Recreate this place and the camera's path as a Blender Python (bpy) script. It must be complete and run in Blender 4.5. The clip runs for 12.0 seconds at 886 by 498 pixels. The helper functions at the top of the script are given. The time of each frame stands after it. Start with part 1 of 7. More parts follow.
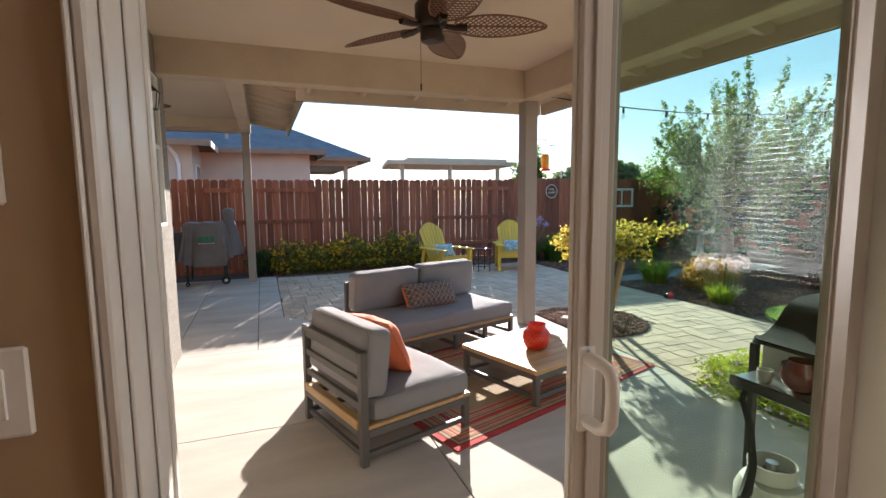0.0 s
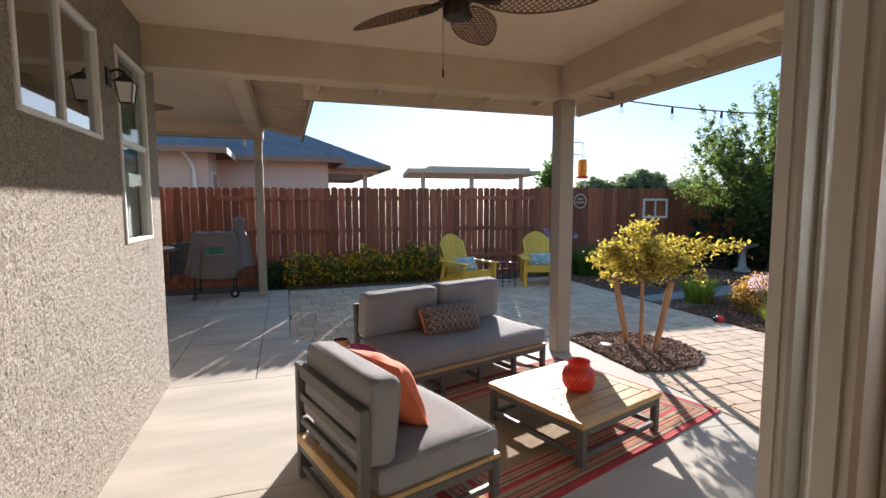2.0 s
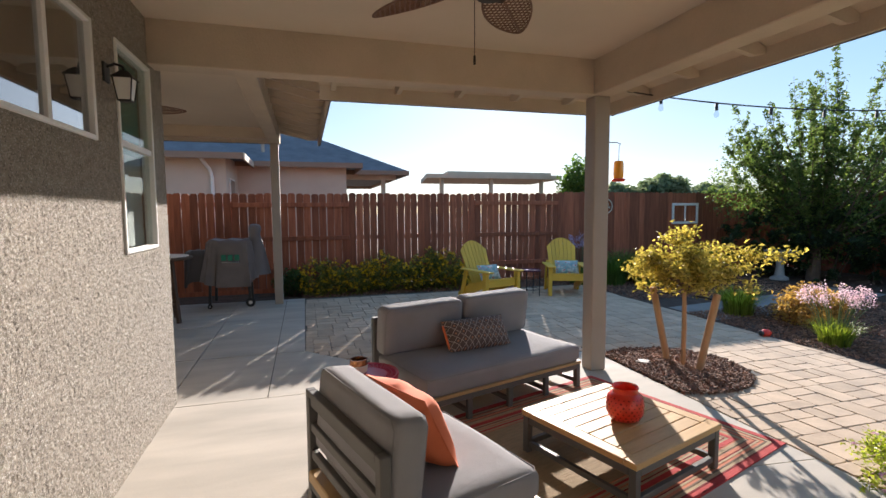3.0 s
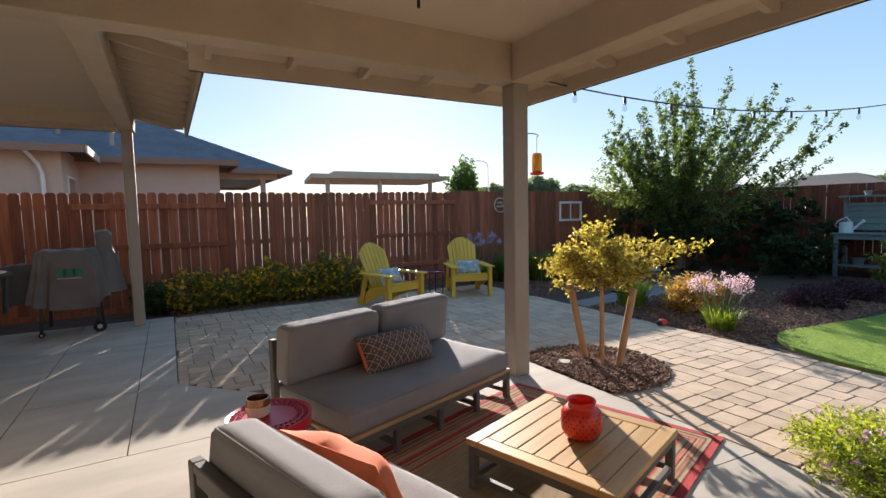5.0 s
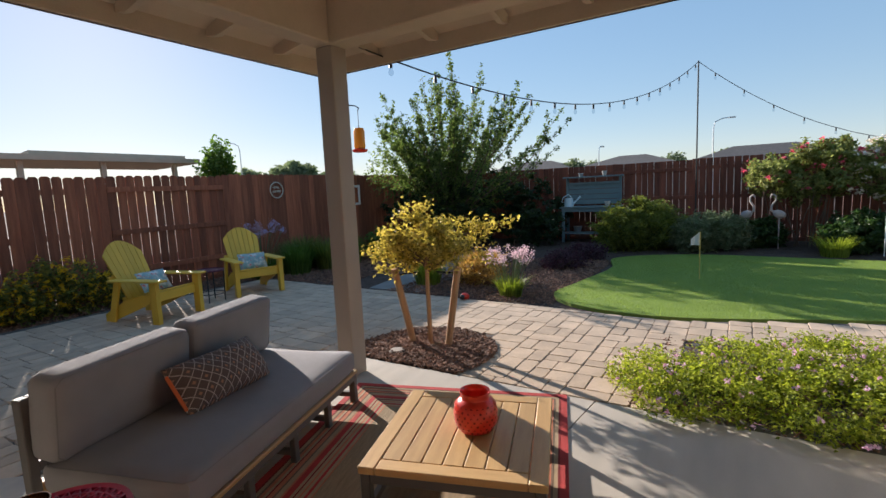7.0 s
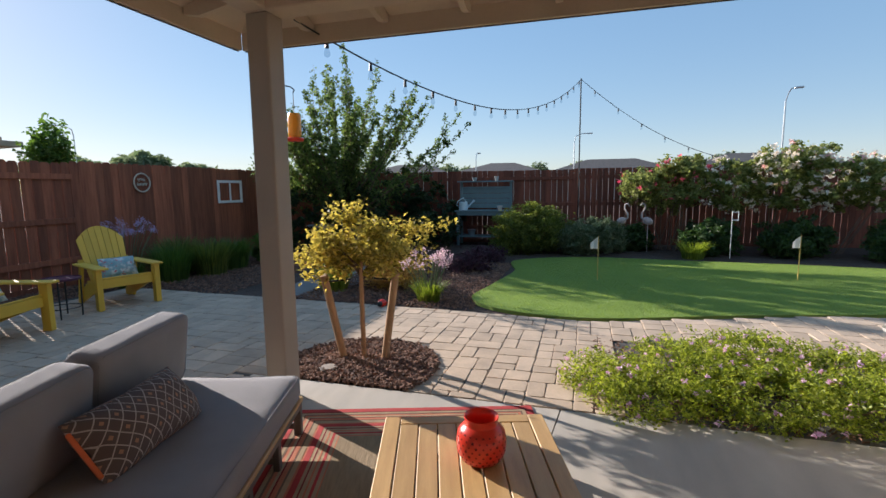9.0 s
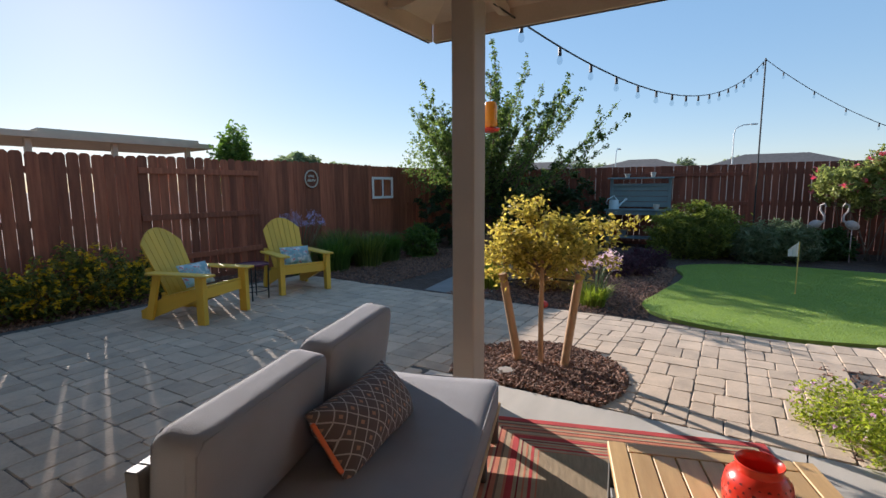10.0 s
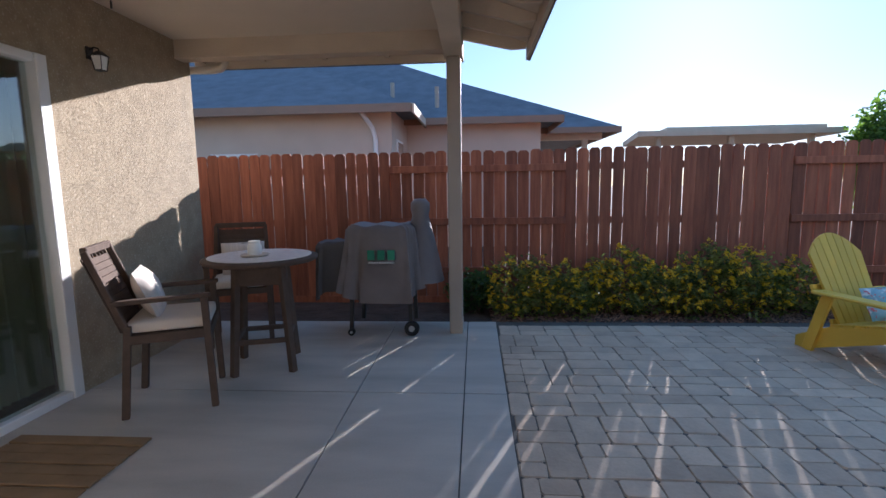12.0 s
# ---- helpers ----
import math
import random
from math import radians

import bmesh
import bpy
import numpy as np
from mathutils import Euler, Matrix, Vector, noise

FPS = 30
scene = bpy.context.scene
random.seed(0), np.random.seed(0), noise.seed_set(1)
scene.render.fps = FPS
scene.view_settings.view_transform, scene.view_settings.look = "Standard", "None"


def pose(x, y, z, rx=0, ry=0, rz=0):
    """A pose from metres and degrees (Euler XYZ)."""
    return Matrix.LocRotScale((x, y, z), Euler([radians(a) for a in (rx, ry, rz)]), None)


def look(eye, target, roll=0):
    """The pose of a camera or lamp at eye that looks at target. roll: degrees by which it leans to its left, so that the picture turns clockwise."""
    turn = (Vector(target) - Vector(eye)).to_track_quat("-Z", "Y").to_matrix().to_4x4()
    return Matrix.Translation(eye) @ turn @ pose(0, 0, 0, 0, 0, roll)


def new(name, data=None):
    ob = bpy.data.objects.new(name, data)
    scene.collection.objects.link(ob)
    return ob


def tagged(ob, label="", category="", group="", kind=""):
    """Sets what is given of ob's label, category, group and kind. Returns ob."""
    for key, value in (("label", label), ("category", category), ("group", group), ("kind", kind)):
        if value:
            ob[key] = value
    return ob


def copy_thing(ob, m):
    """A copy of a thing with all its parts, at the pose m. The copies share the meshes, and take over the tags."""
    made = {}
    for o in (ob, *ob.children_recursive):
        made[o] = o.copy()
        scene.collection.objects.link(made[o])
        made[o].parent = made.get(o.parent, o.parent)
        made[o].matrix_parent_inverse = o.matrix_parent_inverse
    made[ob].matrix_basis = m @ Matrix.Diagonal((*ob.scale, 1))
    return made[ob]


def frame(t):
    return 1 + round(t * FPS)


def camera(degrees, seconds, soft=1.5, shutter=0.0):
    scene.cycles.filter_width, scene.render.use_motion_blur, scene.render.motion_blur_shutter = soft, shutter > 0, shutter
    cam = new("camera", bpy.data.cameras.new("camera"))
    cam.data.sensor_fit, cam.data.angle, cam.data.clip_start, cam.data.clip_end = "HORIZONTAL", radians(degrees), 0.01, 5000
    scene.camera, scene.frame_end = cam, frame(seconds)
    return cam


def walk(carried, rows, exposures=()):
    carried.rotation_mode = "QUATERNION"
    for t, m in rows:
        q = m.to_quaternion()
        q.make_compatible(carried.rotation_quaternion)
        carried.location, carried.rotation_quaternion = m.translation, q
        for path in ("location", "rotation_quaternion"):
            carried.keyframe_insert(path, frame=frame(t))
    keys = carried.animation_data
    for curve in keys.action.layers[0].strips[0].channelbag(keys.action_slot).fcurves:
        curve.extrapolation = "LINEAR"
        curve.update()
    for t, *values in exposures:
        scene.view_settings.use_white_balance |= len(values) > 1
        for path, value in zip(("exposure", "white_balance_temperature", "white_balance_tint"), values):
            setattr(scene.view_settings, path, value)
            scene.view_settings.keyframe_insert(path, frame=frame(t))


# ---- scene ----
cam = camera(85.7, 12.0)
PATH = [
    (0, (-0.054, 0.047, 1.546), (0.647, 1.907, 1.328), -0.5),
    (0.5, (-0.046, 0.193, 1.559), (0.655, 2.053, 1.335), -0.4),
    (1, (-0.043, 0.318, 1.55), (0.646, 2.182, 1.328), -0.3),
    (1.5, (0.035, 0.465, 1.548), (0.699, 2.34, 1.344), -0.4),
    (2, (0.142, 0.64, 1.558), (0.764, 2.532, 1.378), -0.2),
    (2.5, (0.172, 0.809, 1.559), (0.74, 2.719, 1.396), -0.4),
    (2.7, (0.173, 0.879, 1.56), (0.721, 2.796, 1.403), -0.5),
    (4.3, (0.266, 1.343, 1.548), (0.997, 3.199, 1.4), -0.2),
    (4.5, (0.256, 1.393, 1.54), (1.05, 3.223, 1.399), -0.7),
    (5, (0.151, 1.585, 1.517), (1.143, 3.314, 1.363), -1.2),
    (5.5, (0.156, 1.781, 1.484), (1.344, 3.381, 1.313), -1.9),
    (6, (0.16, 1.96, 1.463), (1.533, 3.401, 1.264), -2.5),
    (6.5, (0.101, 2.142, 1.476), (1.642, 3.397, 1.249), -2.4),
    (7, (0.016, 2.297, 1.497), (1.703, 3.342, 1.252), -2.6),
    (7.5, (0.086, 2.452, 1.469), (1.891, 3.275, 1.214), -2.6),
    (7.7, (0.148, 2.496, 1.451), (1.989, 3.235, 1.195), -2.3),
    (9.3, (0.051, 3.122, 1.499), (1.954, 3.683, 1.247), -0.6),
    (9.5, (0.055, 3.22, 1.495), (1.924, 3.888, 1.244), -0.6),
    (10, (0.097, 3.528, 1.465), (1.792, 4.558, 1.21), -0.4),
    (10.5, (0.06, 3.831, 1.454), (1.446, 5.247, 1.181), -0.1),
    (11, (-0.014, 4.157, 1.485), (0.937, 5.892, 1.196), -0.3),
    (11.5, (-0.047, 4.461, 1.472), (0.386, 6.393, 1.188), -0.7),
    (12, (-0.07, 4.787, 1.49), (-0.207, 6.765, 1.232), -0.9),
]
EXPOSURES = [(t, s, k, 15 if t < 11 else 18) for t, s, k in ((0, 2.25, 6150), (1.0, 2.15, 6200), (2.0, 1.9, 6100), (2.7, 1.78, 6150), (4.3, 1.7, 6350), (5.5, 1.6, 6400), (7.0, 1.38, 6300), (9.5, 1.38, 6100), (10.5, 1.55, 5900), (11.2, 1.74, 5550), (12.0, 1.92, 5450))]
walk(cam, [(t, look(eye, target, roll)) for t, eye, target, roll in PATH], EXPOSURES)

# ---- world and sun ----
SUN_AZ, SUN_EL = 23.3, 17.8
world = bpy.data.worlds.new("sky")
scene.world = world
world.use_nodes = True
wn = world.node_tree
sky = wn.nodes.new("ShaderNodeTexSky")
sky.sky_type, sky.sun_disc = "NISHITA", False
sky.sun_elevation, sky.sun_rotation = radians(SUN_EL), radians(SUN_AZ)
sky.air_density, sky.dust_density, sky.ozone_density = 1.0, 0.15, 3.5
soften, vivid = wn.nodes.new("ShaderNodeGamma"), wn.nodes.new("ShaderNodeHueSaturation")
soften.inputs[1].default_value, vivid.inputs["Saturation"].default_value = 0.38, 1.65
wn.links.new(sky.outputs[0], soften.inputs[0])
wn.links.new(soften.outputs[0], vivid.inputs["Color"])
wn.links.new(vivid.outputs[0], wn.nodes["Background"].inputs[0])
wn.nodes["Background"].inputs[1].default_value = 0.158
sun_data = bpy.data.lights.new("sun", "SUN")
sun_data.energy, sun_data.angle, sun_data.color = 3.6, radians(0.53), (1.0, 0.91, 0.79)
SUN_DIR = Vector((math.sin(radians(SUN_AZ)) * math.cos(radians(SUN_EL)), math.cos(radians(SUN_AZ)) * math.cos(radians(SUN_EL)), math.sin(radians(SUN_EL))))
sun = new("sun", sun_data)
sun.matrix_world = look(SUN_DIR * 60, (0, 0, 0))
# daylight through the room's side window
day = bpy.data.lights.new("side_window_daylight", "AREA")
day.shape, day.size, day.size_y, day.energy, day.color = "RECTANGLE", 1.3, 1.3, 18, (1.0, 0.95, 0.88)
new("side_window_daylight", day).matrix_world = look((3.38, -0.5, 1.62), (0, -0.5, 1.3))


# ---- materials ----
def material(name, base, rough=0.7, var=0.18, scale=6.0, fine=60.0, bump=0.15, dist=0.01, metal=0.0, tint=None, per_object=0.0, per_island=0.0, stretch=None, spec=0.5, grain=False):
    """A surface with blotches at one scale, grain at another, and relief from both."""
    m = bpy.data.materials.new(name)
    m.use_nodes = True
    t = m.node_tree
    n, l = t.nodes, t.links
    b = n["Principled BSDF"]
    b.inputs["Roughness"].default_value = rough
    b.inputs["Metallic"].default_value = metal
    b.inputs["Specular IOR Level"].default_value = spec
    tc = n.new("ShaderNodeTexCoord")
    vec = tc.outputs["Object"]
    if stretch:
        mp = n.new("ShaderNodeMapping")
        mp.inputs["Scale"].default_value = stretch
        l.new(vec, mp.inputs["Vector"])
        vec = mp.outputs[0]
    if per_object:
        oi = n.new("ShaderNodeObjectInfo")
        off = n.new("ShaderNodeVectorMath")
        off.operation = "MULTIPLY_ADD"
        off.inputs[1].default_value = (37.0, 23.0, 11.0)
        comb = n.new("ShaderNodeCombineXYZ")
        for i in range(3):
            l.new(oi.outputs["Random"], comb.inputs[i])
        l.new(comb.outputs[0], off.inputs[0])
        l.new(vec, off.inputs[2])
        vec = off.outputs[0]
    big, small = n.new("ShaderNodeTexNoise"), n.new("ShaderNodeTexNoise")
    big.inputs["Scale"].default_value, small.inputs["Scale"].default_value = scale, fine
    big.inputs["Detail"].default_value, small.inputs["Detail"].default_value = 5.0, 8.0 if grain else 4.0
    small.inputs["Roughness"].default_value = 0.72 if grain else 0.5
    l.new(vec, big.inputs["Vector"])
    l.new(vec, small.inputs["Vector"])
    mix = n.new("ShaderNodeMix")
    mix.data_type = "RGBA"
    c = Vector(base)
    dark = c * (1 - var)
    light = Vector(tint) if tint else c * (1 + var)
    mix.inputs[6].default_value, mix.inputs[7].default_value = (*dark, 1), (*light, 1)
    add = n.new("ShaderNodeMath")
    add.operation = "MULTIPLY_ADD"
    add.inputs[1].default_value = 0.45
    l.new(small.outputs["Fac"], add.inputs[0])
    half = n.new("ShaderNodeMapRange")
    half.inputs[1].default_value, half.inputs[2].default_value = 0.3, 0.7
    half.inputs[3].default_value, half.inputs[4].default_value = 0.0, 0.55
    l.new(big.outputs["Fac"], half.inputs[0])
    l.new(half.outputs[0], add.inputs[2])
    l.new(add.outputs[0], mix.inputs[0])
    out = mix.outputs[2]
    if per_object or per_island:
        hsv = n.new("ShaderNodeHueSaturation")
        mr = n.new("ShaderNodeMapRange")
        k = per_object or per_island
        mr.inputs[3].default_value, mr.inputs[4].default_value = 1 - k, 1 + k
        if per_object:
            l.new(oi.outputs["Random"], mr.inputs[0])
        else:
            l.new(n.new("ShaderNodeNewGeometry").outputs["Random Per Island"], mr.inputs[0])
        l.new(mr.outputs[0], hsv.inputs["Value"])
        l.new(out, hsv.inputs["Color"])
        out = hsv.outputs[0]
    l.new(out, b.inputs["Base Color"])
    if bump:
        bp = n.new("ShaderNodeBump")
        bp.inputs["Strength"].default_value, bp.inputs["Distance"].default_value = bump, dist
        l.new(small.outputs["Fac"] if grain else add.outputs[0], bp.inputs["Height"])
        l.new(bp.outputs[0], b.inputs["Normal"])
    return m


def leaf_material(name, base, light, trans=0.5, rough=0.5):
    """Thin leaves that let light through, each one a little different."""
    m = bpy.data.materials.new(name)
    m.use_nodes = True
    t = m.node_tree
    n, l = t.nodes, t.links
    b = n["Principled BSDF"]
    b.inputs["Roughness"].default_value = rough
    geo = n.new("ShaderNodeNewGeometry")
    ramp = n.new("ShaderNodeMix")
    ramp.data_type = "RGBA"
    ramp.inputs[6].default_value, ramp.inputs[7].default_value = (*base, 1), (*light, 1)
    l.new(geo.outputs["Random Per Island"], ramp.inputs[0])
    l.new(ramp.outputs[2], b.inputs["Base Color"])
    tr = n.new("ShaderNodeBsdfTranslucent")
    glow = n.new("ShaderNodeHueSaturation")
    glow.inputs["Value"].default_value, glow.inputs["Saturation"].default_value = 1.5, 1.1
    l.new(ramp.outputs[2], glow.inputs["Color"])
    l.new(glow.outputs[0], tr.inputs["Color"])
    mx = n.new("ShaderNodeMixShader")
    mx.inputs[0].default_value = trans
    l.new(b.outputs[0], mx.inputs[1])
    l.new(tr.outputs[0], mx.inputs[2])
    l.new(mx.outputs[0], n["Material Output"].inputs["Surface"])
    return m


def glass_material(name, tint=(0.9, 0.96, 0.95), gain=1.0):
    m = bpy.data.materials.new(name)
    m.use_nodes = True
    t = m.node_tree
    n, l = t.nodes, t.links
    n.remove(n["Principled BSDF"])
    tr, gl, fr, mx = n.new("ShaderNodeBsdfTransparent"), n.new("ShaderNodeBsdfGlossy"), n.new("ShaderNodeLayerWeight"), n.new("ShaderNodeMixShader")
    tr.inputs["Color"].default_value = (*tint, 1)
    gl.inputs["Roughness"].default_value = 0.01
    fr.inputs["Blend"].default_value = 0.5
    pw, sc = n.new("ShaderNodeMath"), n.new("ShaderNodeMath")
    pw.operation, sc.operation = "POWER", "MULTIPLY_ADD"
    pw.inputs[1].default_value = 4.0
    sc.inputs[1].default_value, sc.inputs[2].default_value = 0.09 * gain, 0.013 * gain
    l.new(fr.outputs["Facing"], pw.inputs[0])
    l.new(pw.outputs[0], sc.inputs[0])
    l.new(sc.outputs[0], mx.inputs[0])
    l.new(tr.outputs[0], mx.inputs[1])
    l.new(gl.outputs[0], mx.inputs[2])
    l.new(mx.outputs[0], n["Material Output"].inputs["Surface"])
    return m


def speckle(m, colour, scale, lo, hi):
    """Small flecks of another colour over a material: sand grains, pits, worn tips."""
    n, l = m.node_tree.nodes, m.node_tree.links
    b = n["Principled BSDF"]
    src = b.inputs["Base Color"].links[0].from_socket
    tc, ns, mr, mx = n.new("ShaderNodeTexCoord"), n.new("ShaderNodeTexNoise"), n.new("ShaderNodeMapRange"), n.new("ShaderNodeMix")
    ns.inputs["Scale"].default_value, ns.inputs["Detail"].default_value = scale, 2.0
    mr.inputs[1].default_value, mr.inputs[2].default_value = lo, hi
    mx.data_type = "RGBA"
    mx.inputs[7].default_value = (*colour, 1)
    l.new(tc.outputs["Object"], ns.inputs["Vector"])
    l.new(ns.outputs["Fac"], mr.inputs[0])
    l.new(mr.outputs[0], mx.inputs[0])
    l.new(src, mx.inputs[6])
    l.new(mx.outputs[2], b.inputs["Base Color"])
    return m


STUCCO = material("stucco_tan", (0.305, 0.262, 0.21), 0.95, 0.40, 22, 110, 0.8, 0.009, grain=True)
speckle(STUCCO, (0.52, 0.49, 0.44), 150.0, 0.53, 0.68)
speckle(STUCCO, (0.11, 0.095, 0.08), 120.0, 0.57, 0.70)
STUCCO_FINE = material("stucco_tan_fine", (0.37, 0.29, 0.19), 0.95, 0.22, 9, 120, 0.7, 0.008, grain=True)
speckle(STUCCO_FINE, (0.50, 0.42, 0.31), 60.0, 0.56, 0.72)
BEAM = material("beam_paint_tan", (0.53, 0.43, 0.32), 0.8, 0.13, 3, 70, 0.55, 0.008)
CEIL = material("ceiling_plaster_tan", (0.60, 0.50, 0.385), 0.9, 0.06, 2, 120, 0.4, 0.004)
TAUPE = material("post_paint_taupe", (0.36, 0.30, 0.24), 0.6, 0.08, 3, 80, 0.12, 0.003)
ROOF_EDGE = material("fascia_dark_brown", (0.10, 0.075, 0.06), 0.6, 0.15, 4, 60, 0.1)
SHINGLE = material("roof_shingle_grey", (0.13, 0.14, 0.16), 0.9, 0.3, 3, 25, 0.6, 0.02)
CONCRETE = material("concrete_broom_finish", (0.465, 0.42, 0.355), 0.85, 0.28, 1.4, 110, 0.3, 0.003, stretch=(0.7, 2.6, 1))
CONCRETE_RING = material("concrete_joint_dark", (0.10, 0.095, 0.09), 0.95, 0.2)
PAVER = material("paver_stone_tan_grey", (0.51, 0.40, 0.30), 0.9, 0.22, 5, 45, 0.7, 0.008, tint=(0.64, 0.49, 0.35), per_object=0.12, spec=0.25)
PAVER_ISLE = material("paver_stone_tan", (0.51, 0.40, 0.30), 0.9, 0.22, 5, 45, 0.7, 0.008, tint=(0.64, 0.49, 0.35), per_island=0.12, spec=0.25)
PAVER_SAND = material("paver_joint_sand", (0.10, 0.088, 0.075), 0.95, 0.3, 8, 80, 0.4)
SOIL = material("bark_mulch_soil", (0.075, 0.047, 0.033), 0.95, 0.5, 5, 30, 1.0, 0.04)
CHIP = material("bark_chip_brown", (0.215, 0.118, 0.078), 0.9, 0.3, 8, 50, 0.5, per_island=0.55)
TURF = material("putting_turf_green", (0.18, 0.275, 0.055), 0.9, 0.15, 3, 240, 0.6, 0.004, tint=(0.235, 0.325, 0.075), spec=0.2)
FENCE = material("fence_redwood_stain", (0.25, 0.068, 0.034), 0.75, 0.38, 2.5, 30, 0.45, 0.004, tint=(0.43, 0.142, 0.066), per_object=0.30, stretch=(8, 8, 0.7))
# side fence boards, a darker redwood than FENCE
FENCE_SIDE = material("fence_side_redwood_stain", (0.165, 0.045, 0.026), 0.8, 0.4, 2.5, 30, 0.5, 0.005, tint=(0.29, 0.088, 0.045), per_object=0.25, stretch=(8, 8, 0.7))
CUSHION = material("cushion_fabric_grey", (0.255, 0.245, 0.25), 0.95, 0.10, 5, 300, 0.5, 0.010)
PIPING = material("cushion_piping_grey", (0.215, 0.205, 0.21), 0.95, 0.05)
FRAME_GREY = material("aluminium_frame_grey", (0.115, 0.108, 0.098), 0.6, 0.08, 4, 120, 0.08, metal=0.1)
TEAK = material("acacia_wood_honey", (0.52, 0.31, 0.115), 0.5, 0.22, 2.5, 28, 0.15, 0.002, tint=(0.62, 0.40, 0.17), per_object=0.12, stretch=(1.0, 9, 9))
ORANGE = material("pillow_linen_coral", (0.66, 0.16, 0.065), 0.9, 0.08, 4, 300, 0.3, 0.002)
RED_GLAZE = material("lantern_red_glaze", (0.62, 0.035, 0.015), 0.28, 0.12, 6, 80, 0.05)
RED_METAL = material("side_table_red_enamel", (0.50, 0.02, 0.05), 0.35, 0.08, 5, 90, 0.03)
YELLOW = material("adirondack_yellow_paint", (0.72, 0.44, 0.045), 0.5, 0.10, 3, 70, 0.12, 0.002, per_object=0.06)
WHITE = material("vinyl_white", (0.80, 0.78, 0.74), 0.45, 0.05, 3, 120, 0.03)
BEIGE_WALL = material("interior_wall_tan", (0.42, 0.30, 0.18), 0.9, 0.05, 2, 150, 0.2, 0.002)
ALMOND = material("door_frame_almond", (0.60, 0.555, 0.49), 0.45, 0.06, 3, 120, 0.04)
BLACK = material("black_powder_coat", (0.018, 0.018, 0.018), 0.45, 0.2, 6, 150, 0.1)
RUBBER = material("rubber_black", (0.02, 0.02, 0.02), 0.8, 0.2)
BRONZE = material("fan_bronze_dark", (0.05, 0.036, 0.028), 0.4, 0.2, 5, 90, 0.08, metal=0.6)
WICKER = material("wicker_brown", (0.10, 0.068, 0.05), 0.85, 0.25, 12, 150, 0.4, spec=0.2)
COVER = material("grill_cover_grey", (0.165, 0.146, 0.142), 0.62, 0.22, 4, 120, 0.3)
CREAM = material("cushion_cream", (0.62, 0.54, 0.45), 0.9, 0.06, 4, 250, 0.2, 0.002)
BARK = material("tree_bark_brown", (0.16, 0.105, 0.07), 0.9, 0.35, 8, 60, 0.8, 0.01)
STAKE = material("stake_wood_tan", (0.42, 0.25, 0.13), 0.8, 0.2, 4, 40, 0.3, stretch=(6, 6, 0.8))
SLATE_BLUE = material("potting_bench_blue_grey", (0.16, 0.23, 0.24), 0.6, 0.15, 4, 60, 0.15)
GALV = material("galvanised_pale_blue", (0.62, 0.76, 0.80), 0.45, 0.08, 5, 60, 0.05)
STONE = material("birdbath_concrete", (0.42, 0.40, 0.37), 0.9, 0.15, 6, 70, 0.5, 0.006)
HOUSE = material("neighbour_stucco_beige", (0.58, 0.48, 0.385), 0.95, 0.08, 2, 60, 0.3)
COIR = material("coir_mat_brown", (0.25, 0.155, 0.075), 0.95, 0.3, 6, 200, 0.8, 0.01)
# near-black: the darkness of unlit rooms is put into this colour
UNLIT_ROOM = material("unlit_room_black", (0.03, 0.028, 0.026), 0.9, 0.2)
CURTAIN = material("curtain_pale_green", (0.34, 0.36, 0.24), 0.9, 0.1)
STEEL = material("steel_satin", (0.55, 0.55, 0.55), 0.3, 0.05, 5, 90, 0.03, metal=0.9)
PORCELAIN = material("grill_body_white_enamel", (0.46, 0.45, 0.41), 0.35, 0.06, 4, 80, 0.03)
BOWL = material("bowl_oxblood_glaze", (0.10, 0.02, 0.018), 0.2, 0.2, 5, 60, 0.03)
FROST = material("lamp_frosted_glass", (0.80, 0.78, 0.72), 0.35, 0.03, 5, 60, 0.02)
AMBER = material("feeder_orange_plastic", (0.88, 0.38, 0.04), 0.25, 0.1, 8, 60, 0.02)
LEAF_DARK = leaf_material("leaf_dark_green", (0.022, 0.05, 0.014), (0.07, 0.13, 0.03), 0.35)
# darker than LEAF_DARK: the tree's shade is put into the leaf colour
LEAF_SHADE = leaf_material("leaf_painted_shade_green", (0.012, 0.026, 0.008), (0.04, 0.07, 0.018), 0.25)
LEAF_MID = leaf_material("leaf_mid_green", (0.045, 0.095, 0.018), (0.13, 0.21, 0.04), 0.45)
LEAF_LIME = leaf_material("leaf_lime_green", (0.12, 0.17, 0.02), (0.34, 0.40, 0.07), 0.5)
LEAF_LANTANA = leaf_material("leaf_lantana_green", (0.09, 0.13, 0.014), (0.46, 0.50, 0.08), 0.5)
TURF_BLADE = leaf_material("turf_blade_green", (0.18, 0.265, 0.055), (0.315, 0.395, 0.10), 0.45)
LEAF_HEDGE = leaf_material("leaf_hedge_green", (0.06, 0.085, 0.02), (0.26, 0.26, 0.06), 0.45)
LEAF_TREE = leaf_material("leaf_tree_green", (0.035, 0.065, 0.016), (0.20, 0.26, 0.07), 0.48)
LEAF_OLIVE = leaf_material("leaf_olive_green", (0.06, 0.085, 0.018), (0.23, 0.26, 0.055), 0.45)
LEAF_GOLD = leaf_material("leaf_golden", (0.17, 0.145, 0.03), (0.62, 0.50, 0.13), 0.5)
# sage leaves; also distant crowns, where the paleness is painted haze
LEAF_GREY = leaf_material("leaf_sage_and_haze", (0.09, 0.13, 0.06), (0.22, 0.25, 0.14), 0.4)
PETAL_YELLOW = leaf_material("petal_yellow", (0.62, 0.38, 0.015), (0.80, 0.58, 0.04), 0.4)
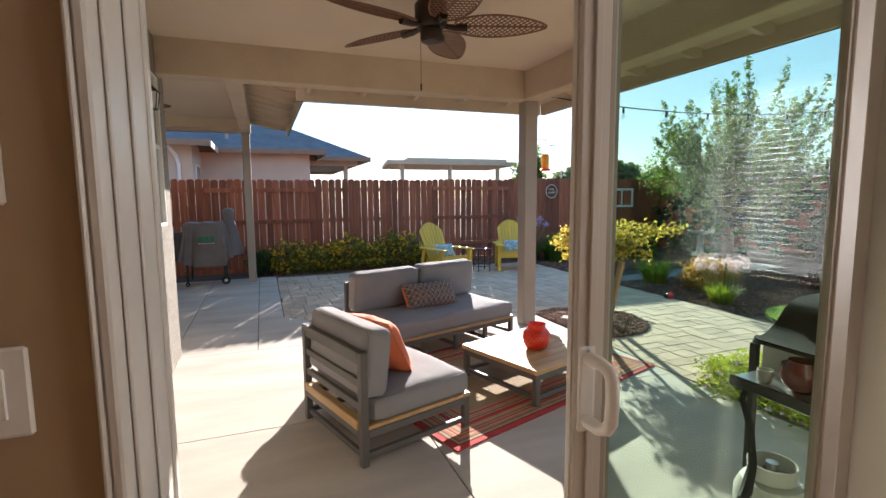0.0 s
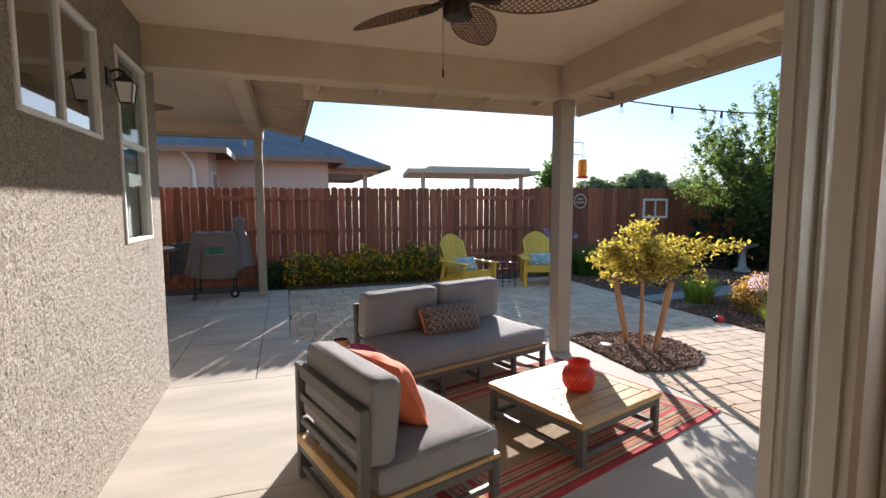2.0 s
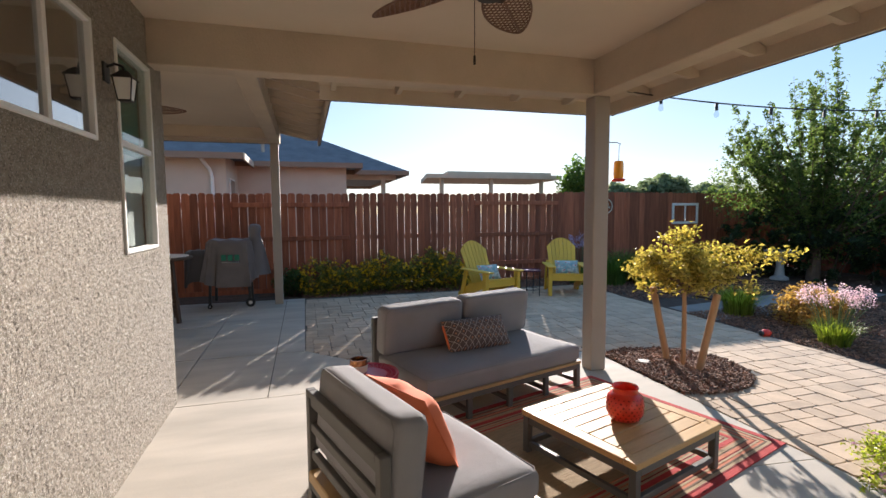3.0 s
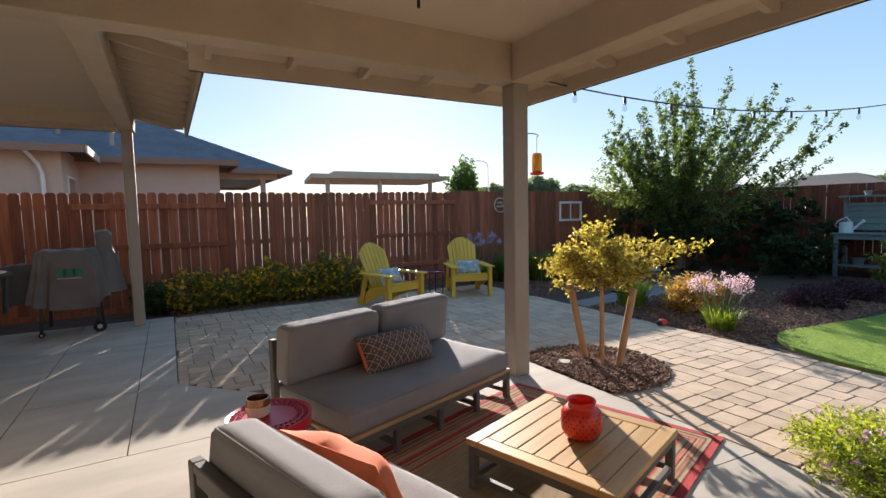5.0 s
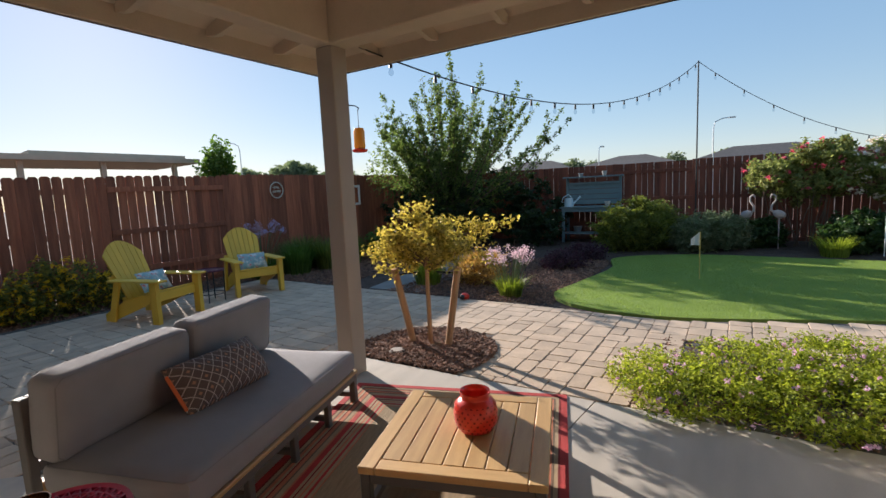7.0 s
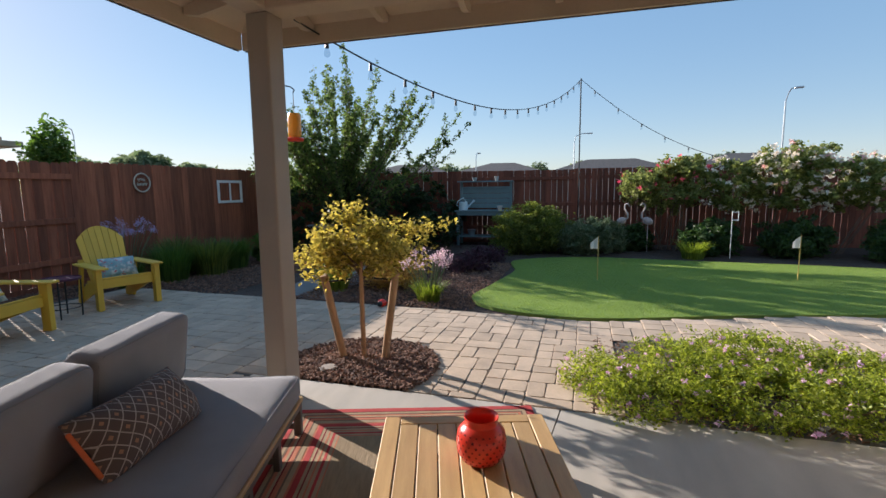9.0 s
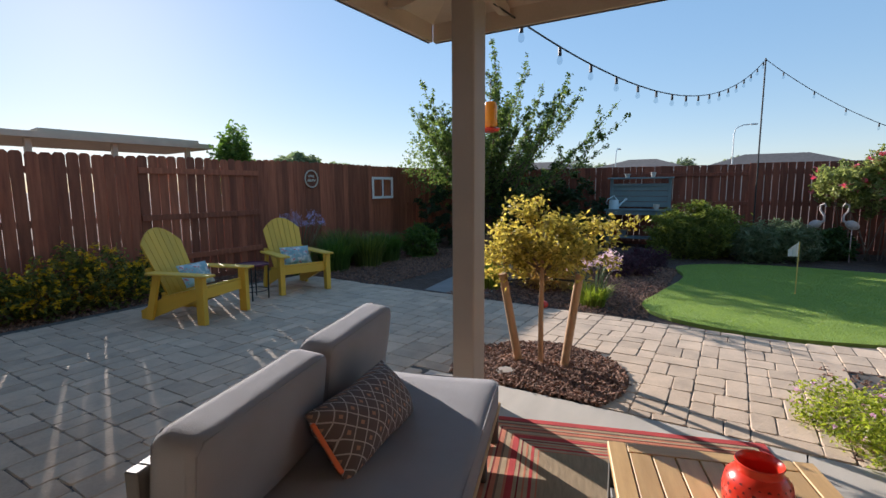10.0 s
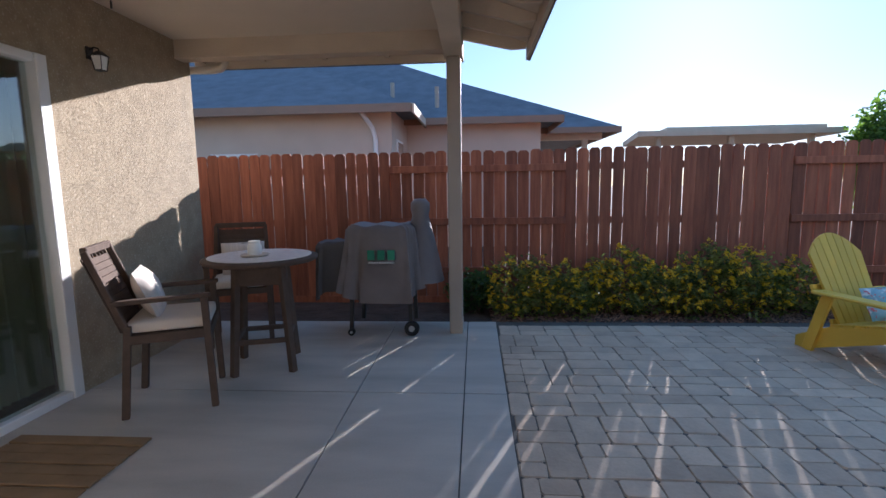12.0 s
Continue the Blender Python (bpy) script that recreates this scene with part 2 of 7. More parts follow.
PETAL_PINK = leaf_material("petal_mauve", (0.64, 0.34, 0.52), (0.86, 0.64, 0.76), 0.3)
PETAL_RED = leaf_material("petal_rose_red", (0.62, 0.06, 0.12), (0.85, 0.26, 0.30), 0.4)
PETAL_BLUSH = leaf_material("petal_rose_blush", (0.72, 0.36, 0.36), (0.85, 0.60, 0.52), 0.4)
PETAL_MAUVE_PALE = leaf_material("petal_dusty_mauve", (0.55, 0.36, 0.42), (0.80, 0.62, 0.62), 0.4)
PETAL_PALE = leaf_material("petal_rose_pale", (0.74, 0.62, 0.50), (0.85, 0.80, 0.72), 0.4)
GLASS = glass_material("door_glass", (0.86, 0.92, 0.88))
WINDOW_GLASS = glass_material("window_glass", (0.55, 0.60, 0.60), 17.0)
SHADED_GLASS = glass_material("shaded_window_glass", (0.86, 0.90, 0.88), 5.0)
DOOR_GLASS = glass_material("patio_door_glass", (0.86, 0.90, 0.87), 9.0)


# ---- building helpers ----
def mesh_of(name, bm, mat, smooth=False):
    me = bpy.data.meshes.new(name)
    bm.normal_update()
    bm.to_mesh(me)
    bm.free()
    if mat:
        me.materials.append(mat)
    if smooth:
        me.shade_smooth()
        me.set_sharp_from_angle(angle=radians(42))
    return me


def part(name, bm, mat, parent=None, label="", smooth=False, at=None):
    """One mesh object from a bmesh, under a thing or a part, or alone."""
    ob = new(name, bm if isinstance(bm, bpy.types.Mesh) else mesh_of(name, bm, mat, smooth))
    if parent:
        ob.parent = parent
    if at is not None:
        ob.matrix_basis = at
    return tagged(ob, label)


def thing(name, m, label, category, group=""):
    ob = new(name)
    ob.empty_display_size = 0.1
    ob.matrix_basis = m
    return tagged(ob, label, category, group)


def box(x0, y0, z0, x1, y1, z1, bevel=0.0, seg=1, bm=None, turn=None):
    """A block between two corners, with softened edges; added to bm where given."""
    b = bmesh.new()
    bmesh.ops.create_cube(b, size=1, matrix=Matrix.Translation(((x0 + x1) / 2, (y0 + y1) / 2, (z0 + z1) / 2)) @ Matrix.Diagonal((abs(x1 - x0), abs(y1 - y0), abs(z1 - z0), 1)))
    if bevel:
        bmesh.ops.bevel(b, geom=b.edges[:], offset=bevel, segments=seg, affect="EDGES", profile=0.5)
    if turn is not None:
        bmesh.ops.transform(b, matrix=turn, verts=b.verts[:])
    return merge(bm, b)


def merge(bm, b):
    if bm is None:
        return b
    me = bpy.data.meshes.new("tmp")
    b.to_mesh(me)
    b.free()
    bm.from_mesh(me)
    bpy.data.meshes.remove(me)
    return bm


def rod(a, b, r, r2=None, seg=10, bm=None):
    """A round bar from a to b."""
    a, b = Vector(a), Vector(b)
    d = b - a
    o = bmesh.new()
    m = Matrix.Translation((a + b) / 2) @ d.to_track_quat("Z", "Y").to_matrix().to_4x4()
    bmesh.ops.create_cone(o, cap_ends=True, segments=seg, radius1=r, radius2=r if r2 is None else r2, depth=d.length, matrix=m)
    return merge(bm, o)


def bar(a, b, w, h, bevel=0.004, bm=None, up="Z"):
    """A square bar from a to b, w wide and h high."""
    a, b = Vector(a), Vector(b)
    d = b - a
    return box(-w / 2, -h / 2, -d.length / 2, w / 2, h / 2, d.length / 2, bevel, 1, bm, Matrix.Translation((a + b) / 2) @ d.to_track_quat("Z", "Y").to_matrix().to_4x4())


def lathe(profile, seg=24, bm=None, at=(0, 0, 0)):
    """A turned body from (radius, height) pairs."""
    o = bmesh.new()
    rings = []
    for r, z in profile:
        rings.append([o.verts.new((at[0] + r * math.cos(2 * math.pi * i / seg), at[1] + r * math.sin(2 * math.pi * i / seg), at[2] + z)) for i in range(seg)])
    for p, q in zip(rings, rings[1:]):
        for i in range(seg):
            o.faces.new((p[i], p[(i + 1) % seg], q[(i + 1) % seg], q[i]))
    if profile[0][0] > 1e-4:
        o.faces.new(rings[0][::-1])
    if profile[-1][0] > 1e-4:
        o.faces.new(rings[-1])
    return merge(bm, o)


def tube(points, r, seg=8, bm=None, closed=False):
    """A pipe along points."""
    o = bmesh.new()
    pts = [Vector(p) for p in points]
    rings, s = [], None
    for i, p in enumerate(pts):
        d = (pts[min(i + 1, len(pts) - 1)] - pts[max(i - 1, 0)]).normalized()
        s = d.cross(Vector((0, 0, 1))) if s is None else s - d * s.dot(d)
        s = s.normalized() if s.length > 1e-3 else Vector((1, 0, 0))
        u = s.cross(d).normalized()
        rr = r[i] if isinstance(r, (list, tuple)) else r
        rings.append([o.verts.new(p + (s * math.cos(2 * math.pi * k / seg) + u * math.sin(2 * math.pi * k / seg)) * rr) for k in range(seg)])
    for a, b in zip(rings, rings[1:]):
        for k in range(seg):
            o.faces.new((a[k], a[(k + 1) % seg], b[(k + 1) % seg], b[k]))
    o.faces.new(rings[0][::-1])
    o.faces.new(rings[-1])
    return merge(bm, o)


def slab(outline, z0, z1, bm=None):
    """A flat body over an outline of (x, y) points."""
    o = bmesh.new()
    lo = [o.verts.new((x, y, z0)) for x, y in outline]
    hi = [o.verts.new((x, y, z1)) for x, y in outline]
    o.faces.new(lo[::-1])
    o.faces.new(hi)
    k = len(outline)
    for i in range(k):
        o.faces.new((lo[i], lo[(i + 1) % k], hi[(i + 1) % k], hi[i]))
    bmesh.ops.recalc_face_normals(o, faces=o.faces[:])
    return merge(bm, o)


def soft_box(sx, sy, sz, r, puff=0.0, cuts=6, seed=0):
    """A stuffed cushion, centred on its base: rounded, a little swollen and uneven."""
    o = bmesh.new()
    bmesh.ops.create_cube(o, size=1)
    bmesh.ops.subdivide_edges(o, edges=o.edges[:], cuts=cuts * 2 + 1, use_grid_fill=True)
    rnd = random.Random(seed)
    ph = [rnd.uniform(0, 6) for _ in range(4)]
    for v in o.verts:
        p = v.co * 2
        q = Vector((p.x * sx / 2, p.y * sy / 2, p.z * sz / 2))
        core = Vector((max(-sx / 2 + r, min(sx / 2 - r, q.x)), max(-sy / 2 + r, min(sy / 2 - r, q.y)), max(-sz / 2 + r, min(sz / 2 - r, q.z))))
        d = q - core
        if d.length > r:
            q = core + d.normalized() * r
        swell = (1 - p.x ** 2 * 0.8) * (1 - p.y ** 2 * 0.8) * puff
        w = 0.004 * math.sin(9 * q.x + ph[0]) * math.cos(8 * q.y + ph[1])
        q.z += (swell + w) * (1 if p.z > 0 else -0.3 if p.z < 0 else 0)
        q.z += sz / 2
        v.co = q
    return o


def pillow_mesh(w, h, t, seed=0, n=14):
    """A scatter pillow lying flat: seam at the rim, pinched corners, soft creases."""
    o = bmesh.new()
    rnd = random.Random(seed)
    ph = [rnd.uniform(0, 6) for _ in range(4)]
    grid = {}
    for side in (1, -1):
        for i in range(n + 1):
            for j in range(n + 1):
                if side < 0 and (i in (0, n) or j in (0, n)):
                    grid[side, i, j] = grid[1, i, j]
                    continue
                u, v = 2 * i / n - 1, 2 * j / n - 1
                pinch = 1 - 0.10 * (1 - abs(u * v) ** 0.6) * max(abs(u), abs(v)) ** 4
                thick = ((1 - abs(u) ** 2.6) * (1 - abs(v) ** 2.6)) ** 0.6
                wob = 1 + 0.10 * math.sin(5 * u + ph[0]) * math.sin(4 * v + ph[1])
                grid[side, i, j] = o.verts.new((u * w / 2 * pinch, v * h / 2 * pinch, side * t / 2 * thick * wob))
        for i in range(n):
            for j in range(n):
                f = [grid[side, i, j], grid[side, i + 1, j], grid[side, i + 1, j + 1], grid[side, i, j + 1]]
                o.faces.new(f if side > 0 else f[::-1])
    return o


def leaves_mesh(name, centres, size, mat, aspect=1.8, droop=0.3, seed=0, up=0.5):
    """Many small folded leaves at the given places, as one mesh."""
    rng = np.random.default_rng(seed)
    c = np.asarray(centres, float)
    k = len(c)
    nrm = rng.normal(size=(k, 3))
    nrm[:, 2] = np.abs(nrm[:, 2]) + up
    nrm /= np.linalg.norm(nrm, axis=1)[:, None]
    a = rng.normal(size=(k, 3))
    a -= nrm * (a * nrm).sum(1)[:, None]
    a /= np.linalg.norm(a, axis=1)[:, None]
    b = np.cross(nrm, a)
    s = size * rng.uniform(0.6, 1.35, k)[:, None]
    L, W = s * aspect / 2, s / 2
    v = np.empty((k, 4, 3))
    v[:, 0] = c - a * L
    v[:, 1] = c + b * W * 0.9 + nrm * W * 0.3
    v[:, 2] = c + a * L - nrm * L * droop
    v[:, 3] = c - b * W * 0.9 + nrm * W * 0.3
    idx = np.arange(k * 4).reshape(k, 4)
    faces = np.concatenate([idx[:, [0, 1, 2]], idx[:, [0, 2, 3]]])
    me = bpy.data.meshes.new(name)
    me.from_pydata(v.reshape(-1, 3).tolist(), [], faces.tolist())
    me.materials.append(mat)
    return me


def blob_points(rng, k, centre, radii, shell=0.55):
    """Places in the outer part of an ellipsoid, thicker at its surface, clumped."""
    d = rng.normal(size=(k, 3))
    d /= np.linalg.norm(d, axis=1)[:, None]
    lump = 1 + 0.18 * np.sin(d[:, 0] * 7 + 1) * np.sin(d[:, 1] * 6) + 0.12 * np.sin(d[:, 2] * 9 + d[:, 0] * 5)
    r = rng.uniform(shell, 1.0, k) ** 0.7 * lump
    return np.asarray(centre) + d * r[:, None] * np.asarray(radii)


def clumps(rng, k, places, r):
    """Places gathered in small clumps round the given ones."""
    p = np.asarray(places)[rng.integers(0, len(places), k)]
    return p + rng.normal(size=(k, 3)) * np.asarray(r)


def blades_mesh(name, centre, count, height, spread, mat, width=0.012, seed=0, lean=0.6):
    """A tuft of arching grass blades, each of three joints."""
    rng = np.random.default_rng(seed)
    verts, faces = [], []
    for i in range(count):
        ang, rad = rng.uniform(0, 2 * math.pi), spread * 0.35 * math.sqrt(rng.uniform())
        base = np.array([centre[0] + rad * math.cos(ang), centre[1] + rad * math.sin(ang), centre[2]])
        out = np.array([math.cos(ang + rng.normal() * 0.4), math.sin(ang + rng.normal() * 0.4), 0])
        side = np.array([-out[1], out[0], 0]) * width * 0.5
        h = height * rng.uniform(0.65, 1.1)
        reach = spread * lean * rng.uniform(0.3, 1.0)
        n0 = len(verts)
        for s in (0, 0.4, 0.75, 1.0):
            p = base + out * reach * s ** 1.9 + np.array([0, 0, h * (s - 0.22 * s ** 3)])
            w = side * (1 - s) ** 0.6
            verts += [tuple(p - w), tuple(p + w)]
        for s in range(3):
            q = n0 + 2 * s
            faces.append((q, q + 1, q + 3, q + 2))
    me = bpy.data.meshes.new(name)
    me.from_pydata(verts, [], faces)
    me.materials.append(mat)
    return me


# ---- ground and paving ----
part("ground", slab([(-400, -400), (400, -400), (400, 400), (-400, 400)], -0.4, -0.03), SOIL)
tagged(bpy.data.objects["ground"], "dark soil and bark mulch round the yard", "ground", kind="structure")

WX, CX, CY = -0.875, 3.22, 5.55          # stucco wall, slab's far side, slab's end
patio = tagged(new("patio_slab"), "pale broom-finished concrete patio with tooled joints", "patio", kind="structure")
JOINT = 0.0045
def panel(outline):
    part("concrete_panel", slab(outline, -0.12, 0.0), CONCRETE, patio)
j = JOINT
panel([(WX, 0.9), (0.9 - j, 0.9), (0.9 - j, 3.34 - j), (WX, 3.34 - j)])
panel([(0.9 + j, 0.9), (CX, 0.9), (CX, 3.1 - j), (0.9 + j, 3.34 - j)])
panel([(WX, 3.34 + j), (0.9 - j, 3.34 + j), (0.9 - j, 5.17 - j), (WX, 5.17 - j)])
panel([(0.9 + j, 3.34 + j), (CX, 3.1 + j), (CX, CY), (1.02, CY), (0.9 + j, 5.66)])
panel([(-0.16 + j, 5.17 + j), (0.9 - j, 5.17 + j), (0.9 - j, 5.7), (0.146, 6.5), (-0.16 + j, 6.5 - j)])
panel([(-0.16 + j, 6.5 + j), (0.146, 6.5 + j), (0.146, 8.09 - j), (-0.16 + j, 8.09 - j)])
panel([(-0.16 + j, 8.09 + j), (0.146, 8.09 + j), (0.146, 9.95), (-0.16 + j, 9.95)])
panel([(WX, 5.17 + j), (-0.16 - j, 5.17 + j), (-0.16 - j, 6.5 - j), (-0.95 + j, 6.5 - j), (-0.95 + j, 5.29), (WX, 5.29)])
for xa, xb in ((-3.02, -0.95), (-0.95, -0.16)):
    panel([(xa + j, 6.5 + j), (xb - j, 6.5 + j), (xb - j, 8.09 - j), (xa + j, 8.09 - j)])
    panel([(xa + j, 8.09 + j), (xb - j, 8.09 + j), (xb - j, 9.95), (xa + j, 9.95)])
panel([(-3.02 + j, 5.3), (-0.95 - j, 5.3), (-0.95 - j, 6.5 - j), (-3.02 + j, 6.5 - j)])
part("joint_filler", slab([(-3.0, 5.25), (WX, 5.25), (WX, 0.95), (3.2, 0.95), (3.2, 5.5), (1.0, 5.52), (0.13, 6.45), (0.13, 9.93), (-3.0, 9.93)], -0.14, -0.012), CONCRETE_RING, patio)

# paver field: courses along x of uneven stones, laid in sand
sand = part("paver_bed", slab([(0.15, 9.97), (0.15, 6.52), (1.03, 5.56), (3.235, 5.56), (3.235, -1.5), (6.6, -1.5), (6.4, 0.3), (5.98, 1.5), (5.5, 2.9), (5.62, 4.6), (5.75, 9.1), (5.6, 9.75), (5.0, 9.97)], -0.12, -0.008), PAVER_SAND)
tagged(sand, "tan and grey concrete pavers laid in sand", "pavement", kind="structure")
EDGE_R = [(-1.5, 6.6), (0.3, 6.4), (1.5, 5.98), (2.9, 5.5), (4.6, 5.62), (9.1, 5.75), (10, 5.75)]


def right_edge(y):
    for (ya, xa), (yb, xb) in zip(EDGE_R, EDGE_R[1:]):
        if ya <= y <= yb:
            return xa + (xb - xa) * (y - ya) / (yb - ya)
    return 5.7


def left_edge(y):
    if y > 6.5:
        return 0.15
    if y > 5.57:
        return 0.15 + (6.5 - y) * 0.94
    return 3.235


def in_mulch_ring(x, y):
    return (x - 3.62) ** 2 / 0.70 ** 2 + (y - 4.8) ** 2 / 0.68 ** 2 < 1.0 or (x > 3.1 and x < 3.6 and 4.2 < y < 5.42)


STONE_MESH = {}


def stone_mesh(w, d):
    key = (w, d)
    if key not in STONE_MESH:
        o = bmesh.new()
        g, e, h, c = 0.0015, 0.0055, 0.05, 0.014
        jr = random.Random(round(w * 977 + d * 31))
        jit = [(jr.uniform(-0.004, 0.004), jr.uniform(-0.004, 0.004)) for _ in range(8)]
        def ring(k, z):
            q = g + k
            return [o.verts.new((px + jx, py + jy, z)) for (jx, jy), (px, py) in zip(jit, ((q + c, q), (w - q - c, q), (w - q, q + c), (w - q, d - q - c), (w - q - c, d - q), (q + c, d - q), (q, d - q - c), (q, q + c)))]
        lo, mi, hi = ring(0, -h), ring(0, -0.009), ring(e, 0)
        o.faces.new(hi)
        for a, b in ((lo, mi), (mi, hi)):
            for i in range(8):
                o.faces.new((a[i], a[(i + 1) % 8], b[(i + 1) % 8], b[i]))
        STONE_MESH[key] = mesh_of("paver", o, PAVER)
    return STONE_MESH[key]


prng = random.Random(7)
stones = []
y, BAND = -1.4, 0.34
while y < 9.8:
    x = left_edge(y + BAND / 2) - 0.25
    while x < right_edge(y + BAND / 2) - 0.05:
        kind = prng.random()
        if kind < 0.22:
            cell = [(0, 0, 0.20, 0.34)]
            cw = 0.20
        elif kind < 0.62:
            cw = prng.choice((0.27, 0.34))
            lo = prng.choice((0.14, 0.20))
            cell = [(0, 0, cw, lo)]
            cut = prng.choice((0.0, 0.14, cw - 0.14)) if cw == 0.34 else 0.0
            cell += [(0, lo, cw, 0.34 - lo)] if cut == 0 else [(0, lo, cut, 0.34 - lo), (cut, lo, cw - cut, 0.34 - lo)]
        else:
            cw = 0.20
            lo = prng.choice((0.14, 0.20))
            cell = [(0, 0, cw, lo), (0, lo, cw, 0.34 - lo)]
        for dx, dy, w, d in cell:
            sx, sy = x + dx, y + dy
            lft, rgt = left_edge(sy + d / 2) + 0.003, right_edge(sy + d / 2)
            x0, x1 = max(sx, lft), min(sx + w, rgt)
            if sy + d > 9.95:
                d = 9.95 - sy
            w = round(x1 - x0, 2)
            if w < 0.05 or d < 0.05 or in_mulch_ring(x0 + w / 2, sy + d / 2) or (0.6 < sy + d / 2 < 2.75 and x0 < 4.85):
                continue
            stones.append((x0, sy, w, round(d, 2)))
        x += cw
    y += BAND


# ---- the house with its covered patio ----
def structure(name, bm, mat, label, category, parent=None, smooth=False):
    return tagged(part(name, bm, mat, parent, smooth=smooth), label, category, kind="structure")


DX0, DX1, DY0, DY1 = -0.262, 1.925, 0.80, 1.11       # door opening, and the door wall's two faces
TOPZ, SILL_TOP = 3.4, 2.44
# stucco wall beside the patio, with two openings
W1 = (3.03, 3.97, 1.95, 2.58)
W2 = (4.30, 4.96, 1.31, 2.60)
b = bmesh.new()
T = 0.16
for ya, yb, za, zb in ((DY1, W1[0], 0, TOPZ), (W1[0], W1[1], 0, W1[2]), (W1[0], W1[1], W1[3], TOPZ), (W1[1], W2[0], 0, TOPZ), (W2[0], W2[1], 0, W2[2]), (W2[0], W2[1], W2[3], TOPZ), (W2[1], 5.28, 0, TOPZ)):
    box(WX - T, ya, za, WX, yb, zb, 0, 1, b)
bmesh.ops.remove_doubles(b, verts=b.verts[:], dist=0.0005)
structure("wall_west", b, STUCCO, "rough tan stucco house wall beside the patio", "wall")
structure("wall_return", box(-3.02 - T, 5.28 - T, 0, WX - T - 0.002, 5.28 - 0.002, TOPZ), STUCCO, "rough tan stucco return wall", "wall")
D2 = (5.9, 8.0, 2.42)
b = bmesh.new()
for ya, yb, za, zb in ((5.28, D2[0], 0, TOPZ), (D2[0], D2[1], D2[2], TOPZ), (D2[1], 9.75, 0, TOPZ)):
    box(-3.02 - T, ya, za, -3.02, yb, zb, 0, 1, b)
bmesh.ops.remove_doubles(b, verts=b.verts[:], dist=0.0005)
structure("wall_patio", b, STUCCO_FINE, "fine tan stucco wall behind the bistro table", "wall")
structure("wall_end", box(-7, 9.75 - T, 0, -3.02 - T - 0.002, 9.75, TOPZ), STUCCO_FINE, "tan stucco end wall of the house", "wall")


def stucco_coat(parent, x, y0, y1, z0, z1, holes, seed, step=0.0075, rough=0.0016, coat=STUCCO):
    """Dashed stucco: a fine uneven skin over the wall, open where the windows are."""
    rg = np.random.default_rng(seed)
    ny, nz = int((y1 - y0) / step), int((z1 - z0) / step)
    h = rg.normal(size=(ny + 1, nz + 1))
    h = h * 0.55 + 0.25 * (np.roll(h, 1, 0) + np.roll(h, 1, 1)) + 0.2 * np.roll(np.roll(h, 1, 0), 1, 1)
    coarse = rg.normal(size=(ny // 6 + 2, nz // 6 + 2))
    h = h * rough * (1.0 + 0.15 * np.repeat(np.repeat(coarse, 6, 0), 6, 1)[:ny + 1, :nz + 1].clip(-1, 1.5)) + 0.005
    h = h.clip(0.0015, 0.0085)
    yy, zz = np.linspace(y0, y1, ny + 1), np.linspace(z0, z1, nz + 1)
    v = np.stack([x + h, np.repeat(yy[:, None], nz + 1, 1), np.repeat(zz[None], ny + 1, 0)], -1).reshape(-1, 3)
    i, k = np.meshgrid(np.arange(ny), np.arange(nz), indexing="ij")
    keep = np.ones(i.shape, bool)
    cy, cz = (yy[:-1] + yy[1:])[:, None] / 2, (zz[:-1] + zz[1:])[None] / 2
    for ya, yb, za, zb in holes:
        keep &= ~((cy > ya + 0.012) & (cy < yb - 0.012) & (cz > za + 0.012) & (cz < zb - 0.012))
    n0 = (i * (nz + 1) + k)[keep]
    me = bpy.data.meshes.new("stucco_coat")
    me.from_pydata(v.tolist(), [], np.stack([n0, n0 + nz + 1, n0 + nz + 2, n0 + 1], -1).tolist())
    me.materials.append(coat)
    part("stucco_coat", me, None, parent)


stucco_coat(bpy.data.objects["wall_west"], WX, DY1 + 0.04, 5.28, 0.0, 2.96, (W1, W2), 1)
stucco_coat(bpy.data.objects["wall_patio"], -3.02, D2[1], 9.75, 0.0, 2.96, (), 2, 0.0105, 0.0006, STUCCO_FINE)
# door wall
b = bmesh.new()
for xa, xb, za, zb in ((WX - T, DX0 - 0.0, 0, TOPZ), (DX0, DX1, SILL_TOP, TOPZ), (DX1, 3.42, 0, TOPZ)):
    box(xa, DY0 + 0.012, za, xb, DY1 - 0.002, zb, 0, 1, b)
bmesh.ops.remove_doubles(b, verts=b.verts[:], dist=0.0005)
structure("wall_door", b, STUCCO, "tan stucco house wall with the sliding door opening", "wall")
b = bmesh.new()
for xa, xb, za, zb in ((-1.5, DX0 - 0.0, 0, 2.9), (DX0, DX1, SILL_TOP, 2.9), (DX1, 3.3, 0, 2.9)):
    box(xa, DY0, za, xb, DY0 + 0.012, zb, 0, 1, b)
bmesh.ops.remove_doubles(b, verts=b.verts[:], dist=0.0005)
structure("wall_inside", b, BEIGE_WALL, "tan painted interior wall round the sliding door", "wall")
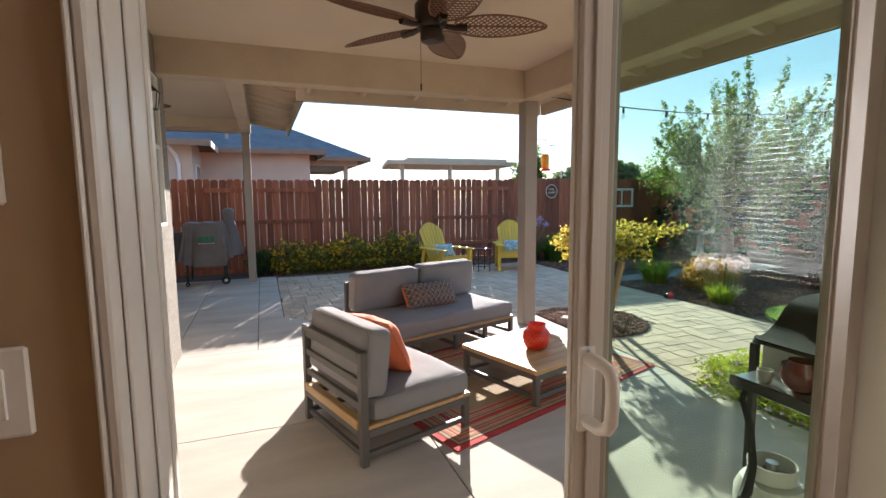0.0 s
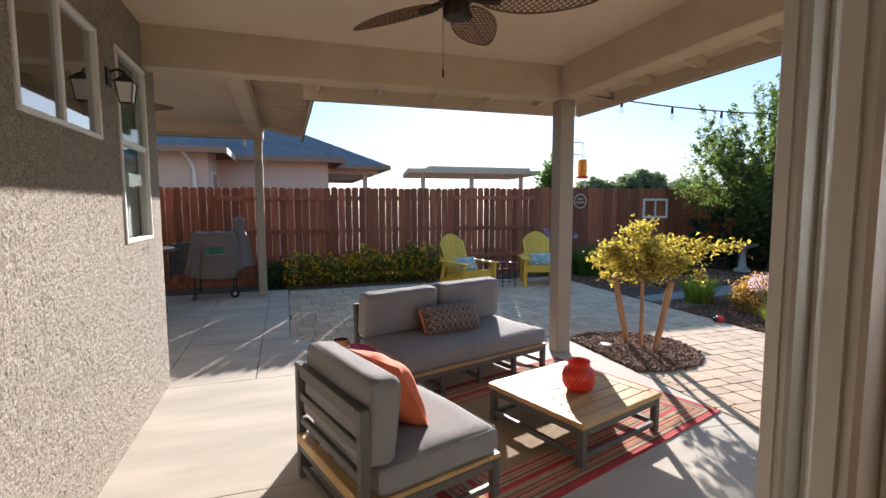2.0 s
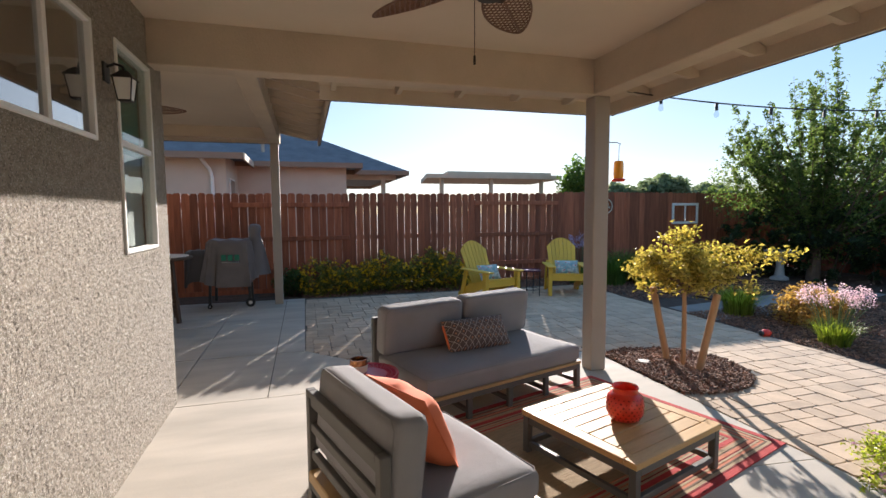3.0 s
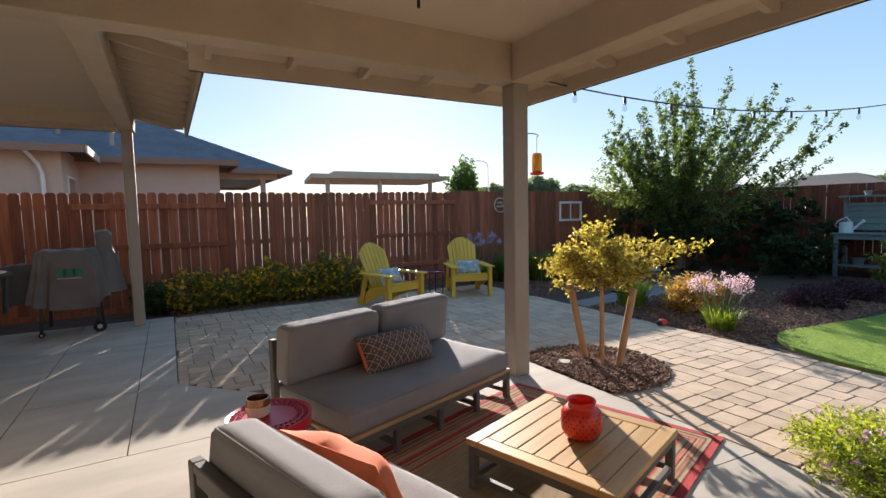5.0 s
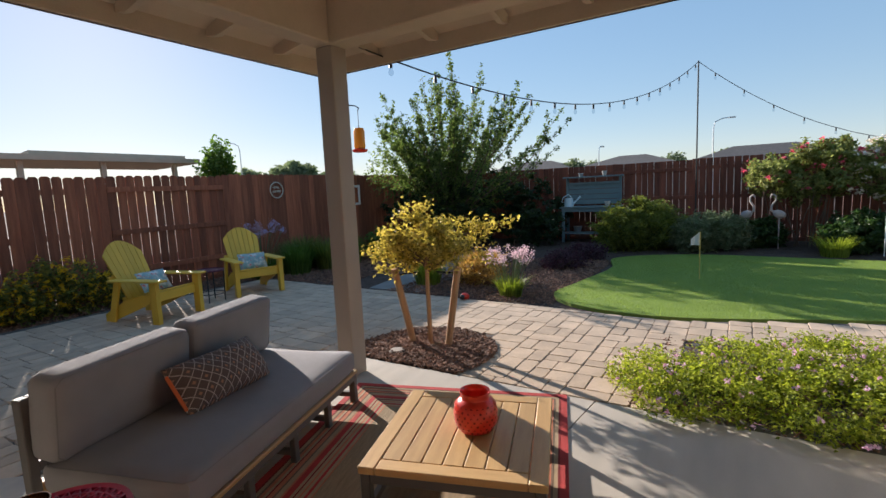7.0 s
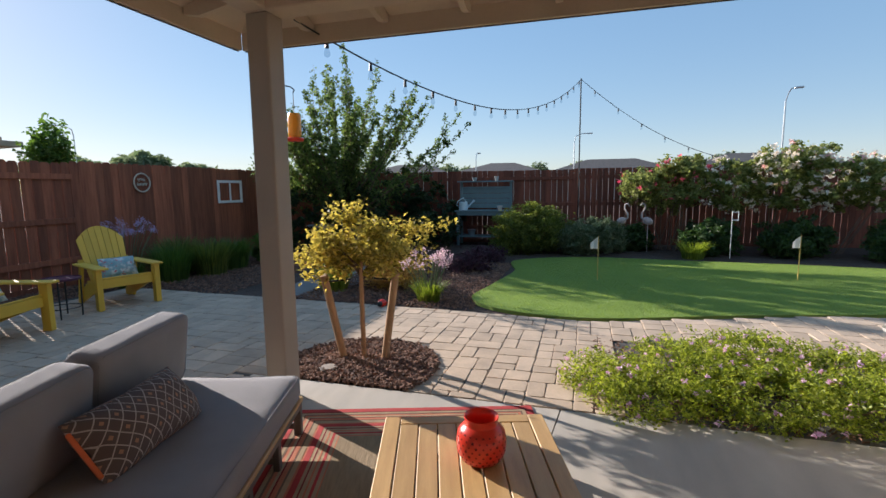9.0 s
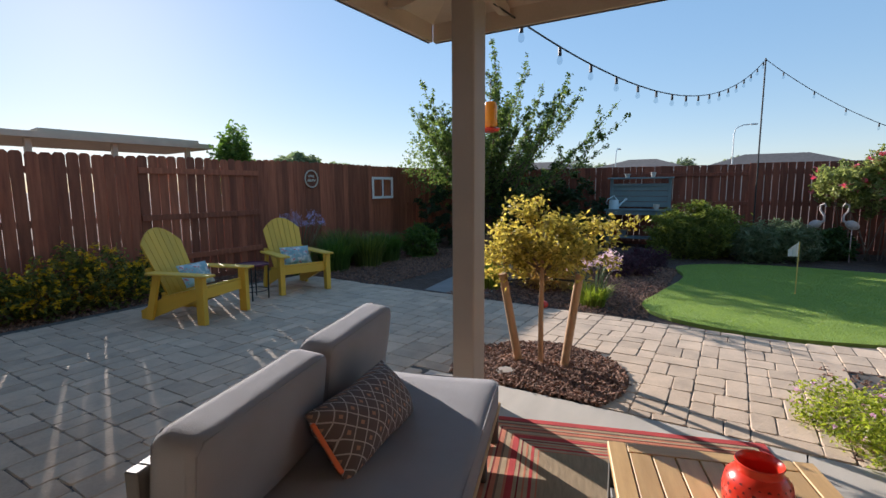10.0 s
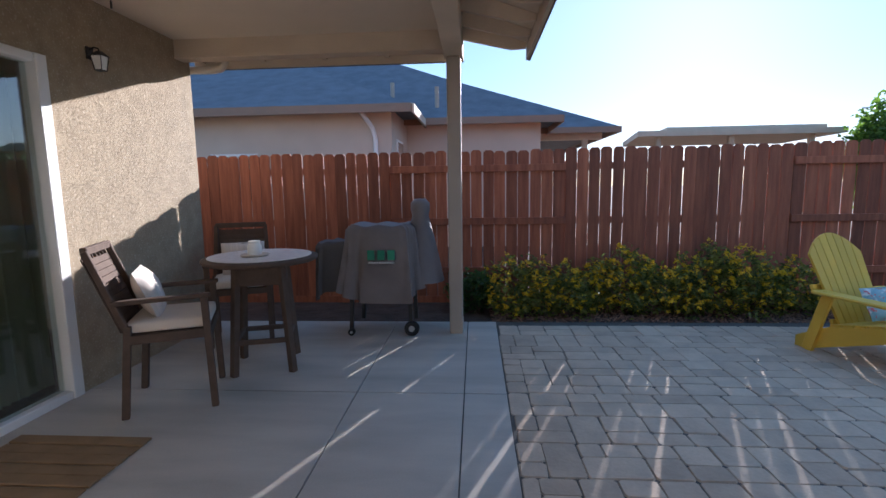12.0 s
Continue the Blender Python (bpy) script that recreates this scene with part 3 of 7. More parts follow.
# room behind
structure("floor", box(-1.5, -3.2, -0.1, 3.3, DY0, 0.0), material("floor_wood_brown", (0.22, 0.13, 0.07), 0.4, 0.2, 3, 40, 0.1), "brown wooden floor inside the house", "floor")
structure("ceiling", box(-1.5, -3.2, 2.9, 3.3, DY0 + 0.01, 3.0), WHITE, "white interior ceiling", "ceiling")
structure("wall_room_back", box(-1.5, -3.3, 0, 3.3, -3.2, 2.9), BEIGE_WALL, "tan painted interior back wall", "wall")
structure("wall_room_west", box(-1.6, -3.3, 0, -1.5, DY0, 2.9), BEIGE_WALL, "tan painted interior side wall", "wall")
b = bmesh.new()
for ya, yb, za, zb in ((-3.3, -1.2, 0, 2.9), (-1.2, 0.2, 0, 0.95), (-1.2, 0.2, 2.3, 2.9), (0.2, DY0, 0, 2.9)):
    box(3.3, ya, za, 3.4, yb, zb, 0, 1, b)
bmesh.ops.remove_doubles(b, verts=b.verts[:], dist=0.0005)
structure("wall_room_east", b, BEIGE_WALL, "tan painted interior wall with a window", "wall")
blinds = thing("window_blinds", pose(3.27, -0.5, 0), "white horizontal slat blinds over the side window", "blinds")
slat = mesh_of("slat", box(-0.02, -0.68, -0.002, 0.02, 0.68, 0.002, 0, 1, None, pose(0, 0, 0, 0, 35, 0)), WHITE)
for i in range(32):
    part("slat", slat, None, blinds, at=pose(0, 0, 0.98 + i * 0.041))
part("head_rail", box(-0.03, -0.7, 2.29, 0.03, 0.7, 2.35, 0.004), WHITE, blinds)

# roof over the patio: beams, ceiling, sloping eaves with rafter tails, fascia and shingles
structure("beam_back", box(WX + 0.002, 4.94, 2.63, 2.80, 5.12, 2.97, 0.008), BEAM, "tan painted boxed beam across the patio", "beam")
structure("beam_side", box(2.805, DY1, 2.63, 2.995, 5.125, 2.97, 0.008), BEAM, "tan painted boxed beam along the patio", "beam")
structure("ceiling_patio", box(WX, DY1, 2.95, 2.805, 4.94, 3.0), CEIL, "smooth tan plaster patio ceiling", "ceiling")
structure("ceiling_bistro", box(-3.02, 5.13, 2.96, -0.36, 9.66, 3.0), CEIL, "tan plaster ceiling over the bistro corner", "ceiling")
structure("beam_bistro", box(-0.36, 5.125, 2.72, -0.18, 9.66, 2.98, 0.008), BEAM, "tan painted boxed beam over the bistro corner", "beam")
structure("beam_bistro_front", box(-3.02, 9.50, 2.78, -0.362, 9.66, 2.98, 0.006), BEAM, "tan painted boxed front beam", "beam")


def eave(name, a, b2, out, run, z_in, z_out, spacing, label, ext0=0.0, ext1=0.0):
    """A sloping eave along a-b: boards, rafter tails, fascia, roof edge."""
    a, b2, out = Vector((*a, 0)), Vector((*b2, 0)), Vector((*out, 0))
    e = tagged(new(name), label, "eave", kind="structure")
    L = (b2 - a).length
    along = (b2 - a).normalized()
    for nm, lift, th, mat, extra in (("soffit_board", 0.10, 0.02, BEAM, 0), ("shingle_edge", 0.125, 0.05, SHINGLE, 0.03)):
        o = bmesh.new()
        v = []
        for dz in (lift, lift + th):
            for p, s, z in ((a, 0, z_in), (b2, 0, z_in), (b2 + along * ext1, run + extra, z_out), (a - along * ext0, run + extra, z_out)):
                v.append(o.verts.new(p + out * s + Vector((0, 0, z + dz))))
        for f in ((0, 1, 2, 3), (4, 5, 6, 7), (0, 1, 5, 4), (1, 2, 6, 5), (2, 3, 7, 6), (3, 0, 4, 7)):
            o.faces.new([v[i] for i in f])
        bmesh.ops.recalc_face_normals(o, faces=o.faces[:])
        part(nm, o, mat, e)
    f0, f1 = a - along * ext0 + out * (run + 0.002), b2 + along * ext1 + out * (run + 0.002)
    o = bmesh.new()
    w = out * 0.03
    v = [o.verts.new(p + q + Vector((0, 0, z))) for z in (z_out - 0.03, z_out + 0.115) for p, q in ((f0, Vector()), (f1, Vector()), (f1, w), (f0, w))]
    for f in ((0, 1, 2, 3), (4, 5, 6, 7), (0, 1, 5, 4), (1, 2, 6, 5), (2, 3, 7, 6), (3, 0, 4, 7)):
        o.faces.new([v[i] for i in f])
    bmesh.ops.recalc_face_normals(o, faces=o.faces[:])
    part("fascia", o, BEAM, e)
    o = bmesh.new()
    w0, w1 = out * 0.031, out * 0.043
    v = [o.verts.new(p + q + Vector((0, 0, z))) for z in (z_out - 0.036, z_out + 0.112) for p, q in ((f0, w0), (f1, w0), (f1, w1), (f0, w1))]
    for f in ((0, 1, 2, 3), (4, 5, 6, 7), (0, 1, 5, 4), (1, 2, 6, 5), (2, 3, 7, 6), (3, 0, 4, 7)):
        o.faces.new([v[i] for i in f])
    bmesh.ops.recalc_face_normals(o, faces=o.faces[:])
    part("drip_edge", o, ROOF_EDGE, e, "dark brown metal drip edge")
    k = max(1, int(L / spacing))
    for i in range(k + 1):
        p = a + along * (0.12 + (L - 0.24) * i / k)
        o = bmesh.new()
        hw = along * 0.022
        prof = [(0, z_in - 0.06), (run * 0.75, z_out + (z_in - z_out) * 0.25 - 0.01), (run - 0.01, z_out + 0.05), (run - 0.01, z_out + 0.098), (0, z_in + 0.098)]
        va = [o.verts.new(p - hw + out * s + Vector((0, 0, z))) for s, z in prof]
        vb = [o.verts.new(p + hw + out * s + Vector((0, 0, z))) for s, z in prof]
        o.faces.new(va)
        o.faces.new(vb[::-1])
        for q in range(5):
            o.faces.new((va[q], va[(q + 1) % 5], vb[(q + 1) % 5], vb[q]))
        bmesh.ops.recalc_face_normals(o, faces=o.faces[:])
        part("rafter_tail", o, BEAM, e)
    return e


eave("eave_back", (0.35, 5.125), (3.0, 5.125), (0, 1), 0.52, 2.80, 2.64, 0.6, "tan eave with rafter tails and dark fascia", 0, 0.45)
eave("eave_side", (3.0, 5.125), (3.0, 0.6), (1, 0), 0.45, 2.80, 2.64, 0.6, "tan eave with rafter tails and dark fascia", 0.52, 0)
eave("eave_bistro", (-0.18, 5.65), (-0.18, 9.8), (1, 0), 0.62, 2.97, 2.76, 0.41, "tan eave with open rafters and dark fascia")
eave("eave_front", (-3.0, 9.66), (-0.18, 9.66), (0, 1), 0.16, 2.86, 2.78, 0.6, "short tan front eave with dark fascia")
b = slab([(-7, -3.4), (3.02, -3.4), (3.02, 5.14), (-0.17, 5.14), (-0.17, 9.67), (-7, 9.67)], 3.02, 3.3)
structure("roof", b, SHINGLE, "grey shingled house roof", "roof")


def post(x, y, z, w, label):
    p = tagged(thing("porch_post", pose(x, y, 0), label, "post"), kind="structure")
    h = w / 2
    part("shaft", box(-h, -h, 0.0, h, h, z, 0.012, 2), TAUPE, p)
    part("base_strap", box(h, -0.03, 0.03, h + 0.004, 0.03, 0.16, 0.001), STEEL, p, "painted metal base strap")
    return p


post(2.9, 5.03, 2.629, 0.165, "taupe painted square porch post at the slab's corner")
post(-0.272, 9.57, 2.719, 0.135, "taupe painted square porch post beside the covered grill")

# ---- sliding door ----
door = tagged(new("door_1"), "almond vinyl sliding glass door, pushed open", "door", kind="structure")
FY = 0.93


def jamb(name, x0, x1, y0, y1, z0, z1, bev=0.004):
    return part(name, box(x0, y0, z0, x1, y1, z1, bev), ALMOND, door)


# left jamb, stepped in ridges, casing on the room's side
jamb("casing", DX0 - 0.012, DX0 - 0.0045, DY0 - 0.018, DY0, 0, SILL_TOP + 0.08, 0.005)
jamb("jamb", DX0 - 0.004, DX0 + 0.012, DY0 - 0.01, DY1 + 0.02, 0.02, SILL_TOP)
for yy, wr in ((0.845, 0.05), (0.975, 0.06)):
    jamb("track_rib", DX0 + 0.012, DX0 + 0.018, yy, yy + wr, 0.02, SILL_TOP - 0.051, 0.004)
jamb("outer_flange", DX0 - 0.04, DX0 + 0.018, DY1 + 0.0, DY1 + 0.035, 0.02, SILL_TOP + 0.05)
jamb("jamb_right", DX1 - 0.05, DX1, DY0 - 0.01, DY1 + 0.02, 0.02, SILL_TOP)
jamb("casing_right", DX1, DX1 + 0.085, DY0 - 0.018, DY0, 0, SILL_TOP + 0.08, 0.005)
jamb("head", DX0 + 0.013, DX1 - 0.051, DY0 - 0.01, DY1 + 0.02, SILL_TOP - 0.05, SILL_TOP - 0.001)
jamb("threshold", DX0 - 0.003, DX1, DY0 - 0.01, DY1 + 0.05, 0.0, 0.019)


def panel_leaf(name, x0, x1, yc, label):
    leaf = part(name, box(x0, yc - 0.018, 0.03, x0 + 0.075, yc + 0.018, SILL_TOP - 0.06, 0.004), ALMOND, door, label)
    part("stile", box(x1 - 0.075, yc - 0.018, 0.03, x1, yc + 0.018, SILL_TOP - 0.06, 0.004), ALMOND, leaf)
    part("rail", box(x0 + 0.075, yc - 0.016, 0.03, x1 - 0.075, yc + 0.016, 0.12, 0.003), ALMOND, leaf)
    part("rail", box(x0 + 0.075, yc - 0.016, SILL_TOP - 0.14, x1 - 0.075, yc + 0.016, SILL_TOP - 0.06, 0.003), ALMOND, leaf)
    g = part("pane", box(x0 + 0.076, yc - 0.004, 0.121, x1 - 0.076, yc + 0.004, SILL_TOP - 0.141), GLASS, leaf, "green-tinted glass pane")
    g.visible_shadow = False
    part("weatherstrip", box(x0 - 0.004, yc - 0.006, 0.03, x0, yc + 0.006, SILL_TOP - 0.06), ALMOND, leaf)
    part("stile_ridge", box(x0 + 0.028, yc - 0.024, 0.03, x0 + 0.05, yc - 0.018, SILL_TOP - 0.06, 0.003), ALMOND, leaf)
    part("stile_ridge", box(x0 + 0.012, yc + 0.018, 0.03, x0 + 0.03, yc + 0.026, SILL_TOP - 0.06, 0.003), WHITE, leaf)
    gk = box(x0 + 0.076, yc - 0.012, 0.121, x0 + 0.088, yc + 0.012, SILL_TOP - 0.141)
    box(x1 - 0.088, yc - 0.012, 0.121, x1 - 0.076, yc + 0.012, SILL_TOP - 0.141, 0, 1, gk)
    part("gasket", gk, TAUPE, leaf)
    return leaf


SX = 0.565
leaf_a = panel_leaf("sliding_panel", SX, SX + 0.93, FY - 0.03, "sliding glass panel standing open")
leaf_b = panel_leaf("fixed_panel", SX + 0.155, DX1 - 0.052, FY + 0.135, "fixed glass panel")
hx, hy = SX + 0.035, FY - 0.048
hp = [(hx - 0.012, hy, 1.055), (hx - 0.010, hy - 0.05, 1.055), (hx - 0.006, hy - 0.070, 1.062), (hx - 0.004, hy - 0.080, 1.080), (hx - 0.004, hy - 0.082, 1.125), (hx - 0.004, hy - 0.080, 1.172), (hx - 0.006, hy - 0.070, 1.190), (hx - 0.010, hy - 0.05, 1.197), (hx - 0.012, hy, 1.197)]
part("handle", tube(hp, 0.0145, 12), WHITE, leaf_a, "white pull handle", smooth=True)
part("handle_plate", box(hx - 0.032, hy - 0.010, 1.030, hx + 0.010, hy, 1.222, 0.005, 2), WHITE, leaf_a)
for sz in (1.040, 1.212):
    part("screw", rod((hx - 0.011, hy - 0.010, sz), (hx - 0.011, hy - 0.0125, sz), 0.004), STEEL, leaf_a)
part("lock", box(SX - 0.003, FY - 0.04, 0.95, SX, FY - 0.02, 1.05, 0.001), STEEL, leaf_a, "steel lock plate on the stile's edge")

switch = thing("light_switch", pose(-0.405, DY0, 1.30), "white light switch plate on the tan wall", "switch")
part("plate", box(-0.06, -0.007, -0.06, 0.06, 0, 0.06, 0.004), WHITE, switch)
part("rocker", box(-0.035, -0.011, -0.034, -0.005, -0.007, 0.034, 0.002), WHITE, switch)
part("rocker", box(0.005, -0.011, -0.034, 0.035, -0.007, 0.034, 0.002), WHITE, switch)


hang = thing("wall_hanging", pose(-0.40, DY0 - 0.001, 1.60), "small red and white fabric wall hanging", "wall decor")
part("cloth", box(-0.05, -0.012, -0.06, 0.05, 0, 0.10, 0.004), CREAM, hang)
part("tassel", box(-0.03, -0.016, -0.10, 0.03, -0.004, -0.058, 0.004), RED_METAL, hang, "red tassel")


# ---- windows in the stucco wall, second door ----
SCREEN = material("insect_screen_grey", (0.07, 0.075, 0.08), 0.8, 0.1, 4, 200, 0.1)
SHADE_TEAL = material("roller_shade_teal", (0.05, 0.22, 0.16), 0.8, 0.1, 4, 120, 0.1)
PALE_SHEET = material("sheet_pale_grey", (0.52, 0.54, 0.53), 0.8, 0.06, 4, 120, 0.1)


def wall_window(name, ya, yb, za, zb, split, label):
    w = tagged(new(name), label, "window", kind="structure")
    x = WX
    fr = 0.026
    for nm, p in (("frame_side", (ya, ya + fr, za, zb)), ("frame_side", (yb - fr, yb, za, zb)), ("frame_head", (ya + fr, yb - fr, zb - fr, zb)), ("frame_sill", (ya + fr, yb - fr, za, za + fr))):
        part(nm, box(x - 0.06, p[0], p[2], x + 0.018, p[1], p[3], 0.004), WHITE, w)
    if split == "v":
        m = ya + (yb - ya) * 0.5
        part("mullion", box(x - 0.03, m - 0.018, za + fr, x + 0.006, m + 0.018, zb - fr, 0.003), WHITE, w)
        panes = ((ya + fr, m - 0.018, za + fr, zb - fr), (m + 0.018, yb - fr, za + fr, zb - fr))
    else:
        m = za + (zb - za) * 0.53
        part("meeting_rail", box(x - 0.03, ya + fr, m - 0.02, x + 0.006, yb - fr, m + 0.02, 0.003), WHITE, w)
        panes = ((ya + fr, yb - fr, za + fr, m - 0.02), (ya + fr, yb - fr, m + 0.02, zb - fr))
    for p in panes:
        g = part("pane", box(x - 0.018, p[0], p[2], x - 0.012, p[1], p[3]), WINDOW_GLASS if split == "v" else SHADED_GLASS, w)
        g.visible_shadow = False
    # sheet behind the panes, painted as dark as an unlit room
    part("room_gloom_sheet", box(x - 0.75, ya - 0.1, za - 0.1, x - 0.70, yb + 0.1, zb + 0.1), UNLIT_ROOM, w)
    if split == "v":
        part("insect_screen", box(x - 0.030, ya + fr, za + fr, x - 0.028, (ya + yb) / 2 - 0.018, zb - fr), SCREEN, w, "dark grey insect screen")
    else:
        part("roller_shade", box(x - 0.075, ya + 0.03, za + (zb - za) * 0.50, x - 0.070, yb - 0.03, zb - 0.03), SHADE_TEAL, w, "teal green roller shade")
        # pale sheet fills the opening behind the lower pane
        part("lower_sheet", box(x - 0.075, ya + 0.03, za + 0.03, x - 0.070, yb - 0.03, za + (zb - za) * 0.498), PALE_SHEET, w, "pale grey sheet behind the lower pane")
    return w


wall_window("window_1", *W1, "v", "white vinyl two-pane slider window")
wall_window("window_2", *W2, "h", "tall white vinyl single-hung window")
d2 = tagged(new("door_2"), "white vinyl sliding glass patio door", "door", kind="structure")
x = -3.02
part("frame_side", box(x - 0.09, D2[1] - 0.09, 0.0, x + 0.035, D2[1], D2[2], 0.005), WHITE, d2)
part("frame_side", box(x - 0.09, D2[0], 0.0, x + 0.02, D2[0] + 0.06, D2[2], 0.005), WHITE, d2)
part("frame_head", box(x - 0.09, D2[0] + 0.06, D2[2] - 0.06, x + 0.02, D2[1] - 0.06, D2[2], 0.005), WHITE, d2)
part("frame_sill", box(x - 0.09, D2[0] + 0.06, 0.0, x + 0.02, D2[1] - 0.06, 0.06, 0.005), WHITE, d2)
part("meeting_stile", box(x - 0.07, 6.9, 0.06, x + 0.0, 6.97, D2[2] - 0.06, 0.004), WHITE, d2)
for ya, yb in ((D2[0] + 0.06, 6.9), (6.97, D2[1] - 0.06)):
    g = part("pane", box(x - 0.045, ya, 0.061, x - 0.038, yb, D2[2] - 0.061), DOOR_GLASS, d2)
    g.visible_shadow = False
o = bmesh.new()
pts = [(x - 0.2 + 0.03 * math.sin(i * 1.9), 7.55 + i * 0.02) for i in range(22)]
lo = [o.verts.new((px, py, 0.08)) for px, py in pts]
hi = [o.verts.new((px, py, 2.3)) for px, py in pts]
for i in range(21):
    o.faces.new((lo[i], lo[i + 1], hi[i + 1], hi[i]))
bmesh.ops.solidify(o, geom=o.faces[:], thickness=0.004)
part("curtain", o, CURTAIN, d2, "pale green drawn-back curtain", smooth=True)
# added sheet whose colour gives the gloom behind the glass door
structure("room_gloom_bistro", box(-6.0, 5.4, 0, -5.9, 9.5, 2.9), UNLIT_ROOM, "near-black sheet for the unlit room behind the glass door", "wall")


def sconce(m, label):
    s = thing("wall_lantern", m, label, "wall lamp", "wall lanterns")
    part("backplate", box(-0.0, -0.055, -0.06, 0.02, 0.055, 0.08, 0.006), BLACK, s)
    part("arm", tube([(0.02, 0, 0.05), (0.07, 0, 0.075), (0.12, 0, 0.06), (0.13, 0, 0.02)], 0.01, 8), BLACK, s, smooth=True)
    cap = bmesh.new()
    bmesh.ops.create_cone(cap, cap_ends=True, segments=4, radius1=0.105, radius2=0.03, depth=0.06, matrix=pose(0.13, 0, 0.0, 0, 0, 45))
    part("cap", cap, BLACK, s)
    gl = bmesh.new()
    bmesh.ops.create_cone(gl, cap_ends=True, segments=4, radius1=0.055, radius2=0.082, depth=0.15, matrix=pose(0.13, 0, -0.105, 0, 0, 45))
    part("glass", gl, FROST, s, "frosted glass shade")
    cage = bmesh.new()
    for sx, sy in ((1, 1), (1, -1), (-1, 1), (-1, -1)):
        rod((0.13 + 0.061 * sx, 0.061 * sy, -0.03), (0.13 + 0.042 * sx, 0.042 * sy, -0.18), 0.005, None, 6, cage)
    box(0.13 - 0.045, -0.045, -0.19, 0.13 + 0.045, 0.045, -0.18, 0.002, 1, cage)
    part("cage", cage, BLACK, s)
    return s


lamp = sconce(pose(WX, 4.15, 2.345) @ Matrix.Scale(0.78, 4), "black wall lantern with frosted glass on stucco")
copy_thing(lamp, pose(-3.02, 8.42, 2.54) @ Matrix.Scale(0.85, 4))
out1 = thing("outdoor_outlet", pose(WX, 2.77, 0.36), "white weatherproof outlet cover on stucco", "outlet")
part("box", box(0, -0.04, -0.06, 0.05, 0.04, 0.06, 0.006), WHITE, out1)
part("lid", box(0.05, -0.036, -0.05, 0.058, 0.036, 0.055, 0.003), WHITE, out1)


# ---- ceiling fan with woven leaf blades ----
fan = thing("ceiling_fan", pose(1.06, 3.19, 2.95), "dark bronze ceiling fan with woven leaf blades", "ceiling fan")
part("canopy", lathe([(0.075, 0.0), (0.075, -0.02), (0.05, -0.05), (0.03, -0.10)], 20), BRONZE, fan, smooth=True)
part("motor", lathe([(0.02, -0.08), (0.085, -0.11), (0.11, -0.14), (0.11, -0.25), (0.09, -0.285), (0.05, -0.295)], 24), BRONZE, fan, smooth=True)
part("switch_cup", lathe([(0.06, -0.285), (0.074, -0.30), (0.074, -0.36), (0.062, -0.375), (0.0, -0.377)], 24), BRONZE, fan, smooth=True)
chain = rod((-0.085, -0.03, -0.28), (-0.085, -0.03, -0.66), 0.0018, None, 6)
rod((-0.085, -0.03, -0.66), (-0.085, -0.03, -0.70), 0.006, None, 8, chain)
part("pull_chain", chain, BRONZE, fan)


def blade_half(s):
    return 0.128 * math.sin(math.pi * min(1, (s * 0.92 + 0.07)) ** 0.85) ** 0.65


def fan_blade():
    o = bmesh.new()
    n, length, x0 = 22, 0.62, 0.16
    rim = [(x0 + length * i / n, blade_half(i / n)) for i in range(n + 1)] + [(x0 + length * i / n, -blade_half(i / n)) for i in range(n, -1, -1)]
    tube([(px, py, 0) for px, py in rim + rim[:1]], 0.006, 6, o)
    tube([(x0 - 0.06, 0, 0), (x0 + length * 0.98, 0, 0)], 0.006, 6, o)
    return o


def fan_weave():
    """Crossing cane strips that fill the leaf outline."""
    o = bmesh.new()
    length, x0 = 0.62, 0.16
    step = 0.038
    for sgn in (1, -1):
        for k in range(-14, 40):
            xs = x0 + k * step
            run = []
            for q in range(25):
                yy = -0.135 + 0.27 * q / 24
                xx = xs + sgn * yy * 0.9
                s = (xx - x0) / length
                if 0 <= s <= 1 and abs(yy) <= blade_half(s):
                    run.append((xx, yy))
            if len(run) > 2:
                (xa, ya), (xb, yb) = run[0], run[-1]
                z = 0.0015 * sgn
                bar((xa, ya, z), (xb, yb, z), 0.005, 0.005, 0, o)
    return o


CANE = material("fan_wicker_brown", (0.17, 0.085, 0.05), 0.55, 0.25, 10, 90, 0.2)
blade_mesh, weave_mesh = mesh_of("blade", fan_blade(), CANE), mesh_of("weave", fan_weave(), CANE)
for i in range(5):
    bl = part("blade", blade_mesh, None, fan, "woven brown leaf-shaped blade", at=pose(0, 0, -0.27, 0, 0, 54 + 72 * i) @ pose(0, 0, 0, -13, 0, 0))
    tagged(part("weave", weave_mesh, None, bl), kind="stuff")
    part("blade_iron", tube([(0.08, 0, 0.0), (0.15, 0, -0.012), (0.24, 0, -0.008)], [0.016, 0.022, 0.03], 8), BRONZE, bl, "bronze blade bracket", smooth=True)
fan2 = copy_thing(fan, pose(-1.75, 7.15, 2.96, 0, 0, 20) @ Matrix.Diagonal((0.85, 0.85, 0.85, 1)))


# ---- patio furniture ----
AX = 17.6
U = Vector((math.cos(radians(AX)), math.sin(radians(AX)), 0))
V = Vector((-U.y, U.x, 0))


def uv(u, v, z=0.0, turn=0.0):
    p = U * u + V * v
    return pose(p.x, p.y, z, 0, 0, AX + turn)


# rug
rug = thing("outdoor_rug", uv(2.895, 2.97, 0.0), "red and brown striped woven outdoor rug", "rug")
RW, RD = 1.17, 0.80
RUG = {"red": (0.44, 0.045, 0.04), "wine": (0.22, 0.025, 0.022), "tan": (0.40, 0.29, 0.17), "brown": (0.19, 0.12, 0.075), "coral": (0.50, 0.17, 0.09)}
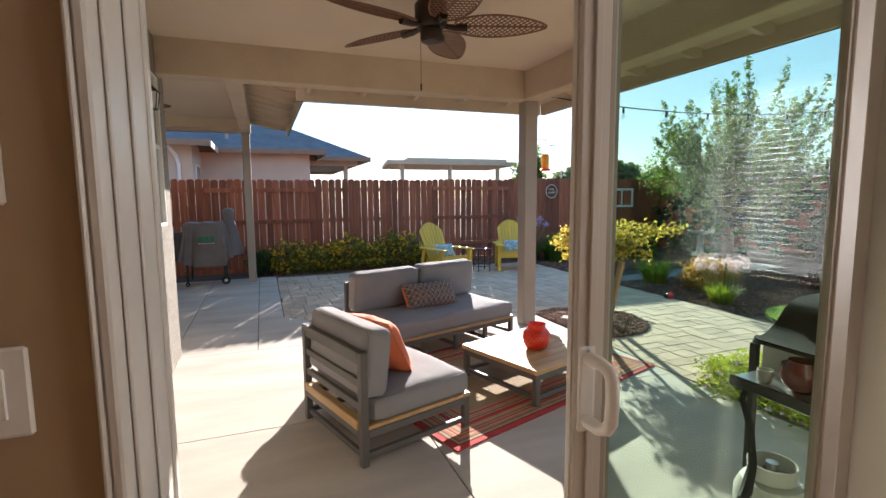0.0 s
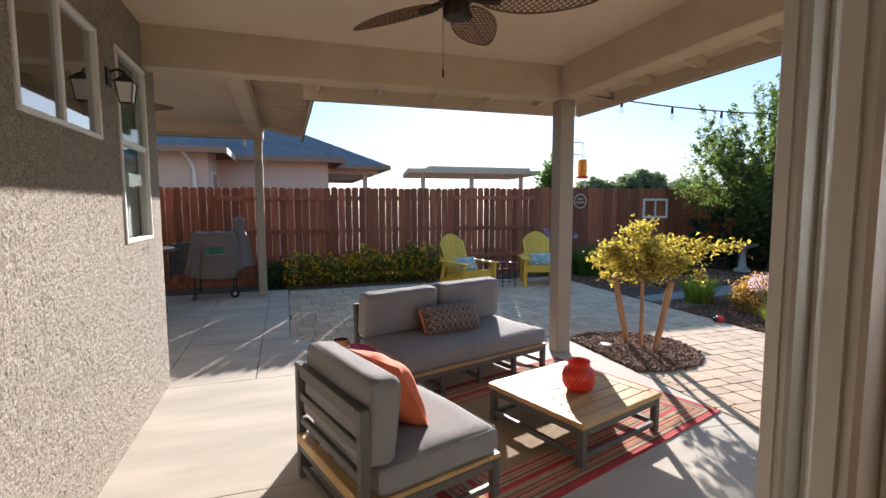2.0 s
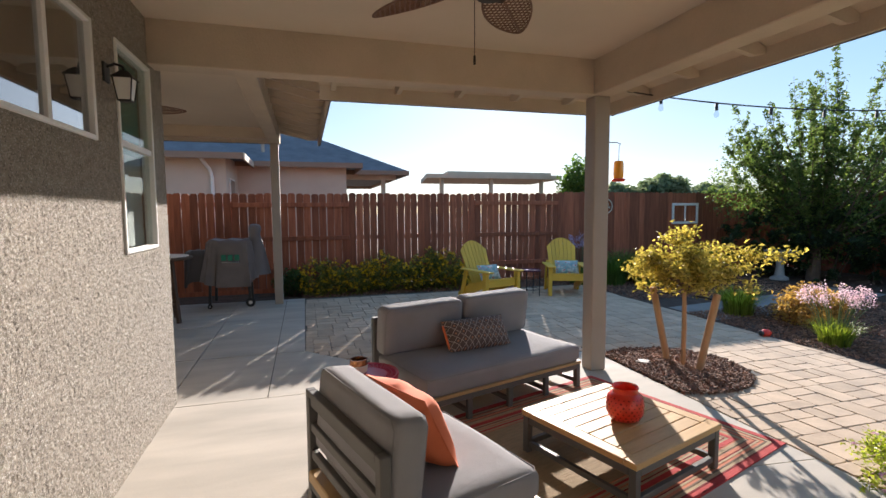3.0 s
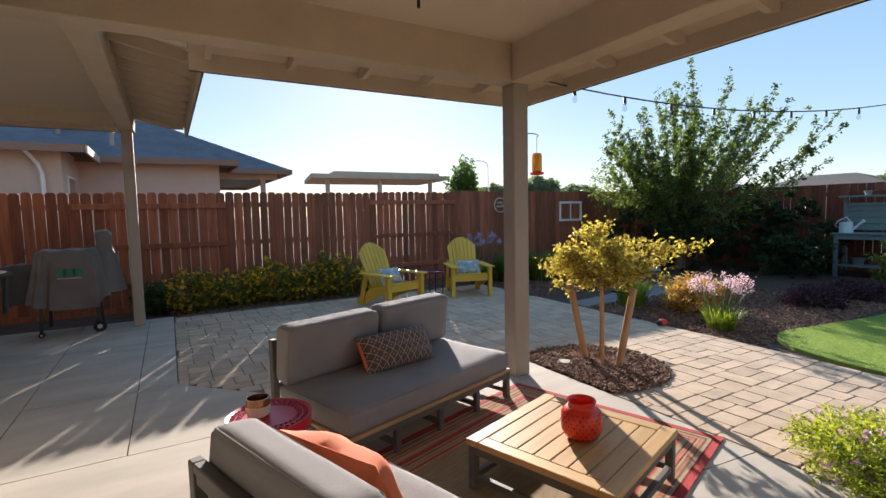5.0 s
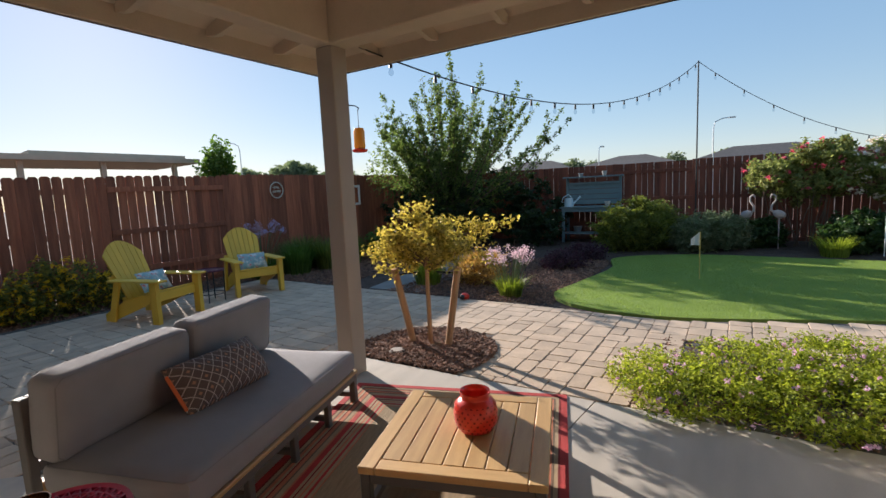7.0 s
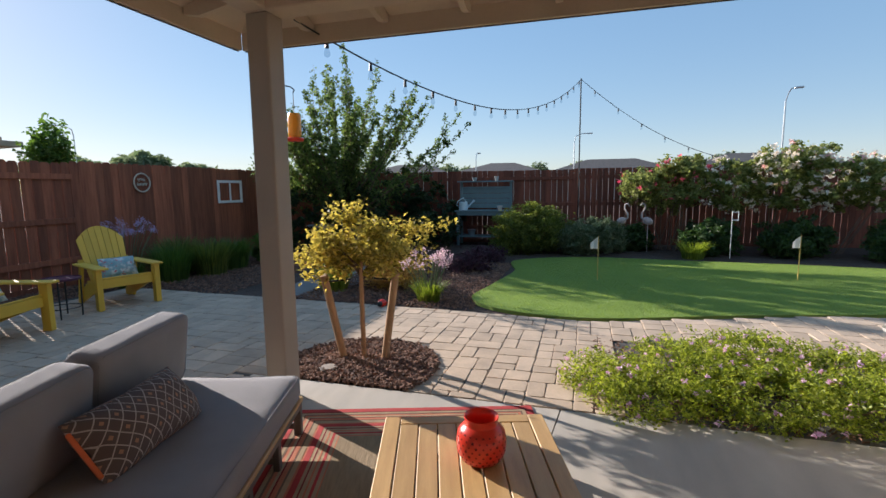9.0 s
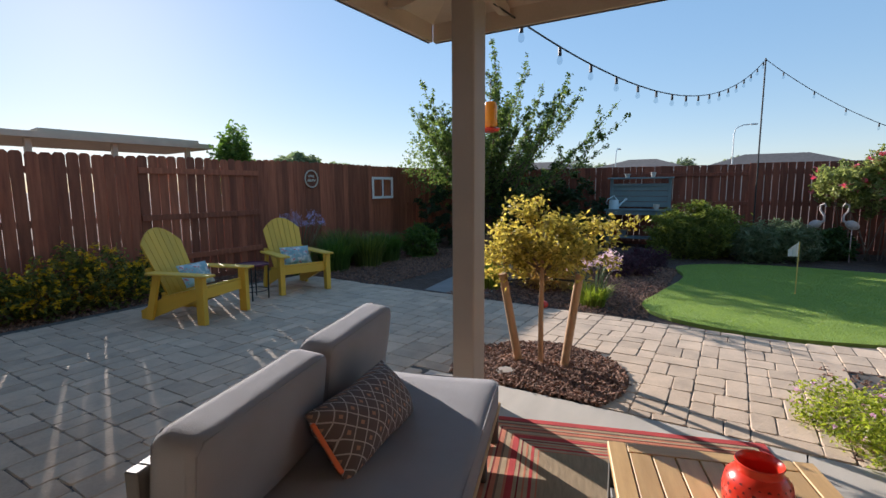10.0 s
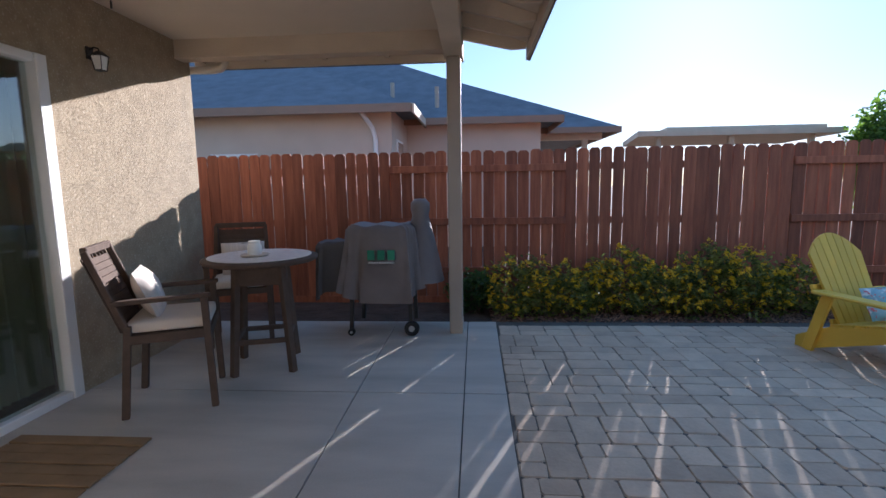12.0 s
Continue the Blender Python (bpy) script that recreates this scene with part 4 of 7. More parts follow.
RUG = {k: material("rug_" + k, c, 0.95, 0.22, 10, 240, 0.7, 0.004) for k, c in RUG.items()}


def rug_band(a, b2, mat, z):
    """One woven stripe all round the rug, mitred at its corners, between insets a and b2."""
    o = bmesh.new()
    ring_ = [[o.verts.new((sx * (RW - q), sy * (RD - q), zz)) for sx, sy in ((-1, -1), (1, -1), (1, 1), (-1, 1))] for q, zz in ((a, 0.001), (a, z), (b2, z), (b2, 0.001))]
    for p, q in zip(ring_, ring_[1:]):
        for i in range(4):
            o.faces.new((p[i], p[(i + 1) % 4], q[(i + 1) % 4], q[i]))
    bmesh.ops.recalc_face_normals(o, faces=o.faces[:])
    part("stripe", o, RUG[mat], rug)


inset = 0.0
for i, (w, mat) in enumerate(((0.045, "red"), (0.010, "wine"), (0.022, "tan"), (0.012, "brown"), (0.020, "coral"), (0.014, "tan"), (0.010, "wine"), (0.024, "coral"), (0.012, "brown"), (0.026, "tan"), (0.014, "coral"), (0.034, "red"), (0.018, "tan"), (0.008, "wine"), (0.020, "tan"), (0.010, "coral"), (0.018, "tan"), (0.016, "red"), (0.020, "tan"), (0.008, "coral"))):
    rug_band(inset, inset + w, mat, 0.009 + 0.0012 * (i % 2))
    inset += w
part("field", box(-RW + inset, -RD + inset, 0.001, RW - inset, RD - inset, 0.0095), material("rug_field_tan", (0.31, 0.225, 0.13), 0.95, 0.25, 9, 220, 0.7, 0.004, stretch=(1, 6, 1)), rug, "tan woven centre field")


def modular_seat(name, m, width, depth, label, cushions, category, legs_mid=0):
    """Armless outdoor seat: grey tube frame, wooden seat edge, slatted back, loose cushions. Faces -y."""
    s = thing(name, m, label, category)
    t = 0.045
    w2 = width / 2
    for sx in (-1, 1):
        xx = sx * (w2 - t / 2)
        part("back_post", box(xx - t / 2, depth - t, 0, xx + t / 2, depth, 0.68, 0.004), FRAME_GREY, s)
        part("leg", box(xx - t / 2, 0.0, 0, xx + t / 2, t, 0.215, 0.004), FRAME_GREY, s)
        part("side_stretcher", box(xx - 0.015, t, 0.045, xx + 0.015, depth - t, 0.08, 0.003), FRAME_GREY, s)
        part("side_rail", box(xx - t / 2, t, 0.17, xx + t / 2, depth - t, 0.215, 0.003), FRAME_GREY, s)
    for k in range(legs_mid):
        xx = -w2 + width * (k + 1) / (legs_mid + 1)
        part("leg", box(xx - t / 2, 0.01, 0, xx + t / 2, t, 0.17, 0.004), FRAME_GREY, s)
        part("leg", box(xx - t / 2, depth - t, 0, xx + t / 2, depth - 0.01, 0.17, 0.004), FRAME_GREY, s)
        part("cross_stretcher", box(xx - 0.015, t, 0.045, xx + 0.015, depth - t, 0.08, 0.003), FRAME_GREY, s)
    part("front_rail", box(-w2 + t, 0.0, 0.17, w2 - t, t, 0.215, 0.004), FRAME_GREY, s)
    part("back_rail", box(-w2 + t, depth - t, 0.17, w2 - t, depth, 0.215, 0.004), FRAME_GREY, s)
    part("back_stretcher", box(-w2 + t, depth - t + 0.005, 0.045, w2 - t, depth - 0.012, 0.08, 0.003), FRAME_GREY, s)
    for z in (0.33, 0.47, 0.60):
        part("back_slat", box(-w2 + t, depth - t + 0.006, z, w2 - t, depth - 0.008, z + 0.045, 0.004), FRAME_GREY, s)
    part("top_rail", box(-w2 + t, depth - t, 0.645, w2 - t, depth, 0.68, 0.004), FRAME_GREY, s)
    part("seat_edge", box(-w2, -0.012, 0.216, w2, 0.075, 0.242, 0.006), TEAK, s, "honey wooden seat edge")
    part("seat_edge", box(-w2, 0.076, 0.216, -w2 + 0.07, depth - t, 0.242, 0.006), TEAK, s, "honey wooden seat edge")
    part("seat_edge", box(w2 - 0.07, 0.076, 0.216, w2, depth - t, 0.242, 0.006), TEAK, s, "honey wooden seat edge")
    part("seat_edge", box(-w2 + t, depth - t - 0.001, 0.216, w2 - t, depth + 0.01, 0.275, 0.006), TEAK, s, "honey wooden back board")
    for k in range(7):
        yy = 0.09 + k * (depth - 0.2) / 7
        part("seat_slat", box(-w2 + 0.071, yy, 0.218, w2 - 0.071, yy + 0.06, 0.236, 0.004), TEAK, s)
    c = part("seat_cushion", soft_box(width - 0.012, depth - 0.07, 0.15, 0.045, 0.008, 6, 3), CUSHION, s, "grey fabric seat cushion", smooth=True, at=pose(0, (depth - 0.07) / 2 - 0.012, 0.238))
    cx_, cy_ = (width - 0.012) / 2 - 0.013, (depth - 0.07) / 2 - 0.013
    for nm_z in (0.013, 0.137):
        part("piping", tube([(cx_, cy_ - 0.03, nm_z), (cx_ - 0.03, cy_, nm_z), (-cx_ + 0.03, cy_, nm_z), (-cx_, cy_ - 0.03, nm_z), (-cx_, -cy_ + 0.03, nm_z), (-cx_ + 0.03, -cy_, nm_z), (cx_ - 0.03, -cy_, nm_z), (cx_, -cy_ + 0.03, nm_z), (cx_, cy_ - 0.03, nm_z)], 0.0036, 6), PIPING, c, smooth=True)
    cw = (width - 0.02) / cushions
    for k in range(cushions):
        bc_ = part("back_cushion", soft_box(cw - 0.012, 0.41, 0.175, 0.05, 0.012, 6, 5 + k), CUSHION, s, "grey fabric back cushion", smooth=True,
             at=pose(-w2 + 0.01 + cw * (k + 0.5), depth - 0.115, 0.585 + 0.01 * k, 0, 0, 0) @ pose(0, 0, 0, 97, 0, 0) @ pose(0, 0, -0.075))
        px_, py_ = (cw - 0.012) / 2 - 0.0145, 0.205 - 0.0145
        for pz_ in (0.0145, 0.1605):
            part("piping", tube([(px_, py_ - 0.03, pz_), (px_ - 0.03, py_, pz_), (-px_ + 0.03, py_, pz_), (-px_, py_ - 0.03, pz_), (-px_, -py_ + 0.03, pz_), (-px_ + 0.03, -py_, pz_), (px_ - 0.03, -py_, pz_), (px_, -py_ + 0.03, pz_), (px_, py_ - 0.03, pz_)], 0.0036, 6), PIPING, bc_, smooth=True)
    return s


sofa = modular_seat("outdoor_sofa", uv(2.965, 3.645), 1.61, 0.86, "armless grey outdoor sofa with honey wood trim", 2, "sofa", 3)
seat = modular_seat("outdoor_chair", uv(2.0, 2.79, 0, 90), 0.84, 0.81, "armless grey outdoor lounge chair with slatted back", 1, "lounge chair", 0)

# coffee table
ct = thing("coffee_table", uv(2.963, 2.672), "low square acacia slat table on grey frame", "coffee table")
H = 0.418
for sx in (-1, 1):
    for sy in (-1, 1):
        part("leg", box(sx * (H - 0.03) - 0.022, sy * (H - 0.03) - 0.022, 0.012, sx * (H - 0.03) + 0.022, sy * (H - 0.03) + 0.022, 0.25, 0.003), FRAME_GREY, ct)
    part("apron", box(sx * (H - 0.03) - 0.02, -H + 0.055, 0.205, sx * (H - 0.03) + 0.02, H - 0.055, 0.25, 0.003), FRAME_GREY, ct)
    part("apron", box(-H + 0.055, sx * (H - 0.03) - 0.02, 0.205, H - 0.055, sx * (H - 0.03) + 0.02, 0.25, 0.003), FRAME_GREY, ct)
    part("stretcher", box(sx * (H - 0.03) - 0.015, -H + 0.055, 0.055, sx * (H - 0.03) + 0.015, H - 0.055, 0.09, 0.003), FRAME_GREY, ct)
    part("stretcher", box(-H + 0.055, sx * (H - 0.03) - 0.015, 0.055, H - 0.055, sx * (H - 0.03) + 0.015, 0.09, 0.003), FRAME_GREY, ct)
    part("edge_board", box(-H, sx * (H - 0.04) - 0.04, 0.252, H, sx * (H - 0.04) + 0.04, 0.288, 0.004), TEAK, ct)
    part("edge_board", box(-H + 0.082, -0.04, 0.252, H - 0.082, 0.04, 0.287, 0.004), TEAK, ct, at=pose(sx * (H - 0.04), 0, 0, 0, 0, 90))
ns = 7
sw = 2 * (H - 0.082) / ns
slat_me = mesh_of("table_slat", box(-H + 0.083, -sw / 2 + 0.003, 0.258, H - 0.083, sw / 2 - 0.003, 0.286, 0.003), TEAK)
for k in range(ns):
    part("slat", slat_me, None, ct, at=pose(0, -(H - 0.082) + sw * (k + 0.5), 0))

# red pierced lantern
lan = thing("ceramic_lantern", pose(2.03, 3.395, 0.288), "red glazed pierced ceramic lantern on the table", "lantern")
prof = [(0.066, 0.0), (0.088, 0.012), (0.108, 0.05), (0.112, 0.10), (0.104, 0.142), (0.082, 0.166), (0.074, 0.172), (0.072, 0.186), (0.078, 0.202), (0.076, 0.207), (0.066, 0.198), (0.062, 0.176), (0.06, 0.05), (0.0, 0.045)]
part("body", lathe(prof, 44), RED_GLAZE, lan, smooth=True)
# holes as flat dark discs: their inner shade is put into the colour
holes = bmesh.new()
for r in range(7):
    for i in range(22):
        a = 2 * math.pi * (i + 0.5 * (r % 2)) / 22
        z = 0.024 + r * 0.0205
        rr = np.interp(z, [0.0, 0.012, 0.05, 0.10, 0.142, 0.166], [0.066, 0.088, 0.108, 0.112, 0.104, 0.082]) + 0.0008
        bmesh.ops.create_circle(holes, cap_ends=True, segments=8, radius=0.0042 if (i + r) % 3 else 0.0062, matrix=pose(rr * math.cos(a), rr * math.sin(a), z) @ Vector((math.cos(a), math.sin(a), 0.3 * (z - 0.085) / 0.06)).to_track_quat("Z", "Y").to_matrix().to_4x4())
tagged(part("piercing", holes, material("lantern_hole_shade", (0.15, 0.008, 0.005), 0.8, 0.1), lan, "dark discs painted for the shade inside the pierced holes"), kind="stuff")

# red round side table with pierced top, and the cup on it
st = thing("side_table", pose(0.56, 4.18, 0) @ Matrix.Diagonal((1.08, 1.08, 1.155, 1)), "round red enamelled side table with pierced rim", "side table")
seg = 48
top = lathe([(0.0, 0.392), (0.13, 0.392), (0.13, 0.40), (0.0, 0.40)], seg)
part("top_disc", top, RED_METAL, st)
part("rim", lathe([(0.185, 0.39), (0.2, 0.388), (0.203, 0.40), (0.2, 0.408), (0.185, 0.402), (0.185, 0.39)], seg), RED_METAL, st, smooth=True)
lat = bmesh.new()
for i in range(36):
    a0 = 2 * math.pi * i / 36
    for s in (-1, 1):
        a1 = a0 + s * 2 * math.pi / 36
        bar((0.128 * math.cos(a0), 0.128 * math.sin(a0), 0.397), (0.188 * math.cos(a1), 0.188 * math.sin(a1), 0.397), 0.004, 0.012, 0, lat)
tube([(0.158 * math.cos(2 * math.pi * i / 36), 0.158 * math.sin(2 * math.pi * i / 36), 0.397) for i in range(37)], 0.006, 6, lat)
part("pierced_band", lat, RED_METAL, st)
part("skirt", lathe([(0.196, 0.35), (0.2, 0.388), (0.196, 0.388), (0.192, 0.35)], seg), RED_METAL, st, smooth=True)
for i in range(4):
    a = math.pi / 4 + i * math.pi / 2
    part("leg", tube([(0.19 * math.cos(a), 0.19 * math.sin(a), 0.38), (0.14 * math.cos(a), 0.14 * math.sin(a), 0.2), (0.17 * math.cos(a), 0.17 * math.sin(a), 0.0)], 0.009, 8), RED_METAL, st, smooth=True)
cup = thing("cup", pose(0.51, 4.21, 0.462) @ Matrix.Scale(1.12, 4), "cream cup with a metallic copper glaze rim", "cup")
part("body", lathe([(0.035, 0.0), (0.05, 0.01), (0.056, 0.04), (0.054, 0.055)], 24), CREAM, cup, smooth=True)
part("glaze_band", lathe([(0.0545, 0.055), (0.053, 0.09), (0.049, 0.09), (0.047, 0.05), (0.0, 0.03)], 24), material("copper_glaze", (0.35, 0.16, 0.07), 0.2, 0.2, 5, 60, 0.02, metal=0.8), cup, smooth=True)


# scatter pillows
def pillow(name, m, w, h, t, mat, label, seed):
    p = thing(name, m, label, "pillow")
    part("cover", pillow_mesh(w, h, t, seed), mat, p, smooth=True)
    seam = [(math.copysign(abs(math.cos(a)) ** 0.25, math.cos(a)) * w / 2 * 0.965, math.copysign(abs(math.sin(a)) ** 0.25, math.sin(a)) * h / 2 * 0.965, 0) for a in [2 * math.pi * i / 40 for i in range(41)]]
    part("piping", tube(seam, 0.004, 6), mat, p, smooth=True)
    return p


pillow("throw_pillow", uv(1.56, 2.80, 0.575, 90) @ pose(0, 0, 0, 62, 0, 8), 0.46, 0.42, 0.23, ORANGE, "plain coral linen pillow against the back cushion", 2)


def lumbar_material():
    m = material("lumbar_fabric_brown", (0.115, 0.088, 0.08), 0.95, 0.15, 6, 300, 0.3, 0.002)
    t = m.node_tree
    n, l = t.nodes, t.links
    b = n["Principled BSDF"]
    src = b.inputs["Base Color"].links[0].from_socket
    tc = n.new("ShaderNodeTexCoord")
    sp = n.new("ShaderNodeSeparateXYZ")
    l.new(tc.outputs["Object"], sp.inputs[0])

    def math_node(op, a, bval, c=None):
        q = n.new("ShaderNodeMath")
        q.operation = op
        for i, val in enumerate((a, bval, c)):
            if val is None:
                continue
            if isinstance(val, (int, float)):
                q.inputs[i].default_value = val
            else:
                l.new(val, q.inputs[i])
        return q.outputs[0]

    fx = math_node("PINGPONG", math_node("MULTIPLY", sp.outputs[0], 17.0), 0.5)
    fy = math_node("PINGPONG", math_node("MULTIPLY", sp.outputs[1], 15.0), 0.5)
    d = math_node("ADD", fx, fy)
    line = math_node("LESS_THAN", math_node("ABSOLUTE", math_node("SUBTRACT", d, 0.5), 0.0), 0.05)
    dot = math_node("LESS_THAN", d, 0.16)
    mx = n.new("ShaderNodeMix")
    mx.data_type = "RGBA"
    l.new(line, mx.inputs[0])
    l.new(src, mx.inputs[6])
    mx.inputs[7].default_value = (0.40, 0.36, 0.33, 1)
    mx2 = n.new("ShaderNodeMix")
    mx2.data_type = "RGBA"
    l.new(dot, mx2.inputs[0])
    l.new(mx.outputs[2], mx2.inputs[6])
    mx2.inputs[7].default_value = (0.36, 0.20, 0.13, 1)
    l.new(mx2.outputs[2], b.inputs["Base Color"])
    return m


lum = thing("lumbar_pillow", uv(2.98, 4.12, 0.50) @ pose(0, 0, 0, 54, 0, -7), "brown lumbar pillow with pale diamond lattice", "pillow")
part("cover", pillow_mesh(0.62, 0.30, 0.25, 9, 18), lumbar_material(), lum, smooth=True)
part("end_panel", box(-0.308, -0.11, -0.012, -0.288, 0.11, 0.012, 0.008), ORANGE, lum, "orange side piping")


# ---- fences ----
def board_mesh(h, w=0.14, t=0.016, c=0.03):
    o = bmesh.new()
    prof = [(-w / 2, 0), (w / 2, 0), (w / 2, h - c), (w / 2 - c, h), (-w / 2 + c, h), (-w / 2, h - c)]
    a = [o.verts.new((px, 0, pz)) for px, pz in prof]
    b2 = [o.verts.new((px, t, pz)) for px, pz in prof]
    o.faces.new(a)
    o.faces.new(b2[::-1])
    for i in range(6):
        o.faces.new((a[i], b2[i], b2[(i + 1) % 6], a[(i + 1) % 6]))
    bmesh.ops.recalc_face_normals(o, faces=o.faces[:])
    return o


BOARD_CACHE = {}
frnd = random.Random(4)


def fence_run(name, m, length, sections, label, ear=0.03, stain=FENCE):
    """Dog-eared boards on rails and posts along local x; the near face looks to -y. sections: (from, to, height, gap, rails in front)."""
    f = tagged(thing(name, m, label, "fence"), kind="structure")
    for xa, xb, h, gap, front in sections:
        pitch = 0.1425 + gap * 0.4
        k = round((xb - xa) / pitch)
        pitch = (xb - xa) / k
        key = (round(h, 2), ear)
        if key not in BOARD_CACHE:
            BOARD_CACHE[key] = [mesh_of("board", board_mesh(h + dz * (0.4 if ear < 0.02 else 1), 0.1425 - dw, 0.016, ear), stain) for dz, dw in ((0, 0.001), (-0.010, 0.003), (0.006, 0.006), (0.0, 0.010), (0.004, 0.0145))]
        for i in range(k):
            xx = xa + pitch * (i + 0.5)
            part("board", BOARD_CACHE[key][frnd.choice((0, 0, 1, 1, 1, 2, 2, 3) if gap == 0.009 else (0, 1, 1, 2, 2, 3, 3, 4) if gap > 0.004 else (0, 0, 1, 1, 2))], None, f, at=pose(xx, frnd.uniform(-0.002, 0.002), 0.06, 0, frnd.uniform(-0.22, 0.22), 0))
        y0, y1 = (-0.038, -0.004) if front else (0.021, 0.058)
        for z in (0.36, 1.0, h - 0.21):
            part("rail", box(xa, y0, z, xb, y1, z + 0.088, 0.003), stain, f)
        part("kickboard", box(xa, 0.0, -0.1, xb, 0.03, 0.058, 0.003), stain, f)
        part("post", box(xa - 0.045, 0.062, -0.1, xa + 0.045, 0.15, h - 0.1, 0.004), stain, f)
    return f


fence_run("fence_back", pose(-6.0, 10.96, 0, 0, 0, 0), 19, [(0, 2.4, 1.87, 0.010, False), (2.4, 4.83, 1.88, 0.010, False), (4.83, 7.06, 1.88, 0.009, True), (7.06, 9.8, 1.89, 0.008, False), (9.8, 11.85, 1.91, 0.007, True), (11.85, 14.1, 1.94, 0.0015, False), (14.1, 16.5, 1.94, 0.0015, False), (16.5, 19.0, 1.94, 0.001, True)], "dark red-brown stained dog-eared board fence along the back")
FX0, FY0, FX1, FY1 = 13.0, 10.95, 13.9, -6.0
fl = math.hypot(FX1 - FX0, FY1 - FY0)
fence_run("fence_side", pose(FX0, FY0, 0, 0, 0, math.degrees(math.atan2(FY1 - FY0, FX1 - FX0))), fl, [(0, 2.4, 1.90, 0.004, False), (2.4, 4.8, 1.90, 0.006, False), (4.8, 7.7, 1.90, 0.007, True), (7.7, 10.2, 1.92, 0.008, False), (10.2, 12.6, 1.92, 0.008, False), (12.6, fl, 1.92, 0.008, False)], "dark red-brown stained square-topped board fence along the side", 0.006, FENCE_SIDE)


# ---- adirondack chairs with their pillows ----
def adirondack(m, label):
    """Faces -y; the origin is on the ground midway between the front legs."""
    c = thing("adirondack_chair", m, label, "chair", "yellow chairs by the fence")
    W, t = 0.60, 0.028
    for s in (-1, 1):
        xx = s * (W / 2 - t / 2)
        part("front_leg", box(xx - 0.045 if s < 0 else xx - 0.014, -0.02, 0, xx + 0.014 if s < 0 else xx + 0.045, 0.07, 0.50, 0.004), YELLOW, c)
        o = bmesh.new()
        prof = [(0.05, 0.27), (0.05, 0.37), (0.55, 0.24), (0.82, 0.09), (0.82, 0.0), (0.72, 0.0)]
        a = [o.verts.new((xx - t / 2 - s * t, py, pz)) for py, pz in prof]
        b2 = [o.verts.new((xx + t / 2 - s * t, py, pz)) for py, pz in prof]
        o.faces.new(a)
        o.faces.new(b2[::-1])
        for i in range(6):
            o.faces.new((a[i], a[(i + 1) % 6], b2[(i + 1) % 6], b2[i]))
        bmesh.ops.recalc_face_normals(o, faces=o.faces[:])
        part("side_rail", o, YELLOW, c)
        part("rear_leg", bar((xx, 0.56, 0.52), (xx, 0.70, 0.0), 0.03, 0.085, 0.004), YELLOW, c)
        part("arm", box(xx - 0.065, -0.09, 0.50, xx + 0.065, 0.66, 0.525, 0.008), YELLOW, c)
        part("arm_bracket", box(xx - 0.012, 0.0, 0.38, xx + 0.012, 0.06, 0.499, 0.003), YELLOW, c)
    part("front_apron", box(-W / 2 + t, 0.03, 0.26, W / 2 - t, 0.055, 0.37, 0.004), YELLOW, c)
    for i in range(6):
        y0 = 0.03 + i * 0.088
        z = 0.375 - 0.26 * (y0 - 0.03)
        part("seat_slat", box(-W / 2 + 0.03, 0, 0, W / 2 - 0.03, 0.08, 0.02, 0.004, 1, None, pose(0, y0, z, -14.5, 0, 0)), YELLOW, c)
    n, bw = 7, 0.072
    for i in range(n):
        off = i - 3
        x0, x1 = (off - 0.5) * bw + 0.003, (off + 0.5) * bw - 0.003
        crest = [x1 + (x0 - x1) * q / 4 for q in range(5)]
        prof = [(x0 * 0.82, 0), (x1 * 0.82, 0)] + [(px, 0.83 - 2.9 * px * px) for px in crest]
        o = bmesh.new()
        a = [o.verts.new((px, 0, pz)) for px, pz in prof]
        b2 = [o.verts.new((px, 0.02, pz)) for px, pz in prof]
        o.faces.new(a)
        o.faces.new(b2[::-1])
        k = len(prof)
        for q in range(k):
            o.faces.new((a[q], a[(q + 1) % k], b2[(q + 1) % k], b2[q]))
        bmesh.ops.recalc_face_normals(o, faces=o.faces[:])
        part("back_slat", o, YELLOW, c, at=pose(0, 0.50, 0.22, -25, 0, 0))
    part("back_rail", box(-0.27, 0, 0, 0.27, 0.03, 0.06, 0.004, 1, None, pose(0, 0.69, 0.505, -27, 0, 0)), YELLOW, c)
    part("back_rail", box(-0.24, 0, 0, 0.24, 0.025, 0.06, 0.004, 1, None, pose(0, 0.54, 0.245, -27, 0, 0)), YELLOW, c)
    return c


AQUA = material("pillow_aqua_print", (0.16, 0.46, 0.53), 0.9, 0.3, 14, 60, 0.2, 0.002, tint=(0.50, 0.55, 0.52))
speckle(AQUA, (0.62, 0.64, 0.60), 16.0, 0.55, 0.58)
speckle(AQUA, (0.62, 0.16, 0.16), 22.0, 0.62, 0.65)
M1, M2 = pose(3.39, 8.44, 0, 0, 0, 15), pose(4.80, 8.67, 0, 0, 0, -20)
ch1 = adirondack(M1 @ Matrix.Diagonal((1.12, 1.12, 1.05, 1)), "yellow painted wooden adirondack chair with an aqua pillow")
copy_thing(ch1, M2)
for mm, sd in ((M1, 3), (M2, 4)):
    pillow("lumbar_pillow", mm @ pose(0.04, 0.44, 0.48, 62, 0, 0), 0.44, 0.28, 0.12, AQUA, "aqua and coral printed outdoor lumbar pillow", sd)
tt = thing("metal_side_table", pose(4.17, 8.98, 0), "small round dark metal side table between yellow chairs", "side table")
part("top", lathe([(0.0, 0.455), (0.2, 0.455), (0.205, 0.475), (0.2, 0.48), (0.195, 0.465), (0.0, 0.465)], 28), material("plum_enamel", (0.10, 0.02, 0.05), 0.35, 0.2), tt, "plum red tray top", smooth=True)
